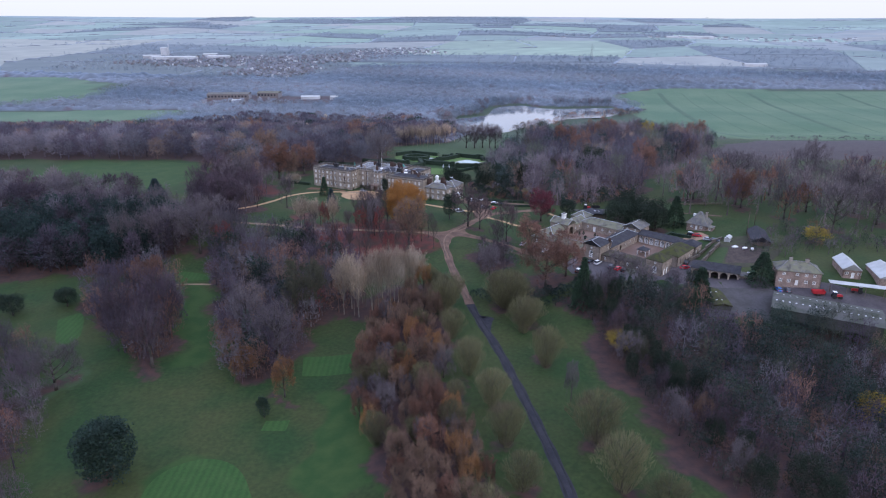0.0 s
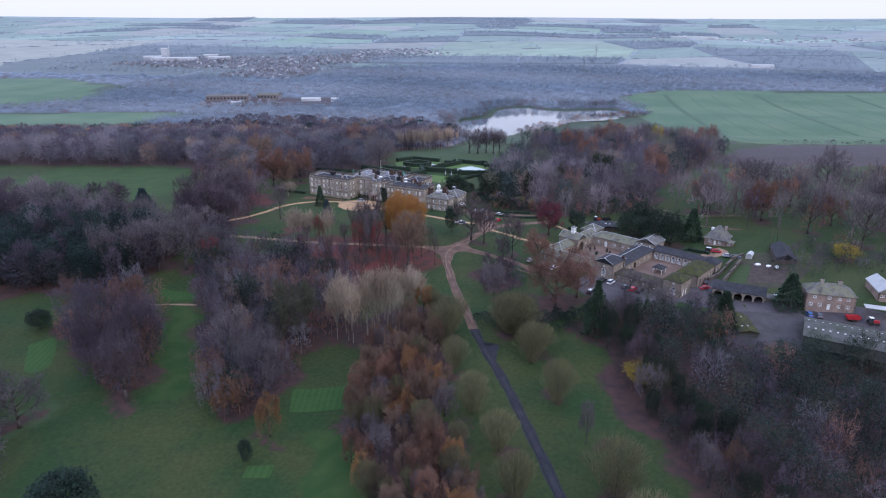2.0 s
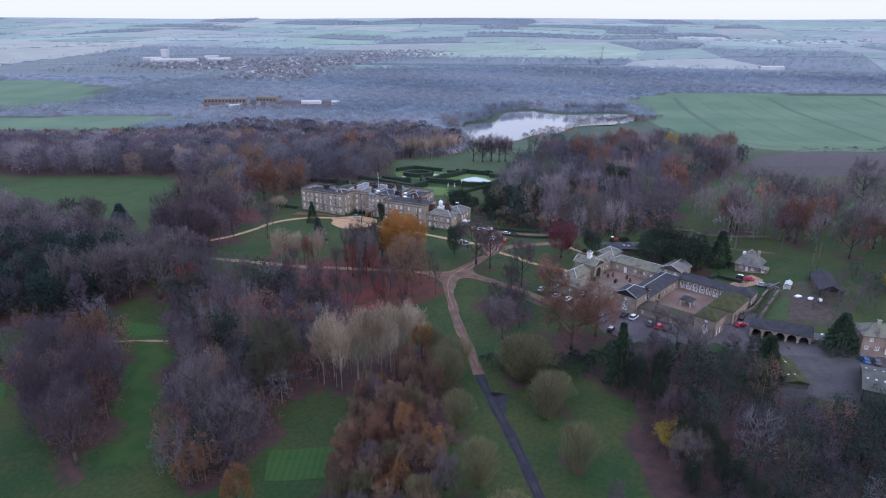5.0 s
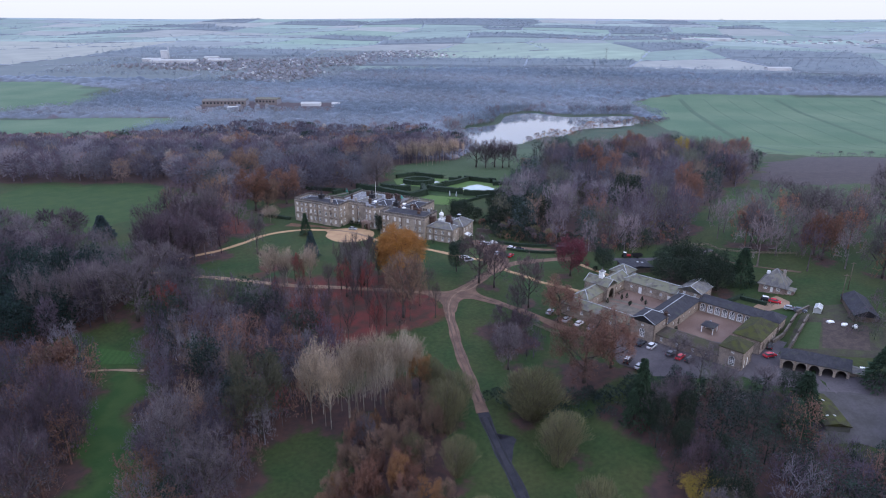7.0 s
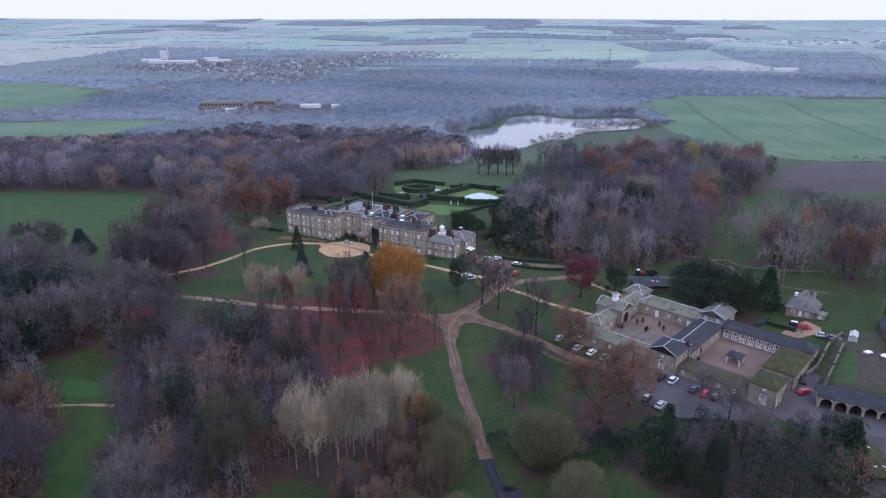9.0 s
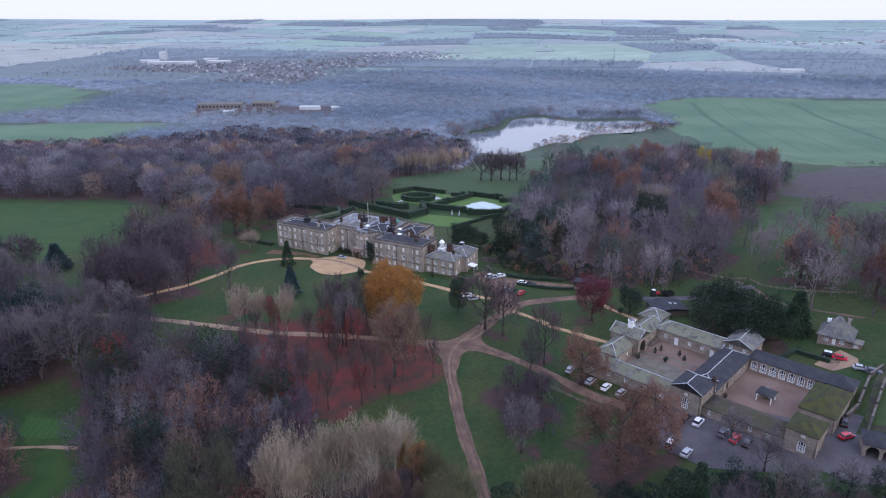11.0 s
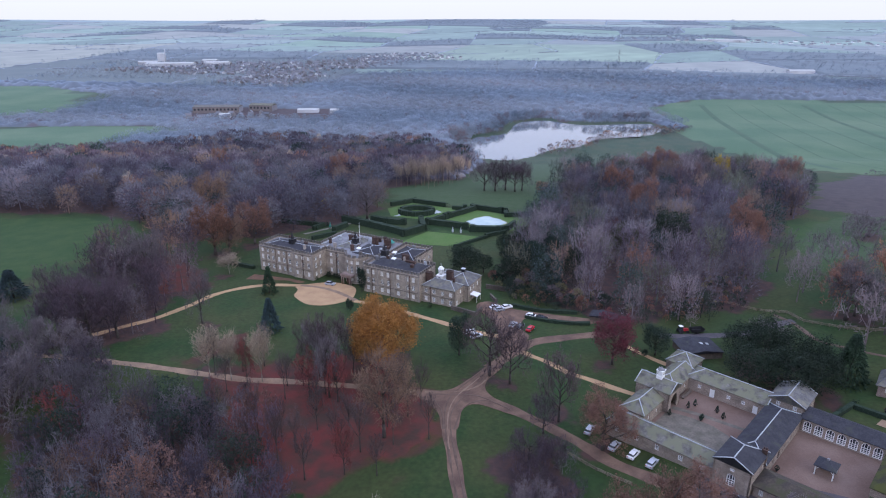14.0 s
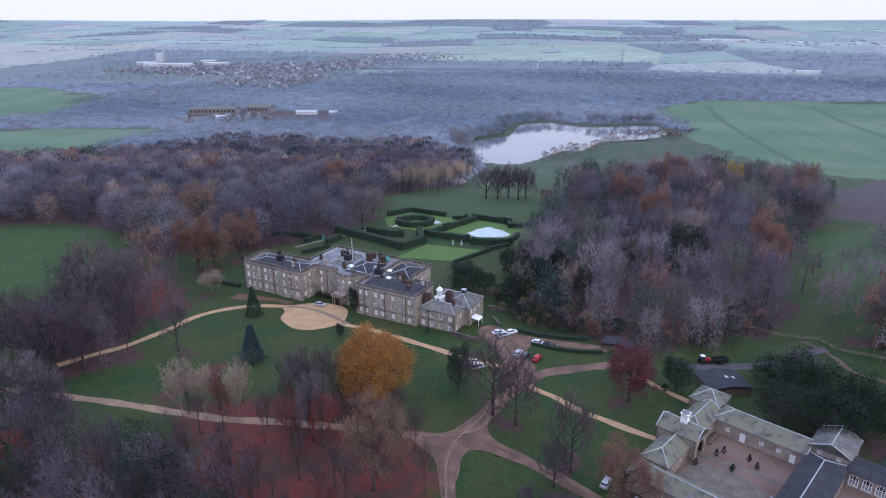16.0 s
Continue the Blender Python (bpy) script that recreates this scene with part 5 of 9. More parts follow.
# trees that stand out of the woods by their colour or size: kind, place, height and spread
STANDOUT = (("russet", 104.8, 489.0, 26.5, 20.5), ("copper", 101.3, 530.9, 26.0, 20.0), ("russet", 142.8, 612.2, 25.0, 18.0), ("russet", 164.0, 642.5, 26.0, 23.2), ("yellow", 189.9, 601.9, 24.0, 15.0),
            ("russet", 222.7, 570.5, 26.0, 20.8), ("brown", 196.4, 508.6, 17.7, 15.4), ("russet", 135.8, 431.6, 26.5, 21.9), ("red", 87.3, 475.7, 5.9, 5.1), ("evergreen", 100.6, 428.3, 23.6, 20.6))
STANDOUT += (("grey", 21.0, 584.0, 22.0, 20.0), ("purple", 28.5, 581.0, 23.0, 20.0), ("grey", 36.0, 586.0, 24.0, 21.0), ("purple", 42.0, 580.0, 22.0, 19.0), ("grey", 47.5, 585.0, 21.0, 18.0), ("brown", 58.0, 560.0, 11.0, 9.0),
             ("russet", -183.5, 637.8, 25.0, 18.5), ("russet", -82.6, 594.9, 26.0, 20.0), ("gold", -355.6, 672.7, 13.8, 12.0), ("yellow", -78.8, 521.9, 6.0, 5.2), ("grey", -48.7, 493.3, 24.0, 22.5),
             ("evergreen", 6.0, 396.4, 15.0, 16.0), ("evergreen", 34.6, 398.0, 15.1, 13.2), ("evergreen", 26.4, 417.9, 10.9, 9.5), ("olive", 76.2, 412.5, 18.5, 16.1), ("brown", -104.5, 427.0, 19.8, 17.2), ("brown", -140.0, 498.0, 24.0, 24.5))
for kind, x, y, h, w in STANDOUT:
    plant(kind, x, y, h, w)

forest(scattered(rng, [(128, 264), (146, 254), (168, 258), (195, 258), (188, 288), (160, 292), (146, 280), (138, 276)], 4.6), rng, {"evergreen": 0.3, "grey": 0.25, "purple": 0.3, "olive": 0.1, "copper": 0.05}, (3, 8), 300, 1.4, "dark shrubs and small trees of the farm gardens", name="shrubbery", full=1.2)
forest(scattered(rng, [(94, 236), (76, 240), (62, 240), (62, 232), (84, 226), (90, 216), (100, 205), (118, 203), (116, 209), (104, 211), (97, 216), (95, 226)], 4.2), rng, {"evergreen": 0.6, "grey": 0.15, "purple": 0.1, "conif": 0.15}, (3, 7), 380, 1.9, "tangle of evergreens and bare shrubs along the farm yard", name="shrubbery", full=1.0)
forest(scattered(rng, [(16.5, 384), (22, 372), (28, 370), (38, 363), (56, 360), (60, 366), (46, 380), (34, 392), (32, 410), (30, 430), (22, 428), (24, 408), (16, 400)], 4.0), rng, {"evergreen": 0.55, "yew": 0.1, "grey": 0.15, "copper": 0.1, "lime": 0.1}, (2.5, 7), 210, 2.6, "dark mixed shrubs of the rock garden beside the hall", name="shrubbery", full=1.1)
for x, y, h, w in ((25.0, 390.0, 14.0, 12.0), (48.7, 383.7, 19.0, 10.0), (37.0, 378.0, 15.0, 8.0)):
    plant("evergreen", x, y, h, w)

# ---- building kit ----
def masonry(name, one, two, course=0.32, length=0.75, dirt=0.35, rough=0.9):
    """Coursed stone or brick: each block a little different, with sunk joints and long weather stains."""
    mat = bpy.data.materials.new(name)
    mat.use_nodes = True
    n, l = mat.node_tree.nodes, mat.node_tree.links
    b = n["Principled BSDF"]
    b.inputs["Roughness"].default_value = rough
    b.inputs["Specular IOR Level"].default_value = 0.25
    tc = n.new("ShaderNodeTexCoord")
    sep = n.new("ShaderNodeSeparateXYZ")
    l.new(tc.outputs["Object"], sep.inputs[0])
    flat = n.new("ShaderNodeCombineXYZ")
    l.new(sep.outputs[0], flat.inputs[0])
    l.new(sep.outputs[2], flat.inputs[1])
    br = n.new("ShaderNodeTexBrick")
    br.inputs["Scale"].default_value = 1.0
    br.inputs["Brick Width"].default_value, br.inputs["Row Height"].default_value = length, course
    br.inputs["Mortar Size"].default_value = 0.018
    br.inputs["Color1"].default_value, br.inputs["Color2"].default_value = (*one, 1), (*two, 1)
    br.inputs["Mortar"].default_value = (*[c * 0.55 for c in two], 1)
    l.new(flat.outputs[0], br.inputs["Vector"])
    geo = n.new("ShaderNodeNewGeometry")
    stain = n.new("ShaderNodeTexNoise")
    stain.inputs["Scale"].default_value, stain.inputs["Detail"].default_value = 0.35, 7
    l.new(geo.outputs["Position"], stain.inputs["Vector"])
    m = n.new("ShaderNodeMapRange")
    m.inputs[1].default_value, m.inputs[2].default_value = 0.3, 0.7
    m.inputs[3].default_value, m.inputs[4].default_value = 1 - dirt, 1 + dirt * 0.4
    l.new(stain.outputs[0], m.inputs[0])
    v = n.new("ShaderNodeMix")
    v.data_type, v.blend_type = "RGBA", "MULTIPLY"
    v.inputs[0].default_value = 1
    l.new(br.outputs["Color"], v.inputs[6])
    l.new(m.outputs[0], v.inputs[7])
    l.new(v.outputs[2], b.inputs["Base Color"])
    bp = n.new("ShaderNodeBump")
    bp.inputs["Strength"].default_value, bp.inputs["Distance"].default_value = 0.5, 0.03
    l.new(br.outputs["Fac"], bp.inputs["Height"])
    bp.invert = True
    l.new(bp.outputs[0], b.inputs["Normal"])
    return mat


def slates(name, one, two, moss=None, moss_at=0.5, rough=0.6):
    """Slate or stone roofing in courses, with lichen or moss in patches."""
    mat = material(name, one, rough, two, 0.5, 6, 0.5, 2.4, 0.25, 5.0, spec=0.2)
    n, l = mat.node_tree.nodes, mat.node_tree.links
    b = n["Principled BSDF"]
    base = b.inputs["Base Color"].links[0].from_socket
    geo = n.new("ShaderNodeNewGeometry")
    if moss:
        no = n.new("ShaderNodeTexNoise")
        no.inputs["Scale"].default_value, no.inputs["Detail"].default_value = 0.45, 8
        l.new(geo.outputs["Position"], no.inputs["Vector"])
        m = n.new("ShaderNodeMapRange")
        m.inputs[1].default_value, m.inputs[2].default_value = moss_at - 0.08, moss_at + 0.08
        l.new(no.outputs[0], m.inputs[0])
        mix = n.new("ShaderNodeMix")
        mix.data_type = "RGBA"
        l.new(m.outputs[0], mix.inputs[0])
        l.new(base, mix.inputs[6])
        mix.inputs[7].default_value = (*moss, 1)
        l.new(mix.outputs[2], b.inputs["Base Color"])
    sep = n.new("ShaderNodeSeparateXYZ")
    l.new(geo.outputs["Position"], sep.inputs[0])
    w = n.new("ShaderNodeMath")
    w.operation = "MULTIPLY"
    w.inputs[1].default_value = 7.0
    l.new(sep.outputs[2], w.inputs[0])
    fr = n.new("ShaderNodeMath")
    fr.operation = "FRACT"
    l.new(w.outputs[0], fr.inputs[0])
    old = b.inputs["Normal"].links[0].from_node
    bp = n.new("ShaderNodeBump")
    bp.inputs["Strength"].default_value, bp.inputs["Distance"].default_value = 0.6, 0.03
    l.new(fr.outputs[0], bp.inputs["Height"])
    l.new(old.outputs[0], bp.inputs["Normal"])
    l.new(bp.outputs[0], b.inputs["Normal"])
    return mat


STONE = masonry("hall_sandstone", (0.39, 0.33, 0.27), (0.29, 0.245, 0.2))
SOOTY = masonry("sooty_parapet_stone", (0.17, 0.15, 0.135), (0.115, 0.102, 0.093))
RUBBLE = masonry("stable_sandstone", (0.35, 0.285, 0.235), (0.27, 0.22, 0.18), 0.26, 0.5)
PINK_STONE = masonry("pinkish_stone", (0.33, 0.245, 0.21), (0.27, 0.20, 0.17), 0.26, 0.5)
BRICK = masonry("sooty_red_brick", (0.12, 0.072, 0.058), (0.085, 0.055, 0.046), 0.075, 0.23)
DRESSED = material("dressed_stone", (0.30, 0.265, 0.235), 0.85, (0.23, 0.20, 0.175), 0.6, 6, 0.2, 4, 0.2, 9)
LEAD = material("lead_sheet", (0.12, 0.122, 0.128), 0.7, (0.2, 0.2, 0.205), 0.3, 7, 0.35, 1.2, 0.2, 3, spec=0.3)
PALE_LEAD = material("weathered_pale_lead", (0.40, 0.42, 0.44), 0.55, (0.30, 0.32, 0.34), 0.6, 4, 0.15, 3)
DARK_SLATE = slates("dark_slate", (0.03, 0.03, 0.036), (0.045, 0.045, 0.052), (0.05, 0.052, 0.045), 0.64, 0.85)
GREY_SLATE = slates("grey_slate", (0.088, 0.086, 0.086), (0.14, 0.134, 0.128), (0.165, 0.155, 0.12), 0.55, 0.8)
STONE_SLATE = slates("lichened_stone_slate", (0.165, 0.155, 0.138), (0.07, 0.066, 0.058), (0.15, 0.148, 0.1), 0.5, 0.85)
TILE = slates("brown_mossy_slate", (0.052, 0.044, 0.038), (0.075, 0.06, 0.047), (0.056, 0.056, 0.03), 0.56, 0.9)
MOSS_SLATE = slates("mossy_slate", (0.046, 0.047, 0.022), (0.036, 0.034, 0.022), (0.056, 0.06, 0.018), 0.52, 0.9)
WHITE = material("white_paint", (0.78, 0.78, 0.76), 0.5, (0.70, 0.70, 0.68), 1.5, 4, 0.06, 6)
BLACK = material("black_paint", (0.018, 0.018, 0.022), 0.45, (0.028, 0.028, 0.032), 1.5, 3)
GLASS = material("window_glass", (0.03, 0.034, 0.042), 0.08, (0.045, 0.05, 0.06), 0.7, 2, spec=0.6)
BLIND = material("drawn_blind", (0.55, 0.52, 0.47), 0.6, (0.48, 0.45, 0.40), 0.5, 3)
WOOD = material("weathered_timber", (0.13, 0.10, 0.08), 0.85, (0.09, 0.07, 0.055), 1.2, 5, 0.25, 8, 0.2, 12)
BROWN_PAINT = material("brown_door_paint", (0.10, 0.05, 0.035), 0.6, (0.075, 0.04, 0.03), 1.0, 3)
COPPER = material("verdigris_sheet", (0.06, 0.27, 0.22), 0.7, (0.045, 0.2, 0.17), 1.2, 4)


def box(bm, x0, x1, y0, y1, z0, z1):
    v = [bm.verts.new((x, y, z)) for z in (z0, z1) for x, y in ((x0, y0), (x1, y0), (x1, y1), (x0, y1))]
    for f in ((3, 2, 1, 0), (4, 5, 6, 7), (0, 1, 5, 4), (1, 2, 6, 5), (2, 3, 7, 6), (3, 0, 4, 7)):
        bm.faces.new([v[i] for i in f])
    return v


def box_part(name, dims, mat, parent, label="", bevel=0.0):
    bm = bmesh.new()
    box(bm, *dims)
    if bevel:
        bmesh.ops.bevel(bm, geom=bm.edges[:], offset=bevel, segments=1, affect="EDGES")
    return part(name, bm, mat, parent, label)


WINDOWS = {}


def window(parent, m, w, h, arched=False, blind=False, bars=(1, 3)):
    """A white sash window in its opening: frame with glazing bars, and a pane behind them."""
    key = (round(w, 2), round(h, 2), arched, bars)
    if key not in WINDOWS:
        bm = bmesh.new()
        f, g = (0.2, 0.07) if arched else (0.15, 0.04)
        # frame and glazing bars as one lattice
        uprights = [(-w / 2, -w / 2 + f), (w / 2 - f, w / 2)]
        bars_up = [(-w / 2 + w * (i + 1) / (bars[0] + 1) - g, -w / 2 + w * (i + 1) / (bars[0] + 1) + g) for i in range(bars[0])]
        rails = [(0, f)] + [(h * (i + 1) / (bars[1] + 1) - g, h * (i + 1) / (bars[1] + 1) + g) for i in range(bars[1])] + ([] if arched else [(h - f, h)])
        xs = sorted({round(v, 4) for pair in uprights + bars_up for v in pair})
        zs = sorted({round(v, 4) for pair in rails for v in pair} | {round(h, 4)} | ({round(h + w * 0.3, 4)} if arched else set()))

        def solid(i, j):
            if not (0 <= i < len(xs) - 1 and 0 <= j < len(zs) - 1):
                return False
            x, z = (xs[i] + xs[i + 1]) / 2, (zs[j] + zs[j + 1]) / 2
            bar = any(p < x < q for p, q in bars_up)
            return bar if z > h else bar or any(p < x < q for p, q in uprights) or any(p < z < q for p, q in rails)

        knots = {}

        def knot(i, j, y):
            if (i, j, y) not in knots:
                knots[i, j, y] = bm.verts.new((xs[i], y, zs[j]))
            return knots[i, j, y]

        for i in range(len(xs) - 1):
            for j in range(len(zs) - 1):
                if not solid(i, j):
                    continue
                ring = [(i, j), (i + 1, j), (i + 1, j + 1), (i, j + 1)]
                bm.faces.new([knot(p, q, 0) for p, q in ring])
                for k, (di, dj) in enumerate(((0, -1), (1, 0), (0, 1), (-1, 0))):
                    if not solid(i + di, j + dj):
                        (p, q), (r, t) = ring[k], ring[(k + 1) % 4]
                        bm.faces.new((knot(r, t, 0), knot(p, q, 0), knot(p, q, 0.1), knot(r, t, 0.1)))
        pane = bmesh.new()
        ring = [(-w / 2 + 0.04, 0.04), (w / 2 - 0.04, 0.04), (w / 2 - 0.04, h - 0.04), (-w / 2 + 0.04, h - 0.04)]
        if arched:
            steps = 8
            for k in range(steps):
                a, b = math.pi * k / steps, math.pi * (k + 1) / steps
                quad = []
                for r in (w / 2, w / 2 - f):
                    quad += [(r * math.cos(a), h + r * math.sin(a)), (r * math.cos(b), h + r * math.sin(b))]
                q = [quad[0], quad[1], quad[3], quad[2]]
                front = [bm.verts.new((x, 0, z)) for x, z in q]
                back = [bm.verts.new((x, 0.1, z)) for x, z in q]
                bm.faces.new(front[::-1])
                for i in range(4):
                    bm.faces.new((front[i], front[(i + 1) % 4], back[(i + 1) % 4], back[i]))
            ring = ring[:2] + [((w / 2 - 0.04) * math.cos(math.pi * k / steps), h + (w / 2 - 0.04) * math.sin(math.pi * k / steps)) for k in range(steps + 1)]
        front = [pane.verts.new((x, 0.06, z)) for x, z in ring]
        back = [pane.verts.new((x, 0.1, z)) for x, z in ring]
        pane.faces.new(front)
        pane.faces.new(back[::-1])
        for i in range(len(ring)):
            pane.faces.new((front[i], back[i], back[(i + 1) % len(ring)], front[(i + 1) % len(ring)]))
        bmesh.ops.remove_doubles(bm, verts=bm.verts[:], dist=0.002)
        meshes = []
        for nm, b, mt in (("window", bm, WHITE), ("pane", pane, GLASS), ("pane", pane, BLIND)):
            me = bpy.data.meshes.new(nm)
            b.to_mesh(me)
            me.materials.append(mt)
            meshes.append(me)
        WINDOWS[key] = meshes
    frame_mesh, glass_mesh, blind_mesh = WINDOWS[key]
    ob = new("window", frame_mesh)
    ob.parent = parent
    ob.matrix_basis = m
    pane = new("pane", blind_mesh if blind else glass_mesh)
    pane.parent = ob
    return ob


def facade(parent, x0, y0, turn, length, z0, z1, openings, mat, thick=0.4, name="wall"):
    """A wall with real openings. Openings: centre, sill height, width, height and kind (sash, blind, arch, door, gap)."""
    xs, zs = {0.0, length}, {z0, z1}
    for c, s, w, h, kind in openings:
        xs |= {c - w / 2, c + w / 2}
        zs |= {s, s + h}
    xs, zs = sorted(xs), sorted(zs)
    bm = bmesh.new()
    for xa, xb in zip(xs, xs[1:]):
        for za, zb in zip(zs, zs[1:]):
            xm, zm = (xa + xb) / 2, (za + zb) / 2
            if not any(abs(xm - c) < w / 2 and s < zm < s + h for c, s, w, h, _ in openings):
                box(bm, xa, xb, 0, thick, za, zb)
    bmesh.ops.remove_doubles(bm, verts=bm.verts[:], dist=0.001)
    wall = part(name, bm, mat, parent)
    m = pose(x0, y0, 0, 0, 0, turn)
    wall.matrix_basis = m
    for i, (c, s, w, h, kind) in enumerate(openings):
        at = m @ pose(c, thick * 0.45, s)
        if kind in ("sash", "blind", "arch"):
            rise = h - w / 2 if kind == "arch" else h
            window(parent, at, w, rise, kind == "arch", kind == "blind", (1, 3) if w < 1.5 else (2, 3))
            if kind == "arch":
                bm = bmesh.new()
                for sx in (-1, 1):
                    ring = [(sx * w / 2, h)] + [(sx * w / 2 * math.cos(math.pi / 2 * k / 6), rise + w / 2 * math.sin(math.pi / 2 * k / 6)) for k in range(7)]
                    for yy in (-0.005, thick * 0.6):
                        f = bm.faces.new([bm.verts.new((px, yy, pz)) for px, pz in ring])
                sp = part("spandrel", bm, mat, parent)
                sp.matrix_basis = m @ pose(c, 0, s)
        elif kind == "door":
            bm = bmesh.new()
            box(bm, -w / 2, w / 2, 0, 0.08, 0, h)
            for k in (-1, 1):
                box(bm, k * w / 4 - w * 0.17, k * w / 4 + w * 0.17, -0.03, 0.0, 0.2, h * 0.45)
                box(bm, k * w / 4 - w * 0.17, k * w / 4 + w * 0.17, -0.03, 0.0, h * 0.52, h - 0.15)
            d = part("door", bm, WHITE, parent)
            d.matrix_basis = at
    return wall


def hip_roof(parent, x0, x1, y0, y1, z, rise, mat, over=0.3, ridge_mat=None, thick=0.16, gable=(False, False), axis=None, ridge_name="ridge"):
    """A pitched roof over a rectangle, hipped or gabled at each end, with pale ridge and hip caps."""
    x0, x1, y0, y1 = x0 - over, x1 + over, y0 - over, y1 + over
    along = axis or ("x" if x1 - x0 >= y1 - y0 else "y")
    if along == "x":
        half = (y1 - y0) / 2
        ra, rb = Vector((x0 + (0 if gable[0] else min(half, (x1 - x0) / 2)), (y0 + y1) / 2, z + rise)), Vector((x1 - (0 if gable[1] else min(half, (x1 - x0) / 2)), (y0 + y1) / 2, z + rise))
        corners = [Vector((x0, y0, z)), Vector((x1, y0, z)), Vector((x1, y1, z)), Vector((x0, y1, z))]
    else:
        half = (x1 - x0) / 2
        ra, rb = Vector(((x0 + x1) / 2, y0 + (0 if gable[0] else min(half, (y1 - y0) / 2)), z + rise)), Vector(((x0 + x1) / 2, y1 - (0 if gable[1] else min(half, (y1 - y0) / 2)), z + rise))
        corners = [Vector((x1, y0, z)), Vector((x1, y1, z)), Vector((x0, y1, z)), Vector((x0, y0, z))]
    c = corners
    bm = bmesh.new()
    for down in (0.0, thick):
        d = Vector((0, 0, -down))
        v = [bm.verts.new(p + d) for p in c]
        a, b = bm.verts.new(ra + d), bm.verts.new(rb + d)
        flip = -1 if down else 1
        faces = [(v[0], v[1], b, a), (v[2], v[3], a, b), (v[1], v[2], b), (v[3], v[0], a)]
        for f in faces:
            bm.faces.new(f[::flip])
        if down:
            for i in range(4):
                bm.faces.new((top[i], v[i], v[(i + 1) % 4], top[(i + 1) % 4]))
        top = v
    bmesh.ops.remove_doubles(bm, verts=bm.verts[:], dist=0.001)
    roof = part("roof", bm, mat, parent)
    if ridge_mat:
        lines = [(ra, rb)] if (ra - rb).length > 0.3 else []
        if not gable[0]:
            lines += [(c[0], ra), (c[3], ra)]
        else:
            lines += [(c[0], ra), (c[3], ra)]
        lines += [(c[1], rb), (c[2], rb)]
        for a, b in lines:
            bm = bmesh.new()
            tube(bm, a + Vector((0, 0, 0.03)), b + Vector((0, 0, 0.03)), 0.13, 0.13, 6)
            part(ridge_name, bm, ridge_mat, parent)
    return roof


def chimney(parent, x, y, z0, z1, w, d, pots=3, mat=None, at_turn=0):
    bm = bmesh.new()
    box(bm, -w / 2, w / 2, -d / 2, d / 2, z0, z1 - 0.25)
    box(bm, -w / 2 - 0.1, w / 2 + 0.1, -d / 2 - 0.1, d / 2 + 0.1, z1 - 0.25, z1)
    ob = part("chimney", bm, mat or BRICK, parent)
    ob.matrix_basis = pose(x, y, 0, 0, 0, at_turn)
    for i in range(pots):
        bm = bmesh.new()
        px = (i - (pots - 1) / 2) * w / max(pots, 1)
        tube(bm, (px, 0, z1), (px, 0, z1 + 0.55), 0.16, 0.13, 7)
        part("chimney_pot", bm, BRICK, ob)
    return ob


MERLON = {}


def battlements(parent, x0, y0, x1, y1, z, mat, size=0.85, gap=0.6, h=0.95):
    """A crenellated parapet along a line: a low wall, and merlons one by one."""
    d = Vector((x1 - x0, y1 - y0, 0))
    length = d.length
    turn = math.degrees(math.atan2(d.y, d.x))
    key = (size, h, mat.name)
    if key not in MERLON:
        bm = bmesh.new()
        box(bm, 0, size, -0.02, 0.37, -0.01, h)
        box(bm, -0.06, size + 0.06, -0.08, 0.43, h, h + 0.1)
        me = bpy.data.meshes.new("merlon")
        bm.to_mesh(me)
        me.materials.append(mat)
        MERLON[key] = me
    n = max(1, int(round((length + gap) / (size + gap))))
    step = (length - size) / max(n - 1, 1)
    m = pose(x0, y0, z, 0, 0, turn)
    for i in range(n):
        ob = new("merlon", MERLON[key])
        ob.parent = parent
        ob.matrix_basis = m @ pose(i * step, 0, 0)


# ---- the hall ----
HALL_TURN = -26.2
hall = thing("country_house", (-82.9, 404.6, 0.3), "long grey sandstone country house with battlements and sash windows", "house", "", HALL_TURN)
ROWS3 = ((1.3, 1.9), (4.9, 2.2), (8.3, 1.5))
WIN = 1.32


def grid_of(columns, rows, blind_every=3, w=WIN):
    out = []
    for i, c in enumerate(columns):
        for j, (s, h) in enumerate(rows):
            out.append((c, s, w, h, "blind" if (i * 2 + j * 3) % blind_every == 0 else "sash"))
    return out


TOP = 11.2
# west wing
facade(hall, 0, 0, 0, 18.6, -1, TOP, grid_of((1.7, 4.6, 7.4, 10.6, 13.4, 16.3), ROWS3), STONE)
facade(hall, 19.0, -0.7, 0, 10.2, -1, TOP, grid_of((1.8, 4.9, 7.9), ROWS3, 2), STONE)
box_part("wall", (18.6, 19.0, -0.7, 0.4, -1, TOP), STONE, hall)
facade(hall, 29.2, -0.7, 90, 9.2, -1, TOP, grid_of((2.2, 5.2), ROWS3, 4), STONE)
facade(hall, 0, 12.5, -90, 12.5, -1, TOP, grid_of((3, 6.5, 10), ROWS3, 4), STONE)
facade(hall, 29.2, 12.5, 180, 29.2, -1, TOP, grid_of((3, 7, 11, 15, 19, 23, 27), ROWS3, 3), STONE)
for x in (0.0, 18.1, 19.3, 28.6):
    box_part("pilaster", (x, x + 0.55, -0.86, -0.3, -1, TOP) if x > 18.7 else (x, x + 0.55, -0.14, 0.2, -1, TOP), DRESSED, hall)
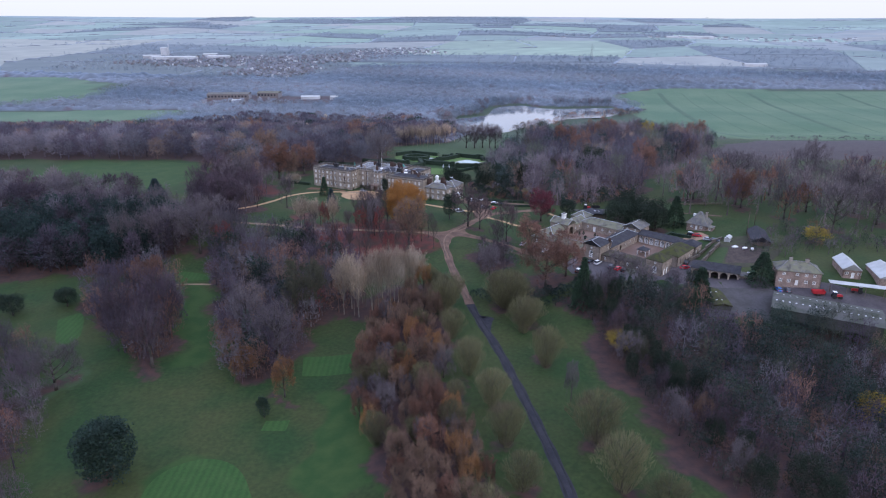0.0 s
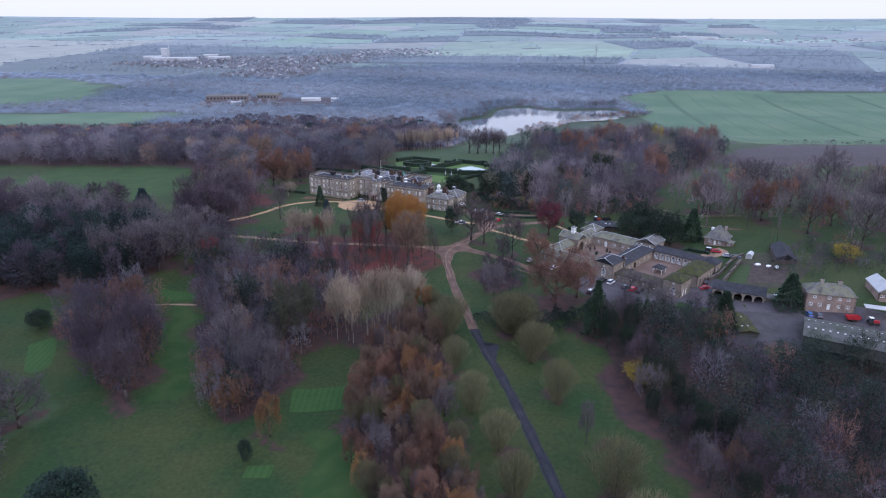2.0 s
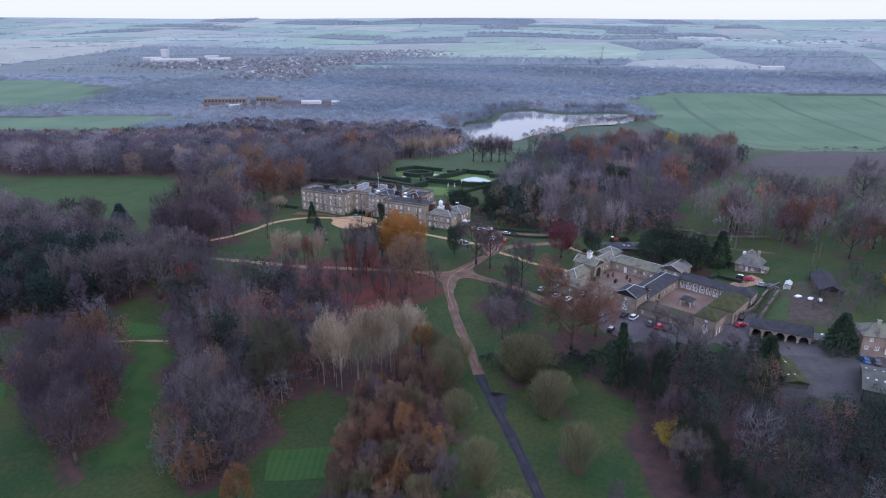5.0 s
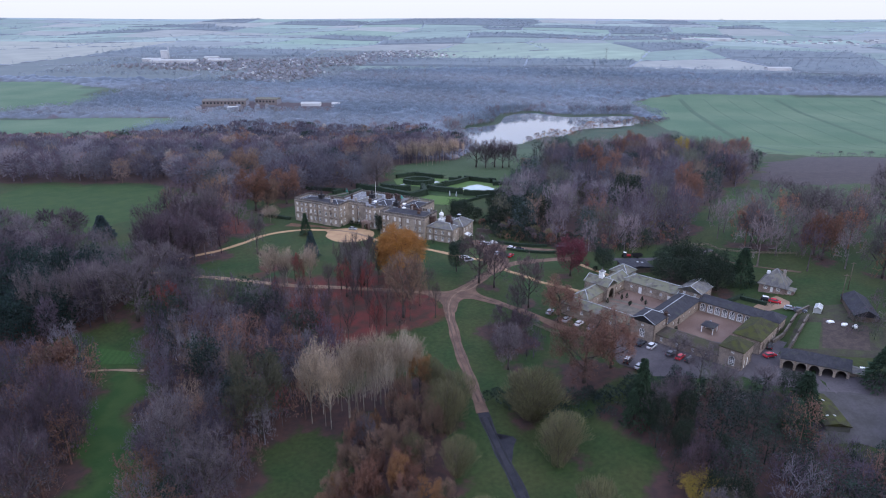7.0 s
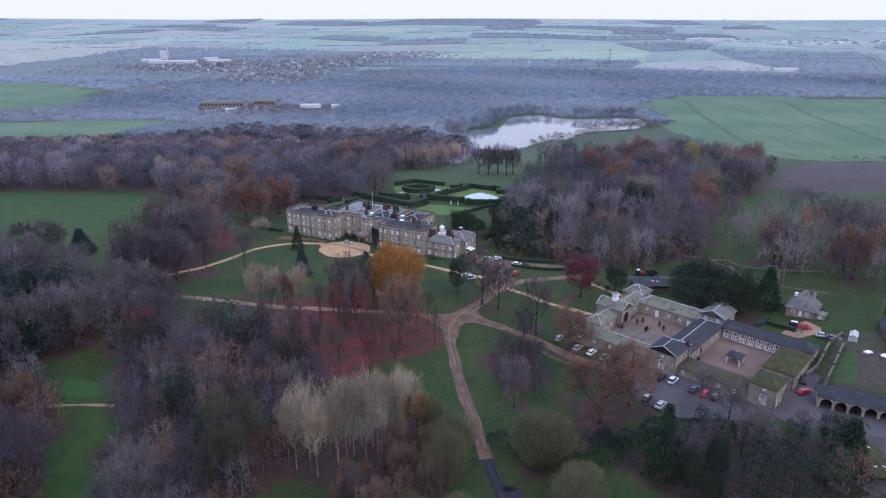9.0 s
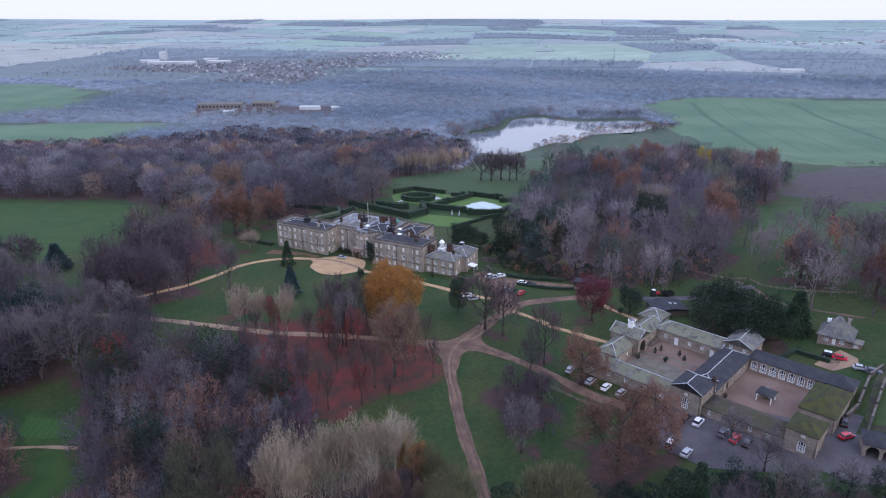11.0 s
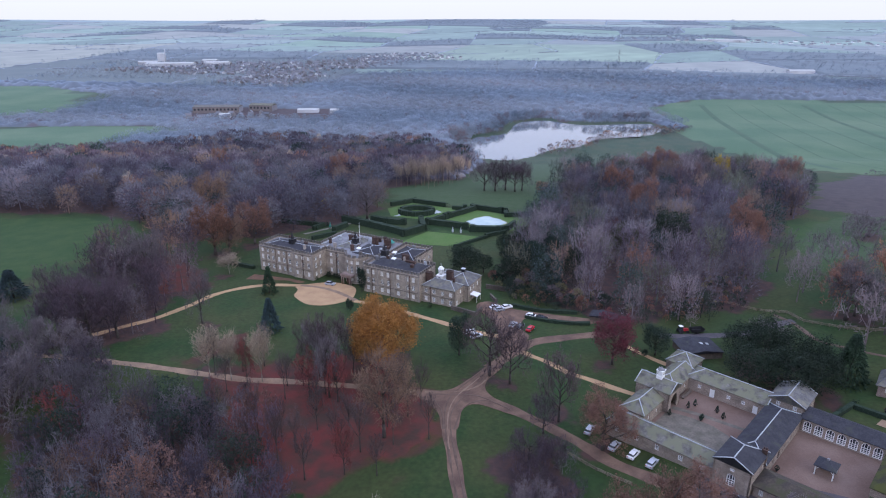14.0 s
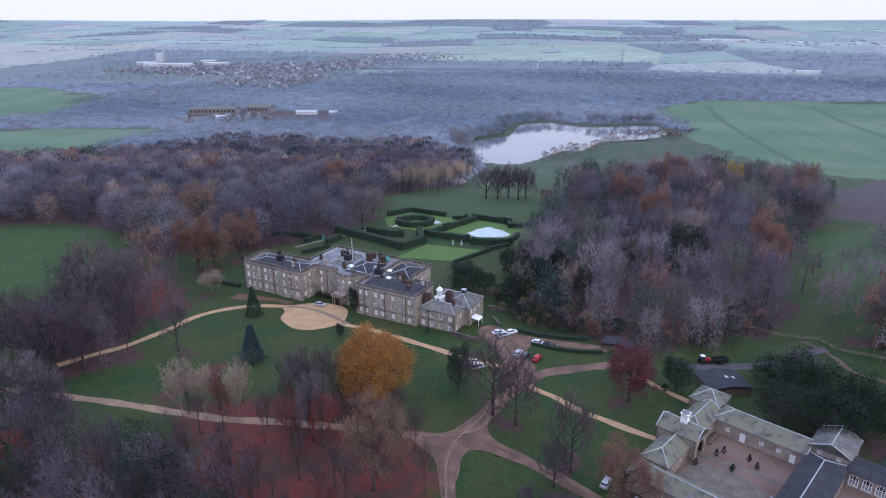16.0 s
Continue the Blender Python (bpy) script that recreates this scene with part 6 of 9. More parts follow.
# centre, set back, with its bowed bay
facade(hall, 29.2, 8.4, 0, 10.6, -1, TOP, grid_of((2.6, 5.8), ROWS3[:1] + ((4.9, 2.2), (8.3, 1.5)), 3), STONE)
facade(hall, 50.2, 8.4, 0, 4.0, -1, TOP, grid_of((2.0,), ROWS3, 3), STONE)
bay = [(39.8, 8.4), (41.3, 5.4), (44.0, 4.2), (46.6, 4.2), (49.0, 5.4), (50.2, 8.4)]
for i, ((xa, ya), (xb, yb)) in enumerate(zip(bay, bay[1:])):
    ln = math.hypot(xb - xa, yb - ya)
    tall = ((0.9, 2.6), (4.7, 2.9), (8.4, 1.4)) if 0 < i < 4 else ROWS3
    facade(hall, xa, ya, math.degrees(math.atan2(yb - ya, xb - xa)), ln, -1, TOP, grid_of((ln / 2,), tall, 2, 1.2), STONE)
# east range, brought forward
facade(hall, 54.0, 0, 0, 25.4, -1, TOP, grid_of((2.1, 4.5, 8.6, 11.4, 15.9, 20.0, 22.7), ((1.2, 1.7), (4.4, 2.1), (7.9, 1.9)), 2), STONE)
facade(hall, 79.4, 0, 90, 13.0, -1, TOP, grid_of((9.0,), ((8.2, 1.5),), 3), STONE)
facade(hall, 54.0, 13.0, -90, 13.0, -1, TOP, grid_of((2.5, 6, 9.5), ROWS3, 3), STONE)
facade(hall, 79.4, 13.0, 180, 25.4, -1, TOP, grid_of((3, 22), ROWS3, 3), STONE)
for x in (53.85, 60.4, 67.9, 73.6, 78.95):
    box_part("pilaster", (x, x + 0.4, -0.12, 0.2, -1, TOP), DRESSED, hall)
# garden range behind
facade(hall, 25.0, 30.5, 180, 2.0, -1, TOP, [], STONE)
facade(hall, 23.0, 30.5, -90, 18.0, -1, TOP, grid_of((3, 7, 11, 15), ROWS3, 3), STONE)
facade(hall, 54.0, 30.5, 180, 31.0, -1, TOP, grid_of((4, 9, 14, 19, 24, 28), ROWS3, 3), STONE)
facade(hall, 57.0, 28.0, -90, 15.0, -1, TOP + 0.6, grid_of((3, 8), ROWS3, 3), STONE)
facade(hall, 70.0, 13.0, 90, 15.0, -1, TOP + 0.6, grid_of((4, 8, 12), ROWS3, 3), STONE)
facade(hall, 70.0, 28.0, 180, 13.0, -1, TOP + 0.6, grid_of((3, 6.5, 10), ROWS3, 3), STONE)
box_part("wall", (53.6, 57.4, 26.0, 26.4, -1, TOP), STONE, hall)
# string courses
for dims in ((-0.08, 18.6, -0.1, 0.05, 3.85, 4.1), (19.0, 29.28, -0.82, -0.65, 3.85, 4.1), (53.92, 79.48, -0.1, 0.05, 3.5, 3.75), (-0.1, 18.6, -0.14, 0.05, 10.35, 10.6), (19.0, 29.3, -0.86, -0.65, 10.35, 10.6),
             (53.9, 79.5, -0.14, 0.05, 10.35, 10.6), (29.2, 39.8, 8.28, 8.45, 10.35, 10.6)):
    box_part("string_course", dims, SOOTY, hall)
# flat and low-pitched lead roofs behind the parapets
box_part("roof", (0.4, 28.8, -0.2, 12.1, TOP - 0.55, TOP - 0.35), LEAD, hall)
hip_roof(hall, 1.4, 27.8, 1.2, 11.2, TOP - 0.35, 1.3, DARK_SLATE, 0, PALE_LEAD)
box_part("roof", (23.4, 53.9, 12.5, 30.1, TOP - 0.55, TOP - 0.35), LEAD, hall)
bm = bmesh.new()
ring = [(29.2, 8.8), (39.8, 8.8), (41.6, 5.8), (44.1, 4.7), (46.5, 4.7), (48.7, 5.8), (50.2, 8.8), (54.0, 8.8), (54.0, 12.8), (29.2, 12.8)]
lo, hi = [bm.verts.new((x, y, TOP - 0.55)) for x, y in ring], [bm.verts.new((x, y, TOP - 0.38)) for x, y in ring]
bm.faces.new(hi)
bm.faces.new(lo[::-1])
for i in range(len(ring)):
    bm.faces.new((lo[i], lo[(i + 1) % len(ring)], hi[(i + 1) % len(ring)], hi[i]))
part("roof", bm, LEAD, hall)
hip_roof(hall, 30.5, 39, 14, 29, TOP - 0.35, 1.5, GREY_SLATE, 0, PALE_LEAD)
hip_roof(hall, 41, 52.5, 10, 24, TOP - 0.35, 1.7, DARK_SLATE, 0, PALE_LEAD)
box_part("roof", (54.4, 79.0, 0.4, 12.6, TOP - 0.55, TOP - 0.35), LEAD, hall)
hip_roof(hall, 55.4, 78.0, 1.6, 12.2, TOP - 0.35, 1.7, DARK_SLATE, 0, None)
hip_roof(hall, 57.6, 69.5, 12.9, 27.6, TOP - 0.2, 1.6, DARK_SLATE, 0, PALE_LEAD)
for dims in ((23.5, 24.0, 12.6, 30.0), (24.0, 40, 29.4, 29.9), (20.5, 27.5, 8.4, 8.8), (27.2, 27.6, 8.8, 12.6), (42, 50, 11.2, 14.6)):
    box_part("roof_gutter", (*dims, TOP - 0.34, TOP + 0.12), PALE_LEAD, hall)
# parapets
for a in ((0, 0, 18.6, 0), (19.0, -0.7, 29.2, -0.7), (29.2, -0.7, 29.2, 8.4), (29.2, 8.4, 39.8, 8.4), *((*p, *q) for p, q in zip(bay, bay[1:])), (50.2, 8.4, 54, 8.4), (54, 0, 79.4, 0), (79.4, 0, 79.4, 13),
          (79.4, 13, 70.2, 13), (54, 13, 54, 0), (0, 12.5, 0, 0), (22.8, 12.5, 0, 12.5), (23, 30.5, 23, 12.7), (54, 30.5, 23, 30.5)):
    battlements(hall, *a, TOP, SOOTY)
for a in ((70, 13, 70, 28), (70, 28, 57, 28), (57, 28, 57, 13.2)):
    battlements(hall, *a, TOP + 0.6, SOOTY)
# louvred black ventilators with spires
for x, y in ((13.6, 6.0), (37.2, 19.0), (56.6, 11.8)):
    bm = bmesh.new()
    box(bm, -1.25, 1.25, -1.05, 1.05, TOP + 0.5, TOP + 2.6)
    box(bm, -1.45, 1.45, -1.25, 1.25, TOP + 2.6, TOP + 2.85)
    v = bmesh.ops.create_cone(bm, segments=4, radius1=0.75, radius2=0.04, depth=3.0, cap_ends=True, matrix=Matrix.Translation((0, 0, TOP + 4.35)) @ Matrix.Rotation(math.pi / 4, 4, "Z"))
    ob = part("roof_ventilator", bm, BLACK, hall, "black louvred ventilator with a small spire")
    ob.matrix_basis = pose(x, y, 0)
    for k in range(5):
        box_part("louvre", (-1.3, 1.3, -1.11, -1.05, TOP + 0.6 + 0.4 * k, TOP + 0.82 + 0.4 * k), BLACK, ob)
    box_part("base", (-1.4, 1.4, -1.2, 1.2, TOP - 0.4, TOP + 0.5), PALE_LEAD, ob, "pale lead base")
for x, y, w, h in ((19.5, 7.5, 1.2, 1.6), (33.0, 22.0, 2.4, 2.6), (45.0, 22.5, 2.6, 3.4), (47.6, 26.5, 1.2, 2.6), (51.0, 23.0, 2.6, 3.0), (60.5, 8.0, 1.0, 2.0), (66.0, 12.6, 3.0, 2.2), (71.0, 8.0, 4.2, 1.9), (73.5, 5.0, 1.4, 1.8), (40.0, 12.5, 1.3, 2.2)):
    chimney(hall, x, y, TOP - 0.5, TOP + h, w, 0.95, max(1, int(w * 1.4)))
for x, y in ((62.5, 9.2), (43.0, 13.0), (59.0, 15.5)):
    ob = box_part("skylight", (-0.9, 0.9, -0.7, 0.7, 0, 0.22), WHITE, hall)
    ob.matrix_basis = pose(x, y, TOP + 1.0, 14)
bm = bmesh.new()
tube(bm, (40.5, 17.5, TOP - 0.4), (40.5, 17.5, TOP + 10.5), 0.09, 0.05, 8)
part("flagpole", bm, WHITE, hall)
for x, y, z in ((50.5, 27, 1.8), (36.5, 25.0, 1.4)):
    bm = bmesh.new()
    bmesh.ops.create_cone(bm, segments=8, radius1=1.3, radius2=0.05, depth=1.6, cap_ends=True, matrix=Matrix.Translation((x, y, TOP + z - 0.6)))
    part("lantern_roof", bm, COPPER if x > 40 else GREY_SLATE, hall)
# iron downpipes
for x, y in ((9.0, -0.16), (15.0, -0.16), (24.1, -0.86), (34.6, 8.24), (58.0, -0.16), (66.4, -0.16), (75.2, -0.16), (83.4, 1.44)):
    bm = bmesh.new()
    tube(bm, (x, y, -0.8), (x, y, 10.3 if x < 80 else 6.6), 0.12, 0.12, 6)
    box(bm, x - 0.25, x + 0.25, y - 0.16, y + 0.14, 9.9 if x < 80 else 6.2, 10.35 if x < 80 else 6.65)
    part("downpipe", bm, BROWN_PAINT, hall)
# porch
bm = bmesh.new()
for x in (-2.3, -1.4, 1.4, 2.3):
    tube(bm, (x, -2.2, -0.4), (x, -2.2, 3.2), 0.24, 0.2, 10)
box(bm, -2.8, 2.8, -2.6, 1.2, 3.2, 3.8)
box(bm, -2.95, 2.95, -2.75, 1.2, 3.8, 4.0)
for x in np.arange(-2.7, 2.8, 0.9):
    box(bm, x, x + 0.5, -2.6, -2.3, 4.0, 4.5)
porch = part("porch", bm, PINK_STONE, hall, "reddish stone porch with paired columns")
porch.matrix_basis = pose(43.6, 4.6, 0)
box_part("door", (42.7, 44.7, 3.9, 4.1, -0.3, 2.7), BROWN_PAINT, hall, "dark front door")
box_part("door_step", (40.6, 46.6, 1.3, 4.4, -0.9, -0.25), DRESSED, hall)
# low service wing
L2 = 7.0
ROWS2 = ((0.9, 1.9), (4.2, 1.7))
facade(hall, 79.6, 1.6, 0, 14.0, -1.4, L2, grid_of((1.8, 5.2, 8.8, 12.3), ROWS2, 9), STONE)
facade(hall, 93.6, 1.6, 90, 7.2, -1.4, L2, grid_of((5.2,), ((4.2, 1.7),), 9) + [(2.2, 0.2, 1.1, 2.2, "door")], STONE)
facade(hall, 93.6, 8.8, 0, 2.2, -1.4, L2, [], STONE)
facade(hall, 95.8, 8.8, 90, 12.0, -1.4, L2, grid_of((2.2, 5.0), ((4.2, 1.7), (0.9, 1.9)), 5) + grid_of((8.5,), ((4.2, 1.7),), 5), STONE)
facade(hall, 95.8, 20.8, 180, 16.2, -1.4, L2, grid_of((3, 7, 11), ROWS2, 5), STONE)
for dims in ((79.5, 93.7, 1.45, 1.65, L2 - 0.35, L2), (93.5, 95.9, 8.65, 8.85, L2 - 0.35, L2), (79.5, 93.7, 1.48, 1.63, 3.4, 3.6)):
    box_part("string_course", dims, SOOTY, hall)
hip_roof(hall, 79.8, 93.6, 1.6, 8.6, L2, 2.3, GREY_SLATE, 0.25, PALE_LEAD)
hip_roof(hall, 86.5, 95.8, 8.8, 20.6, L2, 2.9, GREY_SLATE, 0.25, PALE_LEAD)
hip_roof(hall, 79.8, 86.5, 8.6, 20.6, L2 - 0.3, 2.0, GREY_SLATE, 0.0, PALE_LEAD)
chimney(hall, 81.2, 4.8, L2 - 0.5, L2 + 4.4, 2.6, 1.5, 4)
chimney(hall, 88.2, 8.4, L2, L2 + 5.0, 2.4, 1.6, 4)
chimney(hall, 91.0, 6.0, L2, L2 + 3.4, 0.9, 0.9, 1)
box_part("roof_ventilator", (90.2, 91.4, 14.2, 15.4, L2 + 2.4, L2 + 4.0), BLACK, hall, "black box ventilator")
box_part("roof_ventilator", (90.0, 91.6, 14.0, 15.6, L2 + 4.0, L2 + 4.2), PALE_LEAD, hall)
bm = bmesh.new()
box(bm, -1.3, 1.3, -1.3, 1.3, 0, 2.6)
box(bm, -1.5, 1.5, -1.5, 1.5, 2.6, 2.85)
for k in range(8):
    a = k * math.tau / 8
    tube(bm, (0.85 * math.cos(a), 0.85 * math.sin(a), 2.85), (0.85 * math.cos(a), 0.85 * math.sin(a), 5.2), 0.13, 0.13, 6)
tube(bm, (0, 0, 2.85), (0, 0, 5.2), 0.5, 0.5, 8)
tube(bm, (0, 0, 5.2), (0, 0, 5.45), 1.25, 1.25, 12)
clock = part("clock_turret", bm, WHITE, hall, "white clock turret with an open lantern and dome")
clock.matrix_basis = pose(84.3, 8.4, L2 - 0.2)
bm = bmesh.new()
bmesh.ops.create_uvsphere(bm, u_segments=14, v_segments=8, radius=0.95, matrix=Matrix.Translation((0, 0, 5.4)) @ Matrix.Diagonal((1, 1, 1.05, 1)))
tube(bm, (0, 0, 6.5), (0, 0, 7.6), 0.05, 0.03, 6)
part("dome", bm, WHITE, clock)
bm = bmesh.new()
bmesh.ops.create_cone(bm, segments=16, radius1=0.7, radius2=0.7, depth=0.06, cap_ends=True, matrix=Matrix.Translation((0, -1.32, 1.5)) @ Matrix.Rotation(math.pi / 2, 4, "X"))
part("clock_face", bm, BLACK, clock)
bm = bmesh.new()
v = [bm.verts.new(p) for p in ((95.9, 10.0, 3.2), (99.0, 10.0, 2.7), (99.0, 13.6, 2.7), (95.9, 13.6, 3.2), (95.9, 10.0, 3.05), (99.0, 10.0, 2.55), (99.0, 13.6, 2.55), (95.9, 13.6, 3.05))]
for f in ((0, 1, 2, 3), (7, 6, 5, 4), (0, 4, 5, 1), (1, 5, 6, 2), (2, 6, 7, 3), (3, 7, 4, 0)):
    bm.faces.new([v[i] for i in f])
for x, y in ((98.8, 10.2), (98.8, 13.4)):
    tube(bm, (x, y, -1), (x, y, 2.6), 0.08, 0.08, 6)
part("canopy", bm, WHITE, hall, "white door canopy on posts")
for x, y, h, w, kind in ((-34.0, 386.2, 10.5, 3.6, "yew"), (-51.3, 395.0, 3.0, 3.2, "evergreen"), (-48.4, 394.2, 2.6, 3.0, "evergreen"), (-46.0, 392.6, 3.4, 2.4, "evergreen"), (-12.0, 370.6, 5.0, 1.6, "yew"),
                         (5.5, 405.0, 13.0, 15.0, "evergreen"), (14, 403, 9, 10, "evergreen"), (34.2, 400.8, 17, 11, "pine"), (30, 415, 12, 11, "evergreen"), (25, 428, 11, 10, "evergreen"), (43.8, 413, 15, 10, "pine"),
                         (33, 435, 13, 11, "evergreen"), (28, 397, 6, 6, "pale"), (-170, 370, 12, 13, "spruce"), (57.5, 336, 3.0, 2.6, "yew"), (62.5, 327.5, 2.6, 2.4, "yew")):
    plant(kind, x, y, h, w)

# lanterns, flues and housings that crowd the leads behind the parapets
rs = random.Random(12)
for x, y in ((26, 16), (27, 22), (31, 12.5), (33, 27), (36, 11), (40, 17), (40, 26), (44, 27.5), (47, 8.5), (49, 27), (52, 16), (52.5, 21), (55.5, 8), (62, 26), (66, 11.5), (72, 10.5), (76, 10.8), (8, 11), (15, 10.6), (22, 3.5)):
    w, d, h = rs.uniform(0.5, 1.5), rs.uniform(0.5, 1.3), rs.uniform(0.8, 2.4)
    box_part("roof_housing", (x - w / 2, x + w / 2, y - d / 2, y + d / 2, TOP - 0.5, TOP + h), rs.choice((SOOTY, BRICK, LEAD, PALE_LEAD, DRESSED)), hall, "", 0.05)

# ---- the stable courts ----
stable = thing("stable_block", (70.5, 308.0, 1.6), "honey-grey sandstone stable block round two courtyards", "stables", "", -42.5)


def shed(parent, x0, x1, y0, y1, h, rise, wall, roof, axis=None, gable=(False, False), front=(), right=(), back=(), left=(), ridge=None, z0=-1.2, over=0.3):
    """Four walls with openings and a pitched roof; gable ends are closed with stone."""
    facade(parent, x0, y0, 0, x1 - x0, z0, h, list(front), wall)
    facade(parent, x1, y0, 90, y1 - y0, z0, h, list(right), wall)
    facade(parent, x1, y1, 180, x1 - x0, z0, h, list(back), wall)
    facade(parent, x0, y1, -90, y1 - y0, z0, h, list(left), wall)
    along = axis or ("x" if x1 - x0 >= y1 - y0 else "y")
    for end, on in enumerate(gable):
        if not on:
            continue
        bm = bmesh.new()
        if along == "y":
            y = (y0, y1)[end]
            ring = [(x0, y, h), (x1, y, h), ((x0 + x1) / 2, y, h + rise - 0.1)]
            step = Vector((0, 0.4 if end == 0 else -0.4, 0))
        else:
            x = (x0, x1)[end]
            ring = [(x, y0, h), (x, y1, h), (x, (y0 + y1) / 2, h + rise - 0.1)]
            step = Vector((0.4 if end == 0 else -0.4, 0, 0))
        a = [bm.verts.new(p) for p in ring]
        b = [bm.verts.new(Vector(p) + step) for p in ring]
        bm.faces.new(a)
        bm.faces.new(b[::-1])
        for i in range(3):
            bm.faces.new((a[i], a[(i + 1) % 3], b[(i + 1) % 3], b[i]))
        bmesh.ops.recalc_face_normals(bm, faces=bm.faces[:])
        part("gable", bm, wall, parent)
    hip_roof(parent, x0, x1, y0, y1, h, rise, roof, over, ridge, gable=gable, axis=along)




def row_of(places, sill, w, h, kind="sash"):
    return [(c, sill, w, h, kind) for c in places]


# court one: north range with a white door, west range with the clock arch, south range, cross range
shed(stable, -1.8, 20.4, 0.0, 7.8, 3.9, 2.2, RUBBLE, STONE_SLATE, "x", (False, True), row_of((4.2, 12.4, 16.4), 1.5, 1.0, 1.1) + [(7.9, 0.05, 1.4, 2.6, "door"), (19.6, 0.1, 1.3, 2.4, "door")], (), row_of((5, 10, 15), 1.2, 0.9, 1.2), (), PALE_LEAD)
shed(stable, -9.7, -1.9, 4.0, 11.8, 4.6, 2.5, RUBBLE, STONE_SLATE, None, (False, False), row_of((3.0,), 1.4, 0.9, 1.2), row_of((3.0,), 1.4, 0.9, 1.2), (), row_of((3.8,), 1.4, 0.9, 1.2), PALE_LEAD)
shed(stable, -7.6, -0.9, -9.0, 4.0, 3.9, 2.1, RUBBLE, STONE_SLATE, "y", (False, True), (), row_of((3.2, 6.8, 10.0), 1.4, 0.9, 1.1), (), row_of((3, 7, 10.5), 1.4, 0.9, 1.1), PALE_LEAD)
shed(stable, -7.6, -0.9, -27.0, -16.0, 3.9, 2.1, RUBBLE, STONE_SLATE, "y", (False, True), (), row_of((3.0, 7.5), 1.4, 0.9, 1.1), (), row_of((3, 7.5), 1.4, 0.9, 1.1), PALE_LEAD)
# arch pavilion
facade(stable, -9.2, -16.0, 0, 9.8, -1.2, 6.0, [], RUBBLE)
facade(stable, 0.6, -9.0, 180, 9.8, -1.2, 6.0, [], RUBBLE)
for x in (-9.2, 0.2):
    for dims in ((x, x + 0.4, -16.0, -14.3, -1.2, 6.0), (x, x + 0.4, -10.7, -9.0, -1.2, 6.0), (x, x + 0.4, -14.3, -10.7, 4.6, 6.0)):
        box_part("wall", dims, RUBBLE, stable)
    bm = bmesh.new()
    outer = [(1.8 * math.cos(math.pi * k / 10), 2.8 + 1.8 * math.sin(math.pi * k / 10)) for k in range(11)]
    for (ya, za), (yb, zb) in zip(outer, outer[1:]):
        for xx in (x, x + 0.4):
            f = bm.faces.new([bm.verts.new(p) for p in ((xx, -12.5 + ya, za), (xx, -12.5 + yb, zb), (xx, -12.5 + yb, 4.62), (xx, -12.5 + ya, 4.62))])
        bm.faces.new([bm.verts.new(p) for p in ((x, -12.5 + ya, za), (x, -12.5 + yb, zb), (x + 0.4, -12.5 + yb, zb), (x + 0.4, -12.5 + ya, za))])
    bmesh.ops.recalc_face_normals(bm, faces=bm.faces[:])
    part("arch", bm, RUBBLE, stable)
    bm = bmesh.new()
    a = [bm.verts.new((xx, yy, zz)) for xx in (x, x + 0.4) for yy, zz in ((-16.0, 6.0), (-9.0, 6.0), (-12.5, 8.0))]
    for f in ((2, 1, 0), (3, 4, 5), (0, 1, 4, 3), (1, 2, 5, 4), (2, 0, 3, 5)):
        bm.faces.new([a[i] for i in f])
    part("gable", bm, RUBBLE, stable)
hip_roof(stable, -9.2, 0.6, -16.0, -9.0, 6.0, 2.1, STONE_SLATE, 0.3, PALE_LEAD, gable=(True, True), axis="x")
bm = bmesh.new()
box(bm, -0.85, 0.85, -0.85, 0.85, -0.5, 0.5)
for x in (-0.75, 0.75):
    for y in (-0.75, 0.75):
        box(bm, x - 0.1, x + 0.1, y - 0.1, y + 0.1, 0.5, 2.1)
box(bm, -0.55, 0.55, -0.55, 0.55, 0.5, 2.1)
box(bm, -1.0, 1.0, -1.0, 1.0, 2.1, 2.3)
cupola = part("cupola", bm, WHITE, stable, "white-painted wooden cupola on the ridge")
cupola.matrix_basis = pose(-4.0, -12.5, 8.0)
bm = bmesh.new()
bmesh.ops.create_cone(bm, segments=8, radius1=1.1, radius2=0.05, depth=0.9, cap_ends=True, matrix=Matrix.Translation((0, 0, 2.72)))
tube(bm, (0, 0, 3.1), (0, 0, 3.9), 0.04, 0.02, 5)
part("cupola_roof", bm, LEAD, cupola)
# south range
shed(stable, -7.6, 20.6, -34.0, -27.2, 3.2, 2.0, RUBBLE, STONE_SLATE, "x", (False, True), row_of((3.0, 8.5, 14, 20, 25), 0.9, 1.1, 1.5), (), row_of((5, 12, 19, 25), 1.0, 0.9, 1.1), row_of((3.5,), 1.0, 0.9, 1.2), PALE_LEAD)
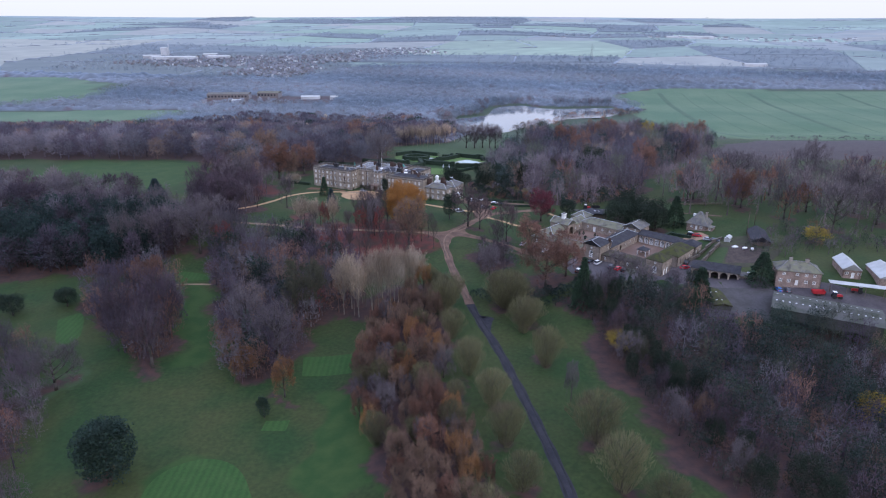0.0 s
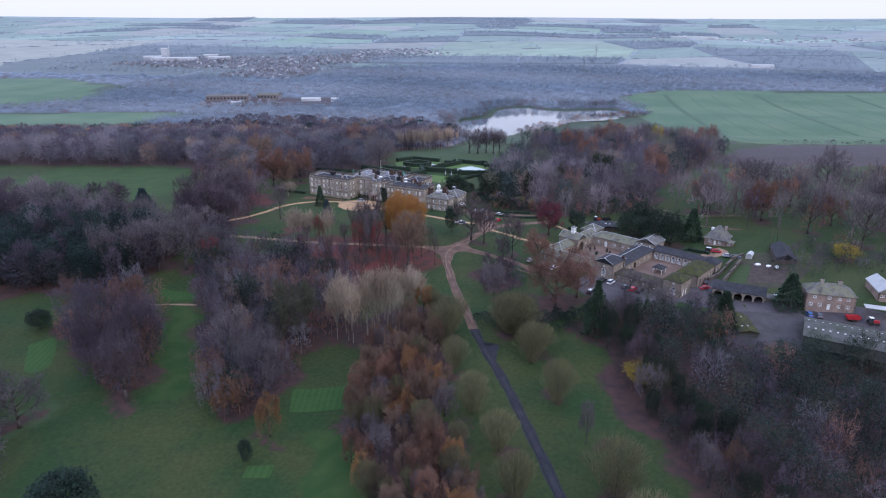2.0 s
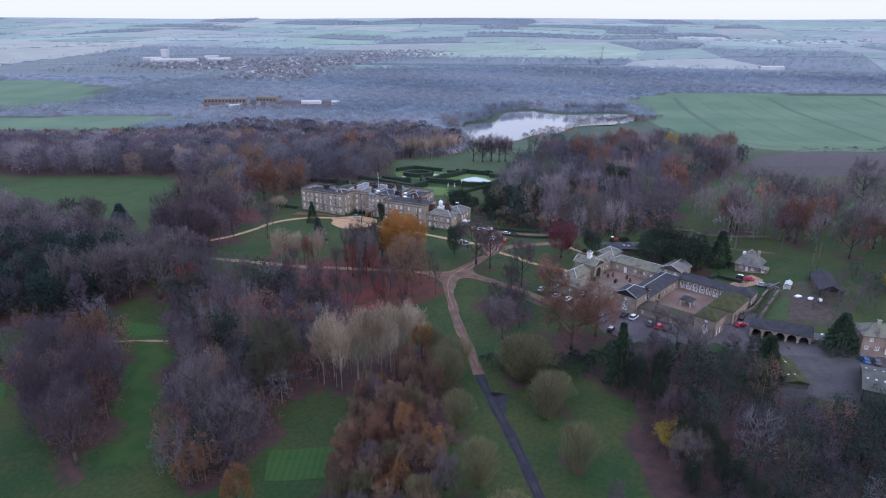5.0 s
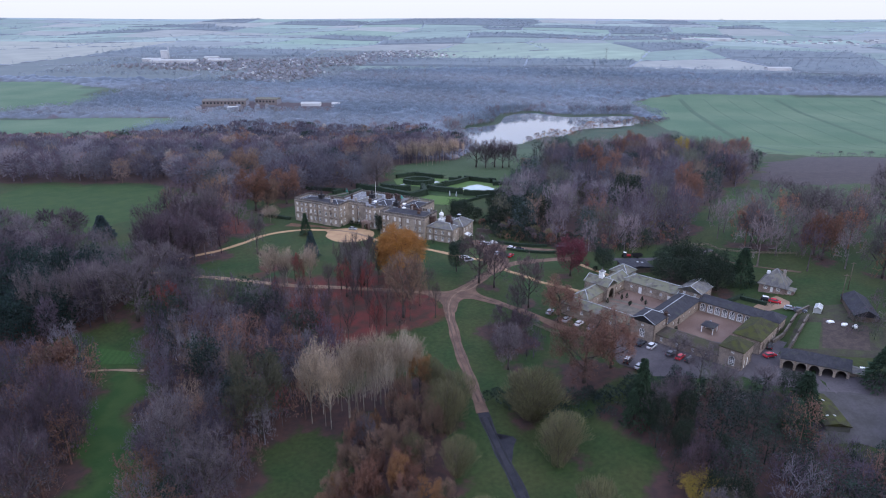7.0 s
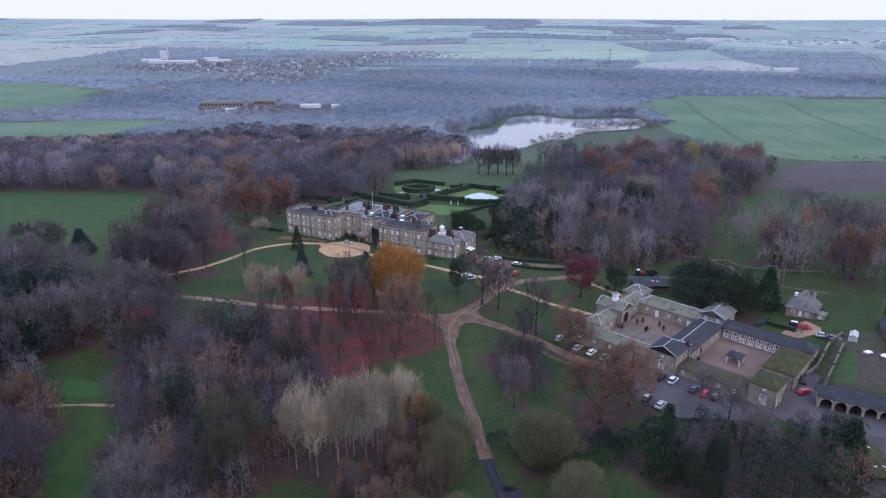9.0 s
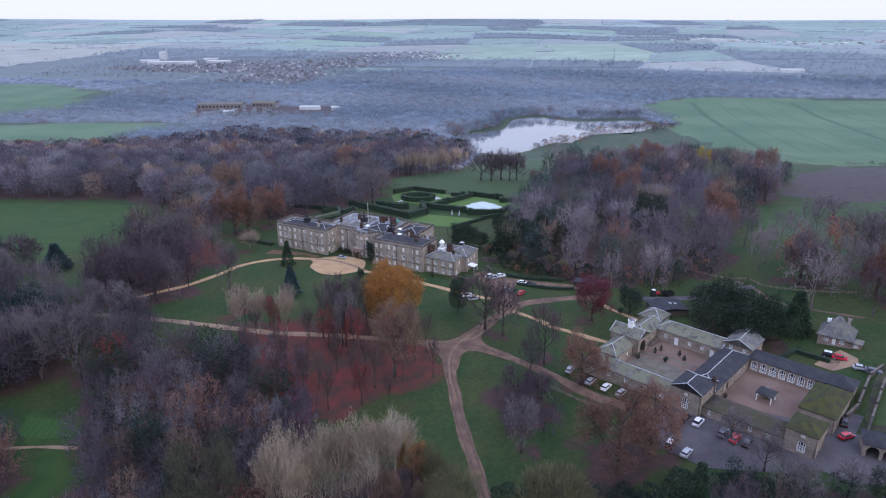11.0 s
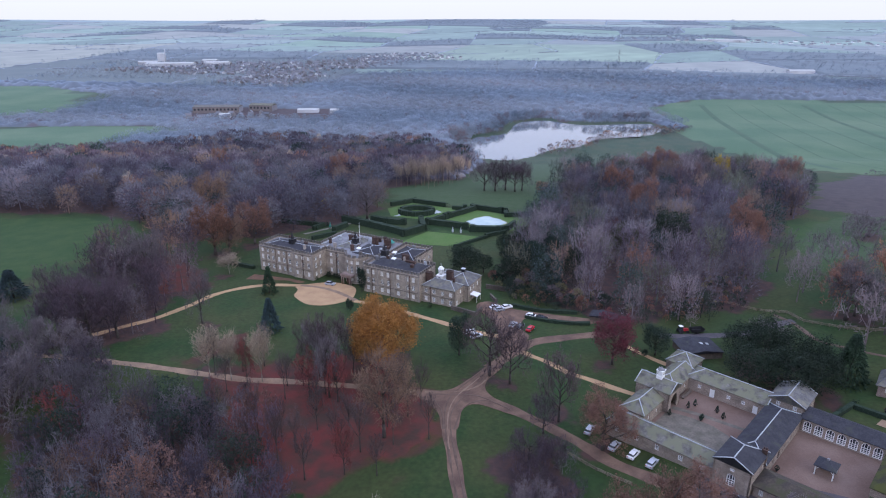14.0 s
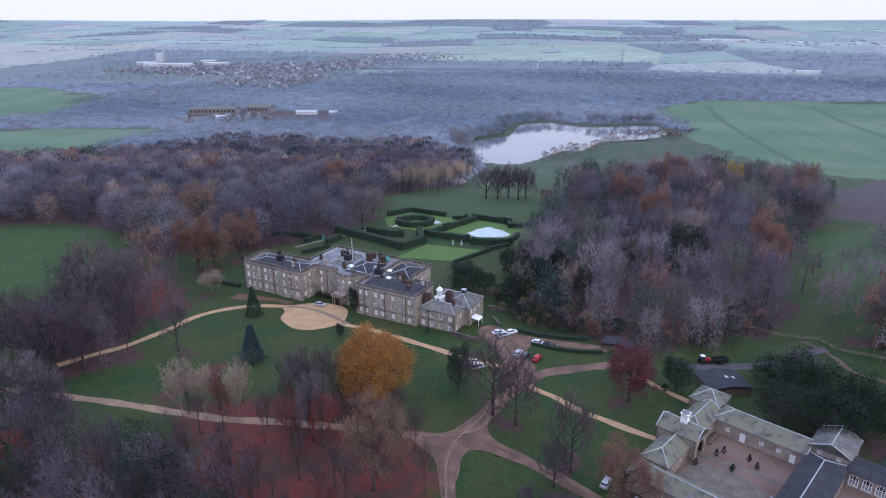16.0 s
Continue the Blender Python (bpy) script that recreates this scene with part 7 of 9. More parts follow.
# cross range between the courts, with a pavilion at each end
shed(stable, 20.4, 28.9, -25.5, 2.0, 3.9, 2.1, RUBBLE, DARK_SLATE, "y", (False, False), (), row_of((5.5, 14, 19.0, 23), 1.3, 0.9, 1.2) + [(9.5, 0.05, 1.5, 2.6, "gap")], (), row_of((6, 14, 21), 1.2, 0.9, 1.2), PALE_LEAD)
shed(stable, 20.3, 29.0, 2.0, 11.6, 5.9, 2.2, RUBBLE, GREY_SLATE, "y", (True, True), row_of((2.3, 6.4), 4.2, 1.0, 1.2), (), (), row_of((5,), 3.4, 0.9, 1.2), PALE_LEAD)
shed(stable, 20.3, 28.7, -34.8, -24.6, 6.7, 2.2, RUBBLE, DARK_SLATE, "y", (True, False), [(4.2, 0.9, 1.9, 3.3, "arch"), (4.2, 4.9, 1.0, 0.8, "sash")], row_of((7.5,), 4.0, 0.9, 1.0), (), row_of((4,), 1.5, 0.9, 1.2), PALE_LEAD)
chimney(stable, 28.3, -26.0, 3.5, 8.2, 1.0, 0.8, 2, BRICK)
# court two: the long range with seven arched windows, barns at the east end and the low front range
shed(stable, 28.9, 50.0, 0.6, 7.6, 3.9, 1.8, RUBBLE, DARK_SLATE, "x", (True, False), [(1.7 + 2.62 * k, 0.3, 2.0, 3.1, "arch") for k in range(7)], (), row_of((4, 9, 14), 1.3, 0.9, 1.1), ())
for x, s in ((33.6, 0.6),):
    ob = box_part("roof_vent", (-s, s, -s, s, 0, 0.7), WHITE, stable, "white roof vent box", 0.08)
    ob.matrix_basis = pose(x, 4.1, 4.75)
shed(stable, 50.0, 56.6, 0.4, 7.6, 4.2, 2.0, RUBBLE, DARK_SLATE, None, (False, False), row_of((3.3,), 1.4, 0.9, 1.2), [(2.0, 0.0, 1.2, 2.3, "door"), (5.2, 1.4, 0.9, 1.2, "sash")], (), ())
shed(stable, 48.4, 57.0, -19.0, -2.6, 4.9, 2.7, RUBBLE, MOSS_SLATE, "y", (False, False), row_of((4.7,), 2.2, 1.0, 0.9), [(3.0, 0.6, 1.2, 2.6, "gap"), (8.0, 0.0, 1.2, 2.4, "gap"), (13.0, 1.2, 1.0, 1.3, "sash"), (16.0, 0.2, 1.3, 2.6, "gap")], (), row_of((5, 11), 2.4, 0.8, 0.8))
shed(stable, 49.4, 56.6, -33.4, -24.8, 6.4, 2.2, RUBBLE, MOSS_SLATE, None, (False, False), [(4.0, 0.9, 1.9, 3.2, "arch"), (4.0, 5.0, 1.0, 0.8, "sash")], [(2.4, 0.0, 1.3, 3.0, "door"), (5.0, 0.0, 1.3, 3.0, "door"), (8.0, 0.0, 1.8, 3.4, "gap")], (), ())
shed(stable, 28.7, 49.4, -33.2, -25.6, 2.9, 1.8, RUBBLE, TILE, "x", (False, False), row_of((2.0, 7.4, 12.6, 17.0), 0.8, 0.9, 1.5), (), row_of((4, 10, 16), 1.0, 0.9, 1.1), ())
for dims in ((49.0, 49.4, -24.0, -20.0, -1.2, 3.0),):
    box_part("wall", dims, RUBBLE, stable)
stable_m = pose(70.5, 308.0, 0, 0, 0, -42.5)


def court_outline(ring):
    return [tuple((stable_m @ Vector((a, b, 0)))[:2]) for a, b in ring]


COBBLE = material("pinkish_court_setts", (0.128, 0.08, 0.06), 0.9, (0.17, 0.115, 0.09), 0.15, 6, 0.25, 2.5, 0.3, 6)
MOSSY = material("mossy_cobbles", (0.10, 0.092, 0.07), 0.95, (0.15, 0.125, 0.10), 0.5, 7, 0.35, 2.2, 0.5, 5)
patch("pavement", court_outline([(-0.9, -27.2), (20.4, -27.2), (20.4, 0), (-0.9, 0)]), COBBLE, "pinkish paved stable courtyard", 0.02, level=1.62)
patch("pavement", court_outline([(0.2, -26.8), (18.6, -26.8), (17.5, -15), (12, -13.2), (6, -13.5), (0.2, -15)]), MOSSY, "mossy cobbled part of the stable courtyard", 0.045, level=1.62)
patch("pavement", court_outline([(57.1, -36), (62, -36), (61, -4), (57.1, -4)]), YARD, "worn tarmac lane behind the stables", 0.08)
patch("pavement", court_outline([(28.9, -25.6), (48.4, -25.6), (47.6, 0.6), (28.9, 0.6)]), COBBLE, "pinkish paved second stable courtyard", 0.02, level=1.62)


patch("path", court_outline([(0.3, -13.2), (8, -11.2), (18.5, -10.0), (18.5, -8.6), (8, -9.6), (0.3, -11.6)]), MOSSY, "pale flagged path across the stable court", 0.07, "path", level=1.62)
bench = thing("bench", tuple((stable_m @ Vector((0.5, -6.5, 1.66)))), "long dark timber bench against the stable wall", "bench", "", -42.5)
box_part("seat", (-0.3, 0.5, 0, 5.5, 0.4, 0.5), WOOD, bench)
box_part("backrest", (-0.38, -0.3, 0, 5.5, 0.5, 1.0), WOOD, bench)
for y in (0.2, 2.7, 5.2):
    box_part("leg", (-0.25, 0.4, y, y + 0.1, 0, 0.4), WOOD, bench)


def gazebo(x, y, z, turn):
    ob = thing("gazebo", (x, y, z), "open timber gazebo with a dark pyramid roof", "gazebo", "", turn)
    for sx in (-1.9, 1.9):
        for sy in (-1.9, 1.9):
            box_part("post", (sx - 0.12, sx + 0.12, sy - 0.12, sy + 0.12, -0.1, 2.4), WHITE, ob)
            bm = bmesh.new()
            for dx, dy in ((-sx / 1.9, 0), (0, -sy / 1.9)):
                tube(bm, (sx, sy, 1.5), (sx + dx * 0.8, sy + dy * 0.8, 2.35), 0.07, 0.07, 4)
            part("brace", bm, WHITE, ob)
    for dims in ((-2.1, 2.1, -2.02, -1.8), (-2.1, 2.1, 1.8, 2.02), (-2.02, -1.8, -1.8, 1.8), (1.8, 2.02, -1.8, 1.8)):
        box_part("beam", (*dims, 2.4, 2.6), WOOD, ob)
    hip_roof(ob, -2.0, 2.0, -2.0, 2.0, 2.6, 1.3, DARK_SLATE, 0.35)
    box_part("finial", (-0.28, 0.28, -0.28, 0.28, 3.75, 4.2), LEAD, ob)
    box_part("bench", (-1.5, 1.5, 0.9, 1.5, 0.35, 0.5), WOOD, ob)
    return ob


gz = stable_m @ Vector((38.8, -13.5, 0))
gazebo(gz.x, gz.y, 1.64, -42.5)


def potted_bush(a, b, h=1.5, cone=True):
    at = stable_m @ Vector((a, b, 0))
    ob = thing("potted_shrub", (at.x, at.y, 1.66), "small clipped evergreen in a dark pot", "shrub", "potted shrubs in the stable court")
    bm = bmesh.new()
    tube(bm, (0, 0, 0), (0, 0, 0.45), 0.22, 0.3, 8)
    part("pot", bm, BLACK, ob)
    r = np.random.default_rng(int(a * 10 + 500))
    n = 160
    t = r.random(n)
    ang = r.random(n) * math.tau
    rad = (0.5 * (1 - t) + 0.08) if cone else 0.5 * np.sin(np.pi * (0.1 + 0.85 * t))
    link_mesh("crown", tri_mesh("crown", flakes(r, np.stack([np.cos(ang) * rad, np.sin(ang) * rad, 0.4 + t * h], 1), 0.12 + 0.08 * r.random(n))), LEAF["yew"], ob)


for a, b, c in ((4.5, -7.2, True), (3.6, -9.6, True), (10.2, -6.2, True), (12.6, -8.0, True), (8.6, -12.2, False), (8.6, -13.0, False), (1.4, -16.5, True), (30.2, -20.6, False)):
    potted_bush(a, b, 1.6 if c else 1.2, c)

# ---- cottage, farm and yard ----
def cottage():
    ob = thing("cottage", (127.0, 304.5, ground_z(127, 304.5)), "small stone cottage with a steep pyramid of grey slate", "cottage", "", -38)
    shed(ob, -4.6, 4.6, -4.4, 4.4, 2.7, 5.6, PINK_STONE, GREY_SLATE, "x", (False, False), row_of((2.4, 6.8), 0.8, 1.3, 1.3) + [(4.6, 0, 1.0, 2.1, "door")], row_of((2.5, 6.3), 0.8, 1.2, 1.3), row_of((4,), 0.8, 1.2, 1.3), row_of((4,), 0.8, 1.2, 1.3), LEAD, -1.2, 0.6)
    chimney(ob, 2.6, 1.2, 4.0, 8.0, 0.9, 0.9, 2, DRESSED)
    box_part("dormer", (-3.4, -2.3, -0.2, 0.9, 5.6, 6.7), WHITE, ob)
    shed(ob, 4.6, 7.6, -4.0, -0.5, 2.2, 0.9, PINK_STONE, GREY_SLATE, "x", (False, False), row_of((1.5,), 0.7, 1.2, 1.1), (), (), (), None, -1.2, 0.3)


cottage()


def cart_shed():
    """An open-fronted cart shed with stone arches."""
    z = ground_z(110, 243)
    turn = math.degrees(math.atan2(239.6 - 247.2, 118.6 - 102.8))
    ob = thing("cart_shed", (102.8, 247.2, z), "stone cart shed with open arches and slate roof", "shed", "", turn)
    n, w = 5, 3.5
    for k in range(n + 1):
        x = k * w
        box_part("pier", (x - 0.35, x + 0.35, 0, 0.6, -1.5, 3.6), RUBBLE, ob)
    for k in range(n):
        c, r = (k + 0.5) * w, w / 2 - 0.35
        bm = bmesh.new()
        for yy in (0.02, 0.58):
            for i in range(10):
                a, b = math.pi * i / 10, math.pi * (i + 1) / 10
                bm.faces.new([bm.verts.new(p) for p in ((c + r * math.cos(a), yy, 1.7 + r * math.sin(a)), (c + r * math.cos(b), yy, 1.7 + r * math.sin(b)), (c + r * math.cos(b), yy, 3.6), (c + r * math.cos(a), yy, 3.6))])
        for i in range(10):
            a, b = math.pi * i / 10, math.pi * (i + 1) / 10
            bm.faces.new([bm.verts.new((c + r * math.cos(q), yy, 1.7 + r * math.sin(q))) for q, yy in ((a, 0.02), (b, 0.02), (b, 0.58), (a, 0.58))])
        bmesh.ops.recalc_face_normals(bm, faces=bm.faces[:])
        part("arch", bm, DRESSED, ob)
    for dims in ((-0.35, n * w + 0.35, 6.2, 6.6, -1.5, 3.6), (-0.35, 0.05, 0.6, 6.2, -1.5, 3.6), (n * w - 0.05, n * w + 0.35, 0.6, 6.2, -1.5, 3.6)):
        box_part("wall", dims, RUBBLE, ob)
    hip_roof(ob, -0.35, n * w + 0.35, 0, 6.6, 3.6, 2.3, DARK_SLATE, 0.35, None, gable=(False, True), axis="x")
    shed(ob, n * w + 0.4, n * w + 6.8, 1.6, 6.2, 2.5, 0.9, RUBBLE, GREY_SLATE, "x", (True, True), row_of((3.2,), 0.8, 1.4, 1.0), (), (), (), None)
    box_part("rooflight", (n * w + 3.2, n * w + 5.6, 4.3, 5.6, 3.1, 3.2), WHITE, ob)


cart_shed()


def farmhouse():
    z = ground_z(138, 232)
    turn = math.degrees(math.atan2(-4.4, 15.4))
    ob = thing("farmhouse", (128.8, 230.6, z), "two-storey pinkish stone farmhouse with a hipped stone-slate roof", "house", "", turn)
    shed(ob, 0, 15.6, 0, 8.4, 5.7, 2.9, PINK_STONE, STONE_SLATE, "x", (False, False), row_of((1.7, 4.6, 10.6, 13.4), 1.0, 1.25, 1.4) + row_of((2.6, 7.2, 10.4, 13.2), 3.9, 1.15, 1.2) + [(7.4, 0.05, 1.1, 2.2, "door")], row_of((2.5, 5.8), 1.0, 1.1, 1.4), (), row_of((4,), 3.8, 1.1, 1.2), LEAD)
    chimney(ob, 5.0, 4.2, 8.0, 9.8, 1.0, 0.8, 2, DRESSED)
    chimney(ob, 10.8, 4.2, 8.0, 9.6, 1.3, 0.8, 3, DRESSED)


farmhouse()
CORRUGATED = material("pale_corrugated_sheet", (0.42, 0.43, 0.42), 0.7, (0.34, 0.345, 0.33), 0.3, 5, 0.1, 2.0)
FIBRE = material("mossy_fibre_cement", (0.085, 0.085, 0.08), 0.9, (0.05, 0.056, 0.042), 0.2, 7, 0.25, 1.5, 0.3, 3)
RED_PAINT = material("red_machine_paint", (0.42, 0.03, 0.04), 0.45, (0.34, 0.03, 0.035), 1.0, 3)
TYRE = material("tyre_rubber", (0.022, 0.022, 0.024), 0.9, (0.03, 0.03, 0.03), 2, 3)


def barn(at, turn, w, d, h, rise, roof, wall, label, front=(), stripes=0):
    ob = thing("barn", (*at, ground_z(*at)), label, "barn", "", turn)
    shed(ob, 0, w, 0, d, h, rise, wall, roof, "y", (True, True), front, (), (), (), None, -1.5, 0.35)
    for k in range(stripes):
        y = d * (k + 0.5) / stripes
        for s in (0.18, 0.72):
            box = bmesh.new()
            za, zb = h + rise * 2 * min(s, 1 - s) + 0.06, 0
            x = w * s
            slope = math.degrees(math.atan2(rise, w / 2)) * (-1 if s < 0.5 else 1)
            bmesh.ops.create_cube(box, size=1, matrix=Matrix.Diagonal((0.7, 0.6, 0.06, 1)))
            ob2 = part("rooflight", box, CORRUGATED, ob)
            ob2.matrix_basis = pose(x + (0.8 if s < 0.5 else -0.8), y, za + 0.32 * 2.0 * rise / w * 2, 0, slope, 0)
    return ob


barn((155.4, 232.4), -14, 6.2, 13.0, 3.6, 2.4, CORRUGATED, PINK_STONE, "stone barn with a bright pale corrugated roof and glazed gable", [(3.6, 0.0, 1.2, 2.4, "door"), (1.4, 1.4, 1.4, 1.2, "sash"), (5.8, 1.4, 1.4, 1.2, "sash")])
barn((166.0, 226.0), -14, 9.0, 15.0, 3.8, 2.4, CORRUGATED, PINK_STONE, "farm barn with a pale corrugated roof")
barn((101.0, 218.6), -6, 6.4, 15.0, 1.9, 0.9, MOSS_SLATE, FIBRE, "low mossy-roofed farm shed with a few rooflights", (), 2)
barn((125.8, 224.2), -119, 16.0, 34.0, 2.4, 1.5, FIBRE, FIBRE, "wide low farm building with mossy fibre-cement roof and rooflights", (), 16)
barn((138.2, 271.8), -17, 7.6, 18.0, 2.6, 2.2, DARK_SLATE, WOOD, "dark timber shed with a black slate roof")
out = barn((74.8, 325.0), 8, 12.0, 9.5, 2.3, 0.9, DARK_SLATE, WOOD, "low dark-roofed outbuilding with rooflights")
for x in (7.2, 9.2):
    ob = box_part("rooflight", (-0.5, 0.5, -0.6, 0.6, 0, 0.08), CORRUGATED, out)
    ob.matrix_basis = pose(x, 5.0, 3.18 - 0.15 * (x - 6), 0, 8.5, 0)
barn((50.0, 353.5), -24, 9.0, 5.0, 2.0, 0.8, DARK_SLATE, WOOD, "low black timber shed under bare trees")
canopy = thing("lean_to", (147.0, 226.8, ground_z(147, 226)), "long pale lean-to roof on posts", "shed", "", -20)
box_part("roof", (0, 24, -3.0, 0.5, 2.9, 3.05), CORRUGATED, canopy)
for x in (0.3, 6, 12, 18, 23.7):
    box_part("post", (x - 0.1, x + 0.1, -2.9, -2.7, -1, 2.9), WOOD, canopy)


def greenhouse(x, y, turn):
    ob = thing("greenhouse", (x, y, ground_z(x, y)), "small white-framed greenhouse in the kitchen garden", "greenhouse", "", turn)
    for px in (0, 2.4):
        for py in (0, 2, 4):
            box_part("post", (px - 0.05, px + 0.05, py - 0.05, py + 0.05, -0.3, 1.9), WHITE, ob)
    box_part("pane", (0.0, 2.4, 0.02, 0.06, 0, 1.9), CORRUGATED, ob)
    hip_roof(ob, 0, 2.4, 0, 4, 1.9, 0.8, CORRUGATED, 0.05, WHITE, 0.05, (True, True), "y")


greenhouse(130.0, 281.5, -35)


OLD_WALL = masonry("sooty_garden_wall", (0.15, 0.125, 0.105), (0.105, 0.09, 0.078), 0.26, 0.5)


def stone_wall(points, h, label="rubble stone garden wall", mat=None, w=0.45):
    ob = thing("garden_wall", (*points[0], ground_z(*points[0])), label, "wall")
    for (xa, ya), (xb, yb) in zip(points, points[1:]):
        ln = math.hypot(xb - xa, yb - ya)
        n = max(1, int(ln / 6))
        for k in range(n):
            px, py = xa + (xb - xa) * k / n, ya + (yb - ya) * k / n
            g = ground_z(px, py) - ground_z(*points[0])
            bm = bmesh.new()
            box(bm, 0, ln / n + 0.02, -w / 2, w / 2, g - 1.2, g + h + 0.1 * math.sin(k * 2.3))
            box(bm, -0.02, ln / n + 0.04, -w / 2 - 0.08, w / 2 + 0.08, g + h, g + h + 0.14)
            p = part("wall_length", bm, mat or OLD_WALL, ob)
            p.matrix_basis = pose(px - points[0][0], py - points[0][1], 0, 0, 0, math.degrees(math.atan2(yb - ya, xb - xa)))


stone_wall([(108.1, 254.9), (126.6, 278.2)], 2.2)
stone_wall([(113.5, 268.0), (124.0, 281.0), (130.8, 286.0)], 1.8)
stone_wall([(107, 262.5), (113.5, 268.0)], 1.6)
stone_wall([(14.3, 384.4), (23.5, 381.0), (25.7, 373.7)], 1.8, "stone terrace wall behind the service court")
stone_wall([(15.7, 376.0), (17.6, 370.8)], 1.2, "low stone terrace wall with shrubs above it")
stone_wall([(0.5, 363.2), (9.5, 357.5), (12, 362)], 1.6, "low stone wall beside the service wing")
SOIL = material("rough_garden_soil", (0.04, 0.034, 0.026), 0.95, (0.05, 0.055, 0.025), 0.25, 7, 0.35, 1.5, 0.5, 2)
patch("garden", [(109.5, 259), (122, 252.5), (133, 248), (147, 262), (143, 285), (130, 287)], SOIL, "rough walled kitchen garden of bare earth and weeds", 0.06, "garden")
patch("garden_bed", [(121, 258), (133, 253), (141, 268), (131, 277)], material("dug_soil", (0.045, 0.034, 0.03), 0.95, (0.07, 0.052, 0.042), 0.5, 6, 0.3, 2, 0.5, 3), "dug kitchen garden beds with winter rows", 0.1, "garden")
patch("lawn", [(112.5, 260), (119.5, 257.5), (129, 274), (124, 276)], material("kitchen_garden_grass", (0.026, 0.052, 0.014), 0.9, (0.04, 0.06, 0.02), 0.3, 5, 0.3, 1.5), "strip of rough grass in the kitchen garden", 0.12, "grass")


FENCE_WOOD = material("grey_brown_fence_timber", (0.26, 0.2, 0.15), 0.9, (0.19, 0.15, 0.115), 1.2, 5, 0.25, 8)


def fence(points, label="post and rail timber fence", h=1.2):
    ob = thing("fence", (*points[0], ground_z(*points[0])), label, "fence")
    o = Vector((*points[0], ground_z(*points[0])))
    last = None
    for (xa, ya), (xb, yb) in zip(points, points[1:]):
        ln = math.hypot(xb - xa, yb - ya)
        n = max(1, int(ln / 2.4))
        for k in range(n + 1):
            p = Vector((xa + (xb - xa) * k / n, ya + (yb - ya) * k / n, 0))
            p.z = ground_z(p.x, p.y)
            q = p - o
            box_part("post", (q.x - 0.07, q.x + 0.07, q.y - 0.07, q.y + 0.07, q.z - 0.3, q.z + h), FENCE_WOOD, ob)
            if k:
                for r in (0.45, 0.8, 1.1):
                    bm = bmesh.new()
                    tube(bm, last + Vector((0, 0, r)), q + Vector((0, 0, r)), 0.075, 0.075, 4)
                    part("rail", bm, FENCE_WOOD, ob)
            last = q


fence([(104.5, 369.0), (114.9, 360.9), (121.5, 357.9), (123.5, 350.0), (133.4, 341.4), (150, 334)])
fence([(31, 281), (37, 275), (44, 269)])


def utility_pole(x, y):
    ob = thing("utility_pole", (x, y, ground_z(x, y)), "tall wooden utility pole", "pole")
    bm = bmesh.new()
    tube(bm, (0, 0, -0.5), (0, 0, 11), 0.16, 0.11, 8)
    part("pole", bm, WOOD, ob)
    box_part("crossarm", (-0.9, 0.9, -0.06, 0.06, 10.3, 10.45), WOOD, ob)


def fleece_bundle(x, y, turn):
    """A heap of white garden fleece, tied down in folds."""
    bm = bmesh.new()
    bmesh.ops.create_icosphere(bm, subdivisions=3, radius=1.0)
    for v in bm.verts:
        v.co *= 1 + 0.14 * math.sin(5 * v.co.x + 3 * v.co.y) + 0.1 * math.sin(9 * v.co.y - 4 * v.co.z)
        v.co = Vector((v.co.x * 1.3, v.co.y * 0.8, max(-0.1, v.co.z * 0.5 + 0.2)))
    for f in bm.faces:
        f.smooth = True
    ob = part("fleece_bundle", bm, WHITE, None)
    ob.matrix_basis = pose(x, y, ground_z(x, y) + 0.1, 0, 0, turn)
    tagged(ob, "bundle of white garden fleece on a vegetable bed", "garden fleece", "fleece bundles in the kitchen garden")


for x, y, turn in ((131.6, 273.4, 0), (134.6, 270.4, 30), (137.0, 268.4, 60)):
    fleece_bundle(x, y, turn)
utility_pole(150.0, 296.0)
utility_pole(142.5, 287.0)


# ---- vehicles ----
PAINT = {k: material(k + "_car_paint", c, 0.25, [v * 0.92 for v in c], 0.6, 2, spec=0.6) for k, c in
         dict(silver=(0.36, 0.375, 0.40), white=(0.72, 0.72, 0.72), black=(0.02, 0.021, 0.025), red=(0.45, 0.025, 0.04), grey=(0.10, 0.11, 0.13), blue=(0.04, 0.13, 0.33)).items()}
LAMP = material("headlamp_lens", (0.75, 0.77, 0.8), 0.15, (0.7, 0.72, 0.75), 2, 2, spec=0.6)
TAIL = material("tail_lamp_lens", (0.4, 0.02, 0.02), 0.2, (0.35, 0.02, 0.02), 2, 2)
VEHICLES = {}


def prism(bm, profile, half, tuck=0.0):
    """A body from a side outline (x, z), drawn in a little towards the top."""
    zs = [z for _, z in profile]
    lo, hi = min(zs), max(zs)
    sides = []
    for s in (-1, 1):
        sides.append([bm.verts.new((x, s * (half - tuck * (z - lo) / (hi - lo)), z)) for x, z in profile])
    n = len(profile)
    bm.faces.new(sides[0])
    bm.faces.new(sides[1][::-1])
    for i in range(n):
        bm.faces.new((sides[0][i], sides[1][i], sides[1][(i + 1) % n], sides[0][(i + 1) % n]))
    bmesh.ops.recalc_face_normals(bm, faces=bm.faces[:])


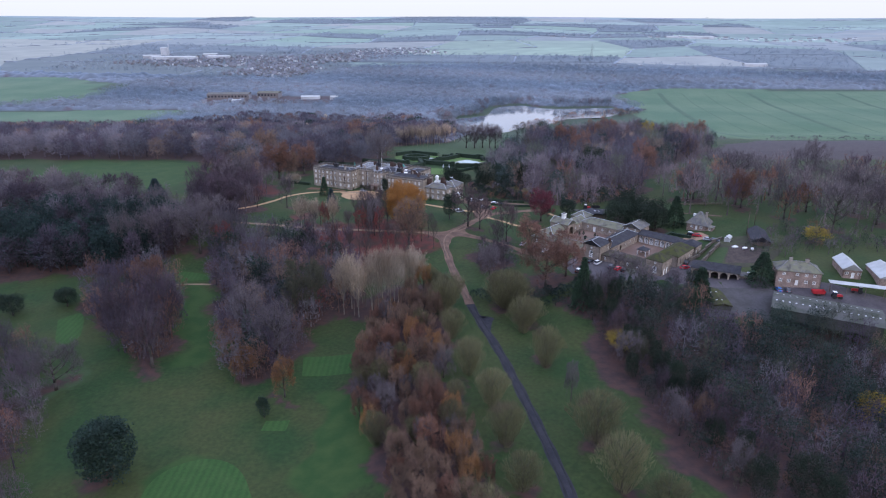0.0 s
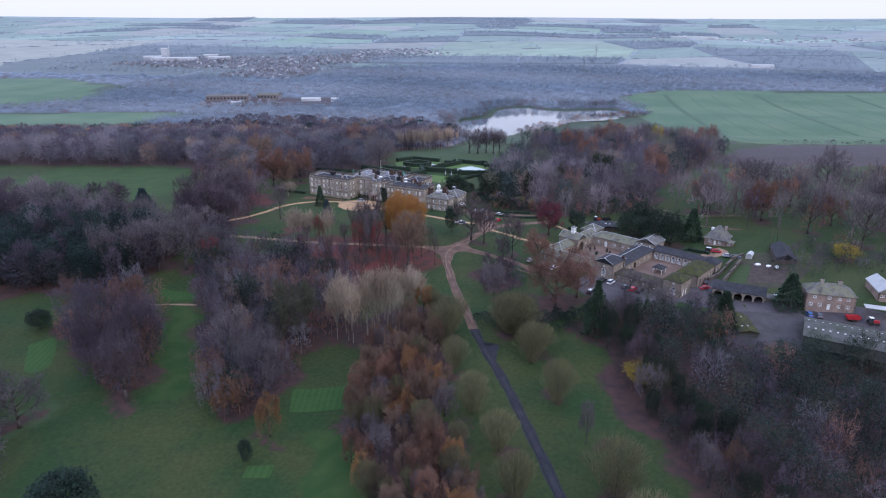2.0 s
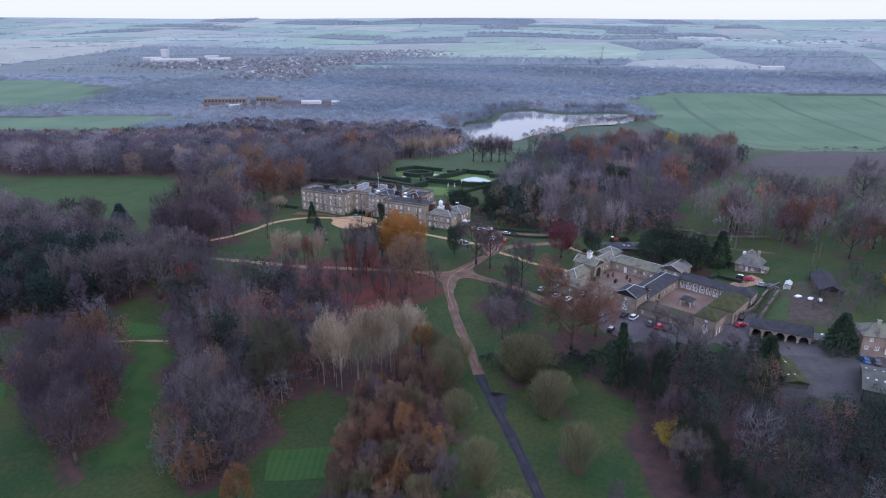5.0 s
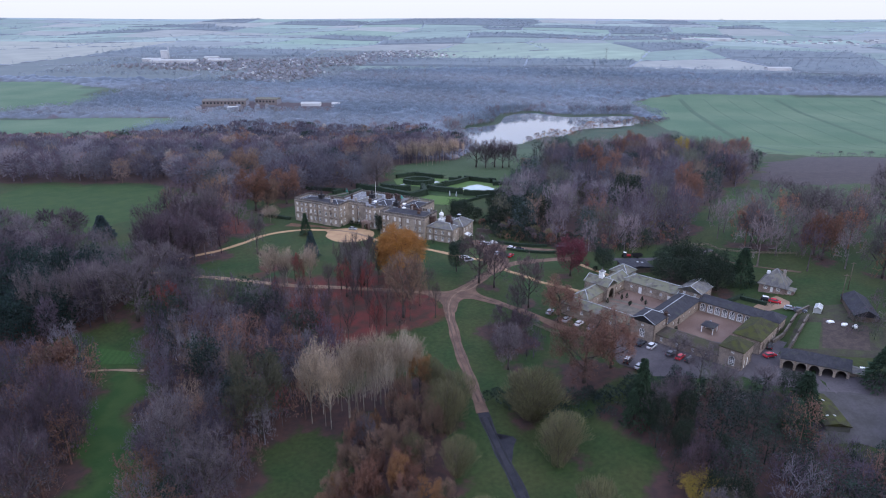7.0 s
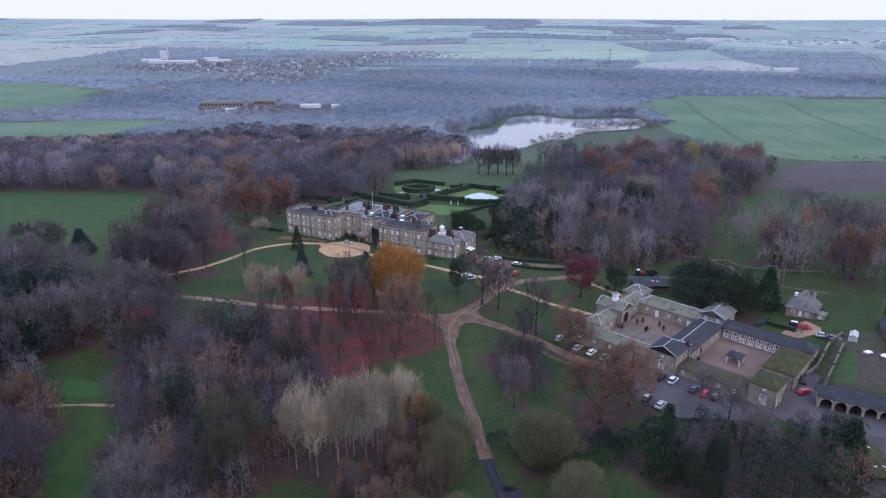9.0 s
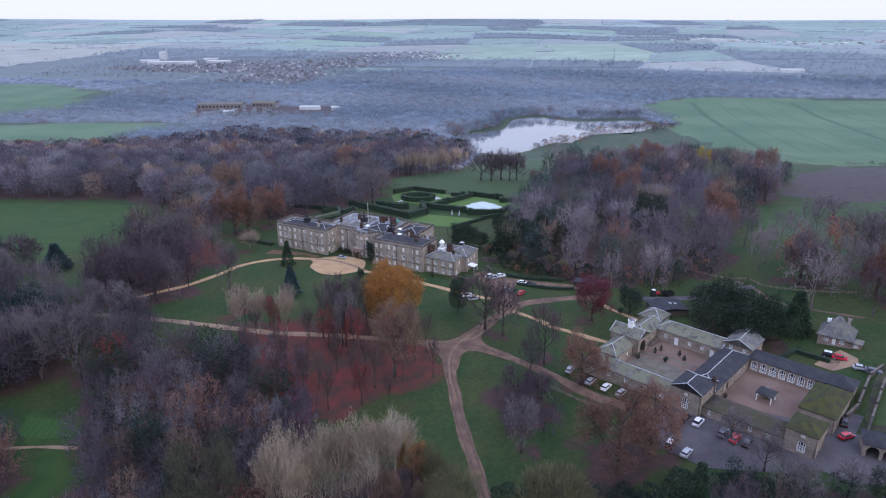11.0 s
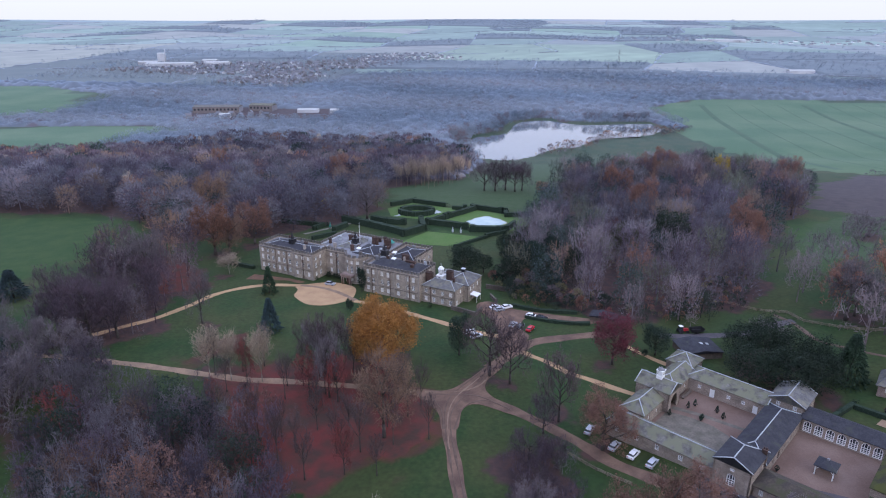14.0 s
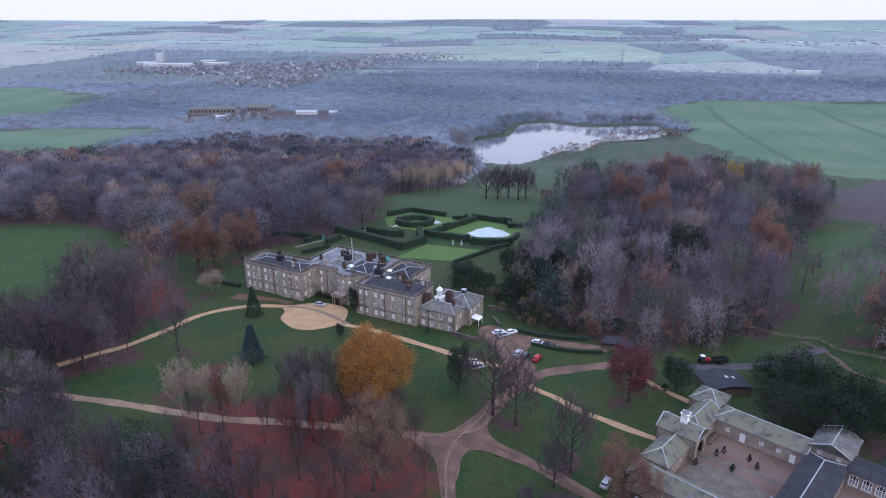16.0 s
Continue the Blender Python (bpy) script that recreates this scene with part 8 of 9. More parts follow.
def car(x, y, turn, colour, kind="car", z=None):
    m = pose(x, y, (ground_z(x, y) if z is None else z) + 0.13, 0, 0, turn)
    key = (colour, kind)
    if key in VEHICLES:
        return copy_thing(VEHICLES[key], m)
    words = {"car": "hatchback car", "van": "estate car with a long roof", "truck": "off-road car"}[kind]
    ob = new("car")
    ob.matrix_basis = m
    tagged(ob, f"{colour} {words} parked on the gravel" if kind != "van" else f"{colour} {words} parked on the tarmac", "car", "parked cars")
    tall = {"car": 1.45, "van": 1.75, "truck": 1.75}[kind]
    body = bmesh.new()
    prism(body, [(-2.15, 0.28), (2.15, 0.28), (2.18, 0.6), (2.0, 0.82), (1.1, 0.95), (-2.05, 0.98), (-2.2, 0.7)], 0.88, 0.05)
    bmesh.ops.bevel(body, geom=body.edges[:], offset=0.06, segments=2, affect="EDGES")
    part("body", body, PAINT[colour], ob)
    roof = bmesh.new()
    back = -1.95 if kind != "car" else -1.7
    prism(roof, [(1.15, 0.93), (0.45, tall - 0.06), (back + 0.25, tall - 0.04), (back, 0.95)], 0.80, 0.14)
    bmesh.ops.bevel(roof, geom=roof.edges[:], offset=0.05, segments=1, affect="EDGES")
    part("cabin", roof, GLASS, ob, "dark glazed cabin")
    cap = bmesh.new()
    box(cap, back + 0.28, 0.42, -0.66, 0.66, tall - 0.06, tall)
    bmesh.ops.bevel(cap, geom=cap.edges[:], offset=0.03, segments=1, affect="EDGES")
    part("roof", cap, PAINT["white" if (colour, kind) == ("black", "truck") else colour], ob)
    for sx in (-1.35, 1.35):
        for sy in (-0.8, 0.8):
            w = bmesh.new()
            tube(w, (sx, sy - 0.1, 0.2), (sx, sy + 0.1, 0.2), 0.33, 0.33, 12)
            wheel = part("wheel", w, TYRE, ob)
            r = bmesh.new()
            tube(r, (sx, sy * 1.135 - 0.02, 0.2), (sx, sy * 1.135 + 0.02, 0.2), 0.2, 0.2, 8)
            part("rim", r, PAINT["silver"], wheel)
    for sy in (-0.62, 0.62):
        box_part("headlight", (2.06, 2.17, sy - 0.16, sy + 0.16, 0.6, 0.75), LAMP, ob)
        box_part("tail_light", (-2.2, -2.1, sy - 0.14, sy + 0.14, 0.7, 0.88), TAIL, ob)
    VEHICLES[key] = ob
    return ob


Q = 47.5
for x, y, turn, colour, kind in ((64.0, 261.6, Q, "black", "car"), (66.9, 259.8, Q, "white", "van"), (71.5, 255.2, Q, "grey", "car"), (73.8, 252.9, Q, "red", "car"), (76.2, 251.2, Q, "black", "car"),
                                 (56.8, 250.6, 55, "black", "truck"), (59.4, 246.8, Q, "silver", "car"), (105.6, 260.6, 60, "black", "van"), (102.6, 254.4, 20, "red", "car"),
                                 (120.0, 294.8, -30, "black", "truck"), (121.9, 292.7, -30, "red", "car"), (124.3, 286.0, -25, "silver", "car"), (126.6, 283.6, -25, "grey", "car"),
                                 (129.2, 227.6, 75, "blue", "car"), (132.0, 226.6, 75, "grey", "car"), (-49.3, 386.6, -18, "silver", "car"), (17.0, 364.4, 25, "white", "car"), (18.6, 362.6, 25, "silver", "car"),
                                 (21.4, 364.8, 25, "white", "car"), (29.8, 356.9, -20, "white", "car"), (33.2, 355.4, -20, "black", "car"), (28.2, 346.3, 60, "red", "car"), (22.4, 349.3, 60, "silver", "car"),
                                 (24.8, 347.9, 60, "black", "car"), (9.3, 340.2, 30, "silver", "van"), (7.2, 343.4, 30, "white", "car"), (38.0, 289.5, 60, "silver", "car"), (43.0, 282.6, 50, "silver", "car"),
                                 (46.8, 278.8, 50, "white", "car"), (50.3, 275.0, 50, "silver", "car")):
    car(x, y, turn, colour, kind)


def tractor(x, y, turn):
    ob = thing("tractor", (x, y, ground_z(x, y)), "red farm tractor parked in the yard", "tractor", "", turn)
    bm = bmesh.new()
    prism(bm, [(-0.4, 0.7), (1.9, 0.7), (1.9, 1.4), (1.6, 1.55), (-0.4, 1.6)], 0.38, 0.05)
    part("bonnet", bm, RED_PAINT, ob)
    bm = bmesh.new()
    prism(bm, [(-1.5, 0.9), (-0.2, 0.9), (-0.35, 2.5), (-1.4, 2.5)], 0.75, 0.12)
    part("cab", bm, GLASS, ob)
    box_part("roof", (-1.5, -0.25, -0.7, 0.7, 2.5, 2.62), WHITE, ob)
    for px, py, r, w in ((-1.0, 0.85, 0.8, 0.4), (-1.0, -0.85, 0.8, 0.4), (1.4, 0.75, 0.48, 0.28), (1.4, -0.75, 0.48, 0.28)):
        bm = bmesh.new()
        tube(bm, (px, py - w / 2, r), (px, py + w / 2, r), r, r, 14)
        part("wheel", bm, TYRE, ob)


tractor(147.1, 220.3, -12)
tractor(156.0, 222.9, 160)
tractor(80.0, 344.4, 10)


def trailer(x, y, turn, mat, label):
    ob = thing("trailer", (x, y, ground_z(x, y)), label, "trailer", "", turn)
    bm = bmesh.new()
    prism(bm, [(-2.0, 0.8), (2.0, 0.8), (2.3, 1.9), (-2.3, 1.9)], 1.0, -0.15)
    bmesh.ops.delete(bm, geom=[f for f in bm.faces if f.normal.z > 0.9], context="FACES_ONLY")
    part("tub", bm, mat, ob)
    box_part("tub_floor", (-1.9, 1.9, -0.95, 0.95, 0.8, 0.95), mat, ob)
    box_part("drawbar", (2.0, 3.4, -0.08, 0.08, 0.6, 0.75), BLACK, ob)
    for sy in (-0.95, 0.95):
        bm = bmesh.new()
        tube(bm, (0, sy - 0.15, 0.45), (0, sy + 0.15, 0.45), 0.45, 0.45, 12)
        part("wheel", bm, TYRE, ob)


trailer(141.5, 222.9, -8, RED_PAINT, "red farm trailer with high sides")
trailer(84.6, 344.2, 8, BLACK, "dark flat-sided farm trailer")

# ---- formal gardens behind the hall ----
HEDGE = material("clipped_yew_hedge", (0.016, 0.03, 0.018), 0.95, (0.024, 0.04, 0.024), 0.9, 5, 0.4, 3.0, 0.8, 3.0)


def hedge(points, h=2.0, w=1.3, label="dark clipped yew hedge in the formal garden", group="garden hedges", closed=False):
    """A clipped hedge along a line: a solid with battered sides, roughened with leaf sprays."""
    pts = points + points[:1] if closed else points
    h, w = (h * 1.3, w * 1.25) if group == "garden hedges" else (h, w)
    o = Vector((*pts[0], ground_z(*pts[0])))
    ob = thing("hedge", tuple(o), label, "hedge", group)
    bm = bmesh.new()
    sprays = []
    for (xa, ya), (xb, yb) in zip(pts, pts[1:]):
        d = Vector((xb - xa, yb - ya, 0))
        n = max(1, int(d.length / 2.5))
        side = Vector((-d.y, d.x, 0)).normalized()
        ext = d.normalized() * w * 0.5
        rings = []
        for k in range(n + 1):
            p = Vector((xa, ya, 0)) + d * k / n + (ext * (1 if k == n else -1) if k in (0, n) else Vector())
            g = ground_z(p.x, p.y) - o.z
            q = p - Vector((o.x, o.y, 0))
            up = h + 0.12 * math.sin(p.x * 3 + p.y * 2)
            rings.append([bm.verts.new((q + side * s)[:2] + (g + z,)) for s, z in ((-w * 0.55, -0.4), (-w * 0.5, up), (w * 0.5, up), (w * 0.55, -0.4))])
            for _ in range(60):
                s = random.uniform(-0.55, 0.55) * w
                z = up if abs(s) < 0.5 * w and random.random() < 0.6 else random.uniform(0, up)
                if z < up:
                    s = math.copysign(0.54 * w, s)
                sprays.append((q + side * s + d * (random.random() / n))[:2] + (g + z,))
        for a, b in zip(rings, rings[1:]):
            for i in range(3):
                bm.faces.new((a[i], a[i + 1], b[i + 1], b[i]))
        bm.faces.new(rings[0][::-1])
        bm.faces.new(rings[-1])
    bmesh.ops.recalc_face_normals(bm, faces=bm.faces[:])
    part("hedge_body", bm, HEDGE, ob)
    at = np.array(sprays)
    r = np.random.default_rng(len(sprays))
    link_mesh("leaf_sprays", tri_mesh("leaf_sprays", flakes(r, at, 0.12 + 0.12 * r.random(len(at)))), LEAF["yew"], ob)


hedge([(-38, 527), (-26.2, 539.1), (-5.7, 526.4)])
for a0, a1 in ((0.3, 2.7), (3.3, 5.9)):
    hedge([(-21.5 + 9.5 * math.cos(a0 + (a1 - a0) * k / 6), 508.5 + 8.5 * math.sin(a0 + (a1 - a0) * k / 6)) for k in range(7)], 2.2, 2.0)
hedge([(0.1, 518.8), (6.9, 517.0)], 1.8)
hedge([(11.5, 521.5), (27.8, 510.7)], 2.2, 1.6)
hedge([(30.6, 508), (30.6, 499.6), (44.7, 502)], 2.0, 1.6)
hedge([(-13.6, 481.9), (-4.5, 494)], 2.2, 1.8)
hedge([(-2.5, 497), (5, 506), (12, 516)], 2.2, 1.8)
hedge([(-12.4, 481.2), (6.8, 472.5)], 2.4, 2.0)
hedge([(10.4, 467.6), (23.8, 466.0)], 2.4, 2.0)
hedge([(33, 479), (29, 470), (23.8, 466.0)], 2.2, 1.6)
hedge([(-59.9, 486.1), (-43.3, 474.2), (-33.7, 466.7), (-25.2, 459.5)], 2.6, 2.4, "tall dark yew hedge with clipped top")
hedge([(-24.3, 458.7), (-15.4, 469), (-17.7, 486)], 2.6, 2.2, "tall dark yew hedge with clipped top")
hedge([(-27, 480.6), (-36.7, 482.4), (-44, 488)], 2.4, 2.4, "tall dark yew hedge with clipped top")
hedge([(-93.5, 482.2), (-69.8, 474.6), (-73.5, 468.6)], 1.8)
hedge([(-57.9, 474.9), (-62.0, 466)], 2.0, 1.8)
hedge([(-60.9, 459), (-70.0, 450.2)], 1.5, 1.2)
hedge([(17.4, 456.9), (27, 464)], 1.4, 1.2)
hedge([(1.5, 438.2), (17.4, 455.5)], 1.2, 1.0, "low clipped hedge along the garden lawn")
hedge([(-104, 413), (-87, 405.5)], 1.6, 1.6, "dark hedge beside the end of the hall", "park hedges")
hedge([(28, 356.5), (36, 352.8), (43, 350.8), (49, 350.2)], 1.1, 1.2, "dark clipped hedge round the service court", "park hedges")
hedge([(24, 366.5), (31, 363), (38, 361), (46, 359.5)], 1.2, 1.3, "dark clipped hedge round the service court", "park hedges")
hedge([(99, 291), (112, 300), (118, 292)], 1.2, 1.2, "clipped green garden hedge by the cottage", "park hedges")


def cone_topiary(x, y, h=3.0):
    ob = thing("topiary", (x, y, ground_z(x, y)), "dark yew clipped to a tall cone", "topiary", "clipped yew cones")
    bm = bmesh.new()
    bmesh.ops.create_cone(bm, segments=10, radius1=h * 0.32, radius2=0.06, depth=h, cap_ends=True, matrix=Matrix.Translation((0, 0, h / 2)))
    part("clipped_body", bm, HEDGE, ob)
    r = np.random.default_rng(int(abs(x) * 10))
    t, a = r.random(200) ** 1.4, r.random(200) * math.tau
    rad = h * 0.33 * (1 - t)
    link_mesh("leaf_sprays", tri_mesh("leaf_sprays", flakes(r, np.stack([np.cos(a) * rad, np.sin(a) * rad, t * h], 1), 0.1 + 0.12 * r.random(200))), LEAF["yew"], ob)


def yew_block(x, y, turn, h=3.6, w=3.2):
    """A clipped yew buttress at the end of a hedge, battered like a truncated pyramid."""
    ob = thing("topiary", (x, y, ground_z(x, y)), "dark yew clipped to a tapered block", "topiary", "clipped yew blocks", turn)
    bm = bmesh.new()
    bmesh.ops.create_cone(bm, segments=4, radius1=w * 0.72, radius2=w * 0.5, depth=h + 0.3, cap_ends=True, matrix=Matrix.Translation((0, 0, h / 2 - 0.15)) @ Matrix.Rotation(math.pi / 4, 4, "Z"))
    bmesh.ops.bevel(bm, geom=bm.edges[:], offset=0.15, segments=2, affect="EDGES")
    part("clipped_body", bm, HEDGE, ob)
    r = np.random.default_rng(int(abs(x) * 10 + abs(y)))
    t, a = r.random(160), r.random(160) * math.tau
    rad = w * (0.53 - 0.13 * t) / np.maximum(np.abs(np.cos(a)), np.abs(np.sin(a)))
    link_mesh("leaf_sprays", tri_mesh("leaf_sprays", flakes(r, np.stack([np.cos(a) * rad, np.sin(a) * rad, t * h], 1), 0.1 + 0.12 * r.random(160))), LEAF["yew"], ob)


for x, y, a in ((-13.6, 481.9, 50), (7.0, 472.4, -25), (10.6, 467.6, -10), (28, 510.5, -35), (30.8, 508, 0), (12, 516.5, 50), (-2.5, 497, 50), (-4.3, 494, 50), (-24.8, 459, 50), (-15.4, 469.5, 50), (-17.7, 486, 80), (44.9, 502, 10), (-44, 474.5, -38), (-60, 486, -38), (-37, 482.4, -10), (6.9, 517, 0), (-27, 480.6, 0), (24, 466, -10)):
    yew_block(x, y, a)
for x, y, h in ((-17.3, 469.0, 3.4), (-25.5, 457.0, 3.2), (9.4, 468.6, 3.0), (7.2, 472.2, 3.0), (-12.8, 483, 3.0), (27.8, 511.5, 3.0), (12, 517, 3.0), (30.4, 507, 3.0), (-68, 476, 2.6), (-72, 468.6, 2.6), (-1, 497.6, 2.8), (-5.5, 493.0, 2.8), (33.4, 480, 3.0)):
    cone_topiary(x, y, h)


def statue(x, y, mat, label):
    bm = bmesh.new()
    box(bm, -0.45, 0.45, -0.45, 0.45, -0.2, 1.0)
    box(bm, -0.55, 0.55, -0.55, 0.55, 1.0, 1.15)
    for a, b, ra, rb in (((0, 0, 1.15), (0, 0, 2.1), 0.36, 0.26), ((0, 0, 2.1), (0.05, 0, 2.7), 0.28, 0.22), ((0.05, 0, 2.7), (0.05, 0, 3.0), 0.15, 0.13)):
        tube(bm, a, b, ra, rb, 8)
    ob = part("statue", bm, mat, None)
    ob.matrix_basis = pose(x, y, ground_z(x, y))
    tagged(ob, label, "statue")


statue(0.1, 465.6, PALE_LEAD, "pale weathered stone statue on a plinth")
statue(4.3, 464.6, PALE_LEAD, "pale weathered stone statue on a plinth")
for x, y in ((-66, 473.5), (25.5, 446), (27, 441)):
    statue(x, y, COPPER, "green-wrapped garden statue on a plinth")

pond_ring = []
for k in range(64):
    a = k * math.tau / 64
    r = 1 + 0.09 * math.cos(4 * a) + 0.05 * math.cos(8 * a + 0.6)
    pond_ring.append((18.5 + 9.6 * r * math.cos(a), 485 + 10.2 * r * math.sin(a)))
rim = [(18.5 + (x - 18.5) * 1.05, 485 + (y - 485) * 1.05) for x, y in pond_ring]
POND = material("milky_pond_water", (0.26, 0.36, 0.35), 0.12, (0.33, 0.42, 0.41), 0.2, 3, spec=0.6)
patch("pond_kerb", rim, DRESSED, "stone kerb round the garden pond", 0.12, "kerb", level=-3.1)
patch("water", pond_ring, POND, "pale lobed garden pond", 0.17, "pond", level=-3.1)
patch("path", [(-34.5, 499.5), (-31.2, 505), (-29.4, 503), (-32, 499.6)], PALE_LEAD, "pale paved corner beside the oval hedge", 0.1, "path")
patch("path", [(-12.4, 505), (-6.6, 510.4), (-10, 515.6), (-11.4, 511)], PALE_LEAD, "pale paved corner beside the oval hedge", 0.1, "path")
ribbon("path", [(-77, 460), (-62, 476), (-46, 494)], 2.2, material("garden_path", (0.17, 0.15, 0.13), 0.9, (0.13, 0.115, 0.1), 0.5, 4, 0.2, 3), "grey gravel garden path", 0.1, "path")

# ---- the town and works across the valley ----
# sheen on the far roofs is added in place of haze
ROOF_TILE = material("town_roof_tile", (0.115, 0.12, 0.135), 0.85, (0.135, 0.125, 0.13), 0.05, 4, 0.2, 0.4, island=0.35, sheen=0.2)
STUCCO = material("town_pale_stucco", (0.62, 0.64, 0.67), 0.8, (0.4, 0.4, 0.42), 0.02, 3, 0.1, 0.5, island=0.3)
TOWN_BRICK = material("town_weathered_brick", (0.16, 0.15, 0.155), 0.85, (0.22, 0.21, 0.215), 0.03, 3, 0.1, 0.5, island=0.3)


def houses(places, rng, label, size=(5, 8.5), mat=None):
    """A far street of small gabled houses, joined, walls and roofs apart."""
    walls, roofs = bmesh.new(), bmesh.new()
    for x, y in places:
        w, d, h = rng.uniform(*size), rng.uniform(6, 8), rng.uniform(3.5, 5.5)
        a = rng.choice([0.15, 0.3, 1.7, -0.1]) + rng.normal() * 0.1
        g = ground_z(x, y)
        c, s = math.cos(a), math.sin(a)

        def at(px, py, pz):
            return (x + px * c - py * s, y + px * s + py * c, g + pz)

        q = [(-w / 2, -d / 2), (w / 2, -d / 2), (w / 2, d / 2), (-w / 2, d / 2)]
        lo = [walls.verts.new(at(px, py, -2)) for px, py in q]
        hi = [walls.verts.new(at(px, py, h)) for px, py in q]
        top = [walls.verts.new(at(px, 0, h + 2.6)) for px in (-w / 2, w / 2)]
        for i in range(4):
            walls.faces.new((lo[i], lo[(i + 1) % 4], hi[(i + 1) % 4], hi[i]))
        walls.faces.new((hi[1], hi[2], top[1]))
        walls.faces.new((hi[3], hi[0], top[0]))
        e = [roofs.verts.new(at(px, py, h - 0.1)) for px, py in ((-w / 2 - 0.3, -d / 2 - 0.4), (w / 2 + 0.3, -d / 2 - 0.4), (w / 2 + 0.3, d / 2 + 0.4), (-w / 2 - 0.3, d / 2 + 0.4))]
        r = [roofs.verts.new(at(px, 0, h + 2.75)) for px in (-w / 2 - 0.3, w / 2 + 0.3)]
        roofs.faces.new((e[0], e[1], r[1], r[0]))
        roofs.faces.new((e[2], e[3], r[0], r[1]))
    ob = tagged(new("town_houses"), label, "houses", kind="stuff")
    part("wall", walls, mat or STUCCO, ob)
    part("roof", roofs, ROOF_TILE, ob)
    return ob


rng = np.random.default_rng(21)
town = np.concatenate([scattered(rng, [(-520, 1560), (-400, 1500), (-300, 1560), (-330, 1760), (-480, 1760)], 17), scattered(rng, [(-900, 1800), (-640, 1700), (-440, 1720), (-230, 1850), (-90, 2060), (-250, 2120), (-460, 1960), (-700, 1980)], 20)])
houses(town, rng, "far town of small brick houses with tiled roofs", (5, 8.5), TOWN_BRICK)
houses(town[rng.random(len(town)) < 0.26] + 9.0, rng, "white houses and sheds in the far town", (5, 9))
houses(scattered(rng, [(-300, 2000), (-90, 2050), (20, 2140), (-120, 2330), (-280, 2200)], 23), rng, "pale houses on the hill above the town")
houses(scattered(rng, [(400, 2900), (1700, 2800), (1900, 3100), (500, 3150)], 70), rng, "far pale houses along a hillside road", (10, 20))
houses(scattered(rng, [(-420, 1140), (-290, 1150), (-290, 1185), (-330, 1200), (-430, 1170)], 17), rng, "brick cottages by the works", (6, 9), TOWN_BRICK)


# sheen added to pale the far mill walls as haze would
MILL = material("mill_brick", (0.19, 0.155, 0.145), 0.85, (0.15, 0.13, 0.125), 0.1, 4, 0.2, 1.0, sheen=0.3)


def works(x, y, w, d, h, turn, roof, label):
    ob = thing("works_building", (x, y, ground_z(x, y)), label, "factory", "works across the valley", turn)
    box_part("wall", (-w / 2, w / 2, -d / 2, d / 2, -3, h), STUCCO if roof == CORRUGATED else MILL, ob)
    n = 1 if roof == CORRUGATED else max(1, int(w / 25))
    for k in range(n):
        a = -w / 2 + w * k / n
        hip_roof(ob, a, a + w / n, -d / 2, d / 2, h, 2.4, roof, 0.2, None, 0.2, (True, True), "x")
    for k in range(int(w / 6) if roof != CORRUGATED else 0):
        box_part("window", (-w / 2 + 2 + 6 * k, -w / 2 + 5 + 6 * k, -d / 2 - 0.1, -d / 2 + 0.05, h * 0.4, h * 0.75), GLASS, ob)
    return ob


works(-395, 1215, 75, 26, 9, 4, GREY_SLATE, "long grey-roofed mill building with rows of windows")
works(-325, 1232, 40, 22, 9, -6, STONE_SLATE, "brown mill building beside the road")
works(-365, 1160, 16, 12, 5, 0, CORRUGATED, "small white-roofed workshop in the valley")
works(-245, 1214, 34, 14, 4, 3, CORRUGATED, "white-roofed shed among trees")
works(-200, 1205, 14, 10, 5, 0, CORRUGATED, "small white-roofed workshop in the valley")
works(-755, 1885, 120, 36, 10, 8, CORRUGATED, "large white-roofed works above the town")
works(-640, 1915, 60, 30, 9, 6, CORRUGATED, "white-roofed works above the town")
works(-840, 1940, 50, 24, 9, 12, CORRUGATED, "white-roofed works above the town")
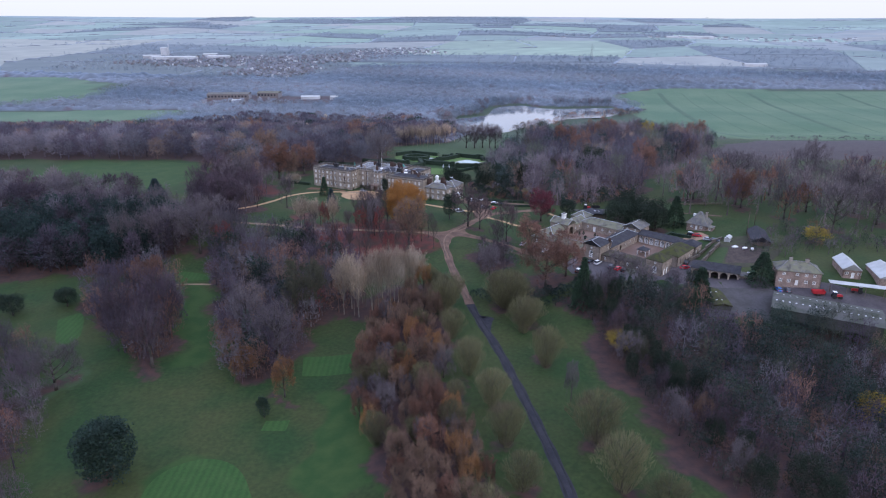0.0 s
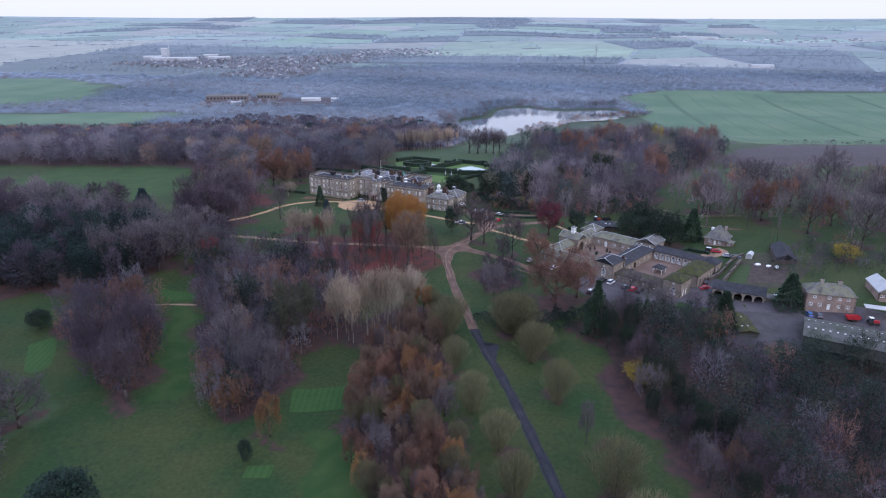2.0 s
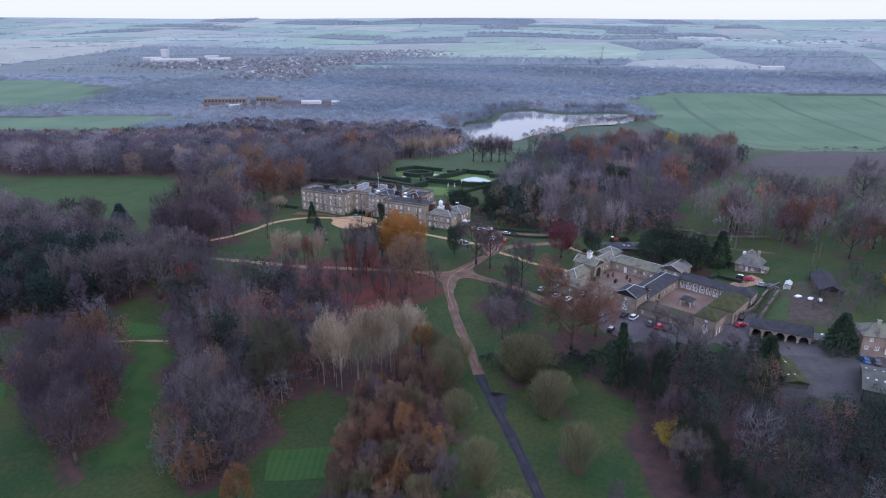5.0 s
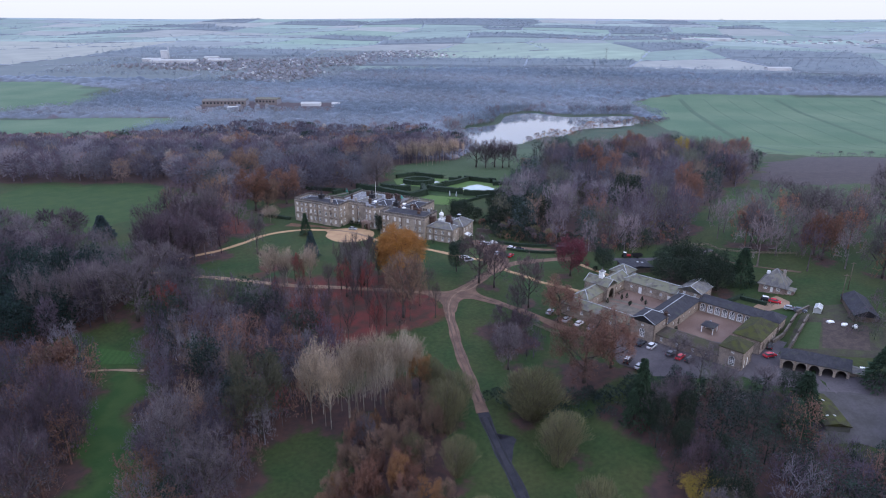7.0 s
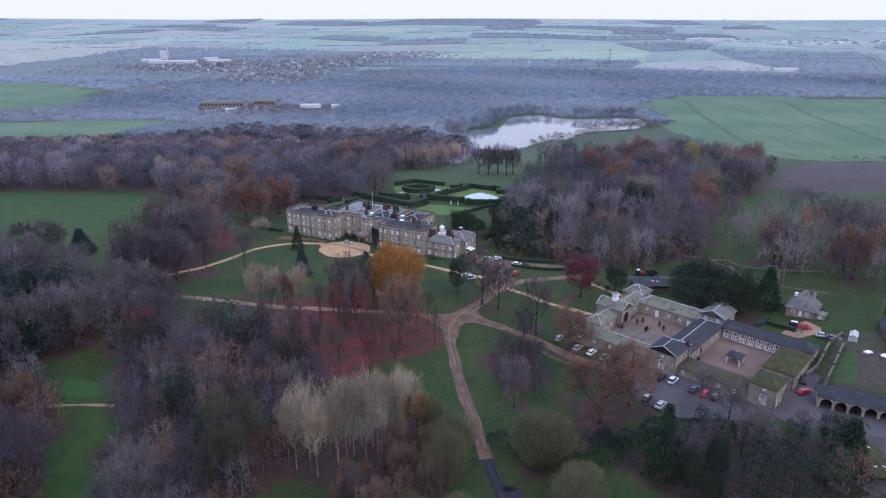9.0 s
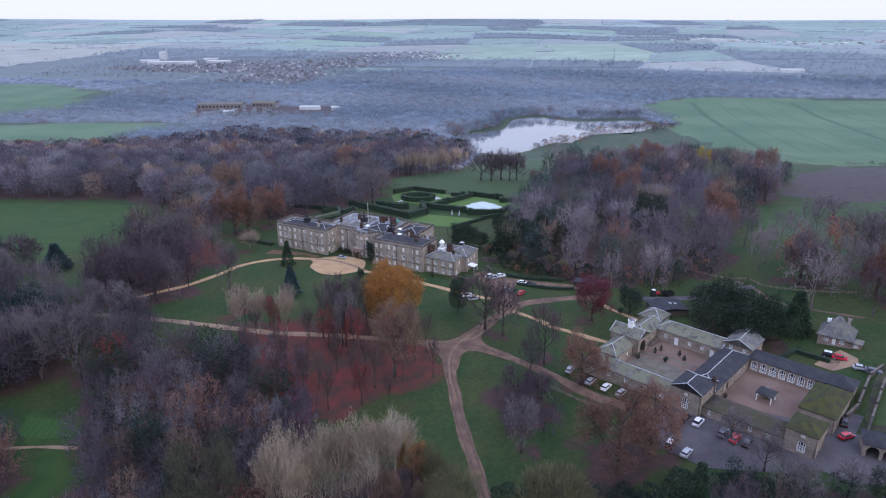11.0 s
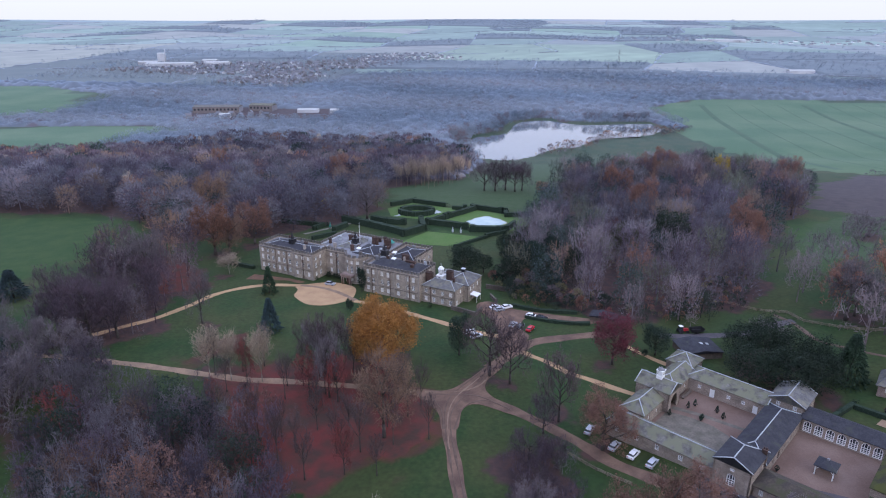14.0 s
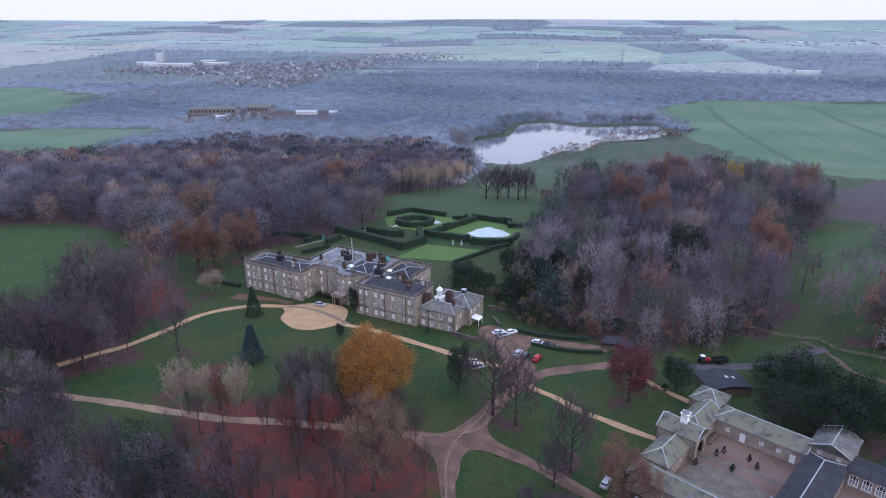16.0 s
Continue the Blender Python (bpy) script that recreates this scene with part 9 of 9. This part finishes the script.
works(-690, 1990, 40, 20, 8, 6, CORRUGATED, "white-roofed works above the town")
works(-825, 1990, 18, 16, 26, 6, CORRUGATED, "tall grey works tower above the town")
works(1050, 2900, 200, 40, 8, 0, CORRUGATED, "long pale warehouse on the far hillside")
works(820, 1760, 60, 20, 7, 0, CORRUGATED, "white farm sheds beyond the wood")
works(560, 1770, 90, 16, 3, 4, CORRUGATED, "long low pale sheds beyond the wood")
bm = bmesh.new()
tube(bm, (0, 0, -2), (0, 0, 42), 2.0, 1.4, 12)
stack = part("chimney_stack", bm, PALE_LEAD, None)
stack.matrix_basis = pose(-790, 1935, ground_z(-790, 1935))
tagged(stack, "slender pale factory chimney above the town", "chimney")


def pylon(x, y, h=42):
    ob = thing("pylon", (x, y, ground_z(x, y)), "grey steel lattice electricity pylon", "pylon", "pylons across the valley")
    legs = bmesh.new()
    for sx in (-1, 1):
        for sy in (-1, 1):
            tube(legs, (sx * 3.6, sy * 3.6, -1), (sx * 0.9, sy * 0.9, h * 0.62), 0.22, 0.18, 4)
            tube(legs, (sx * 0.9, sy * 0.9, h * 0.62), (0, 0, h), 0.18, 0.12, 4)
            for k in range(4):
                a, b = k / 5, (k + 1) / 5
                wa, wb = 3.6 - 2.7 * a, 3.6 - 2.7 * b
                tube(legs, (sx * wa, sy * wa, h * 0.62 * a), (-sx * wb, sy * wb, h * 0.62 * b), 0.12, 0.12, 3)
    part("tower", legs, LEAD, ob)
    for z, w in ((0.66, 7.5), (0.78, 9.0), (0.9, 6.5)):
        bm = bmesh.new()
        tube(bm, (-w, 0, h * z), (w, 0, h * z), 0.15, 0.15, 4)
        tube(bm, (-w, 0, h * z), (0, 0, h * (z + 0.06)), 0.1, 0.1, 3)
        tube(bm, (w, 0, h * z), (0, 0, h * (z + 0.06)), 0.1, 0.1, 3)
        part("crossarm", bm, LEAD, ob)


for x, y in ((-330, 1400), (-930, 1290), (330, 1620), (90, 1680), (430, 1950), (-60, 1560)):
    pylon(x, y)
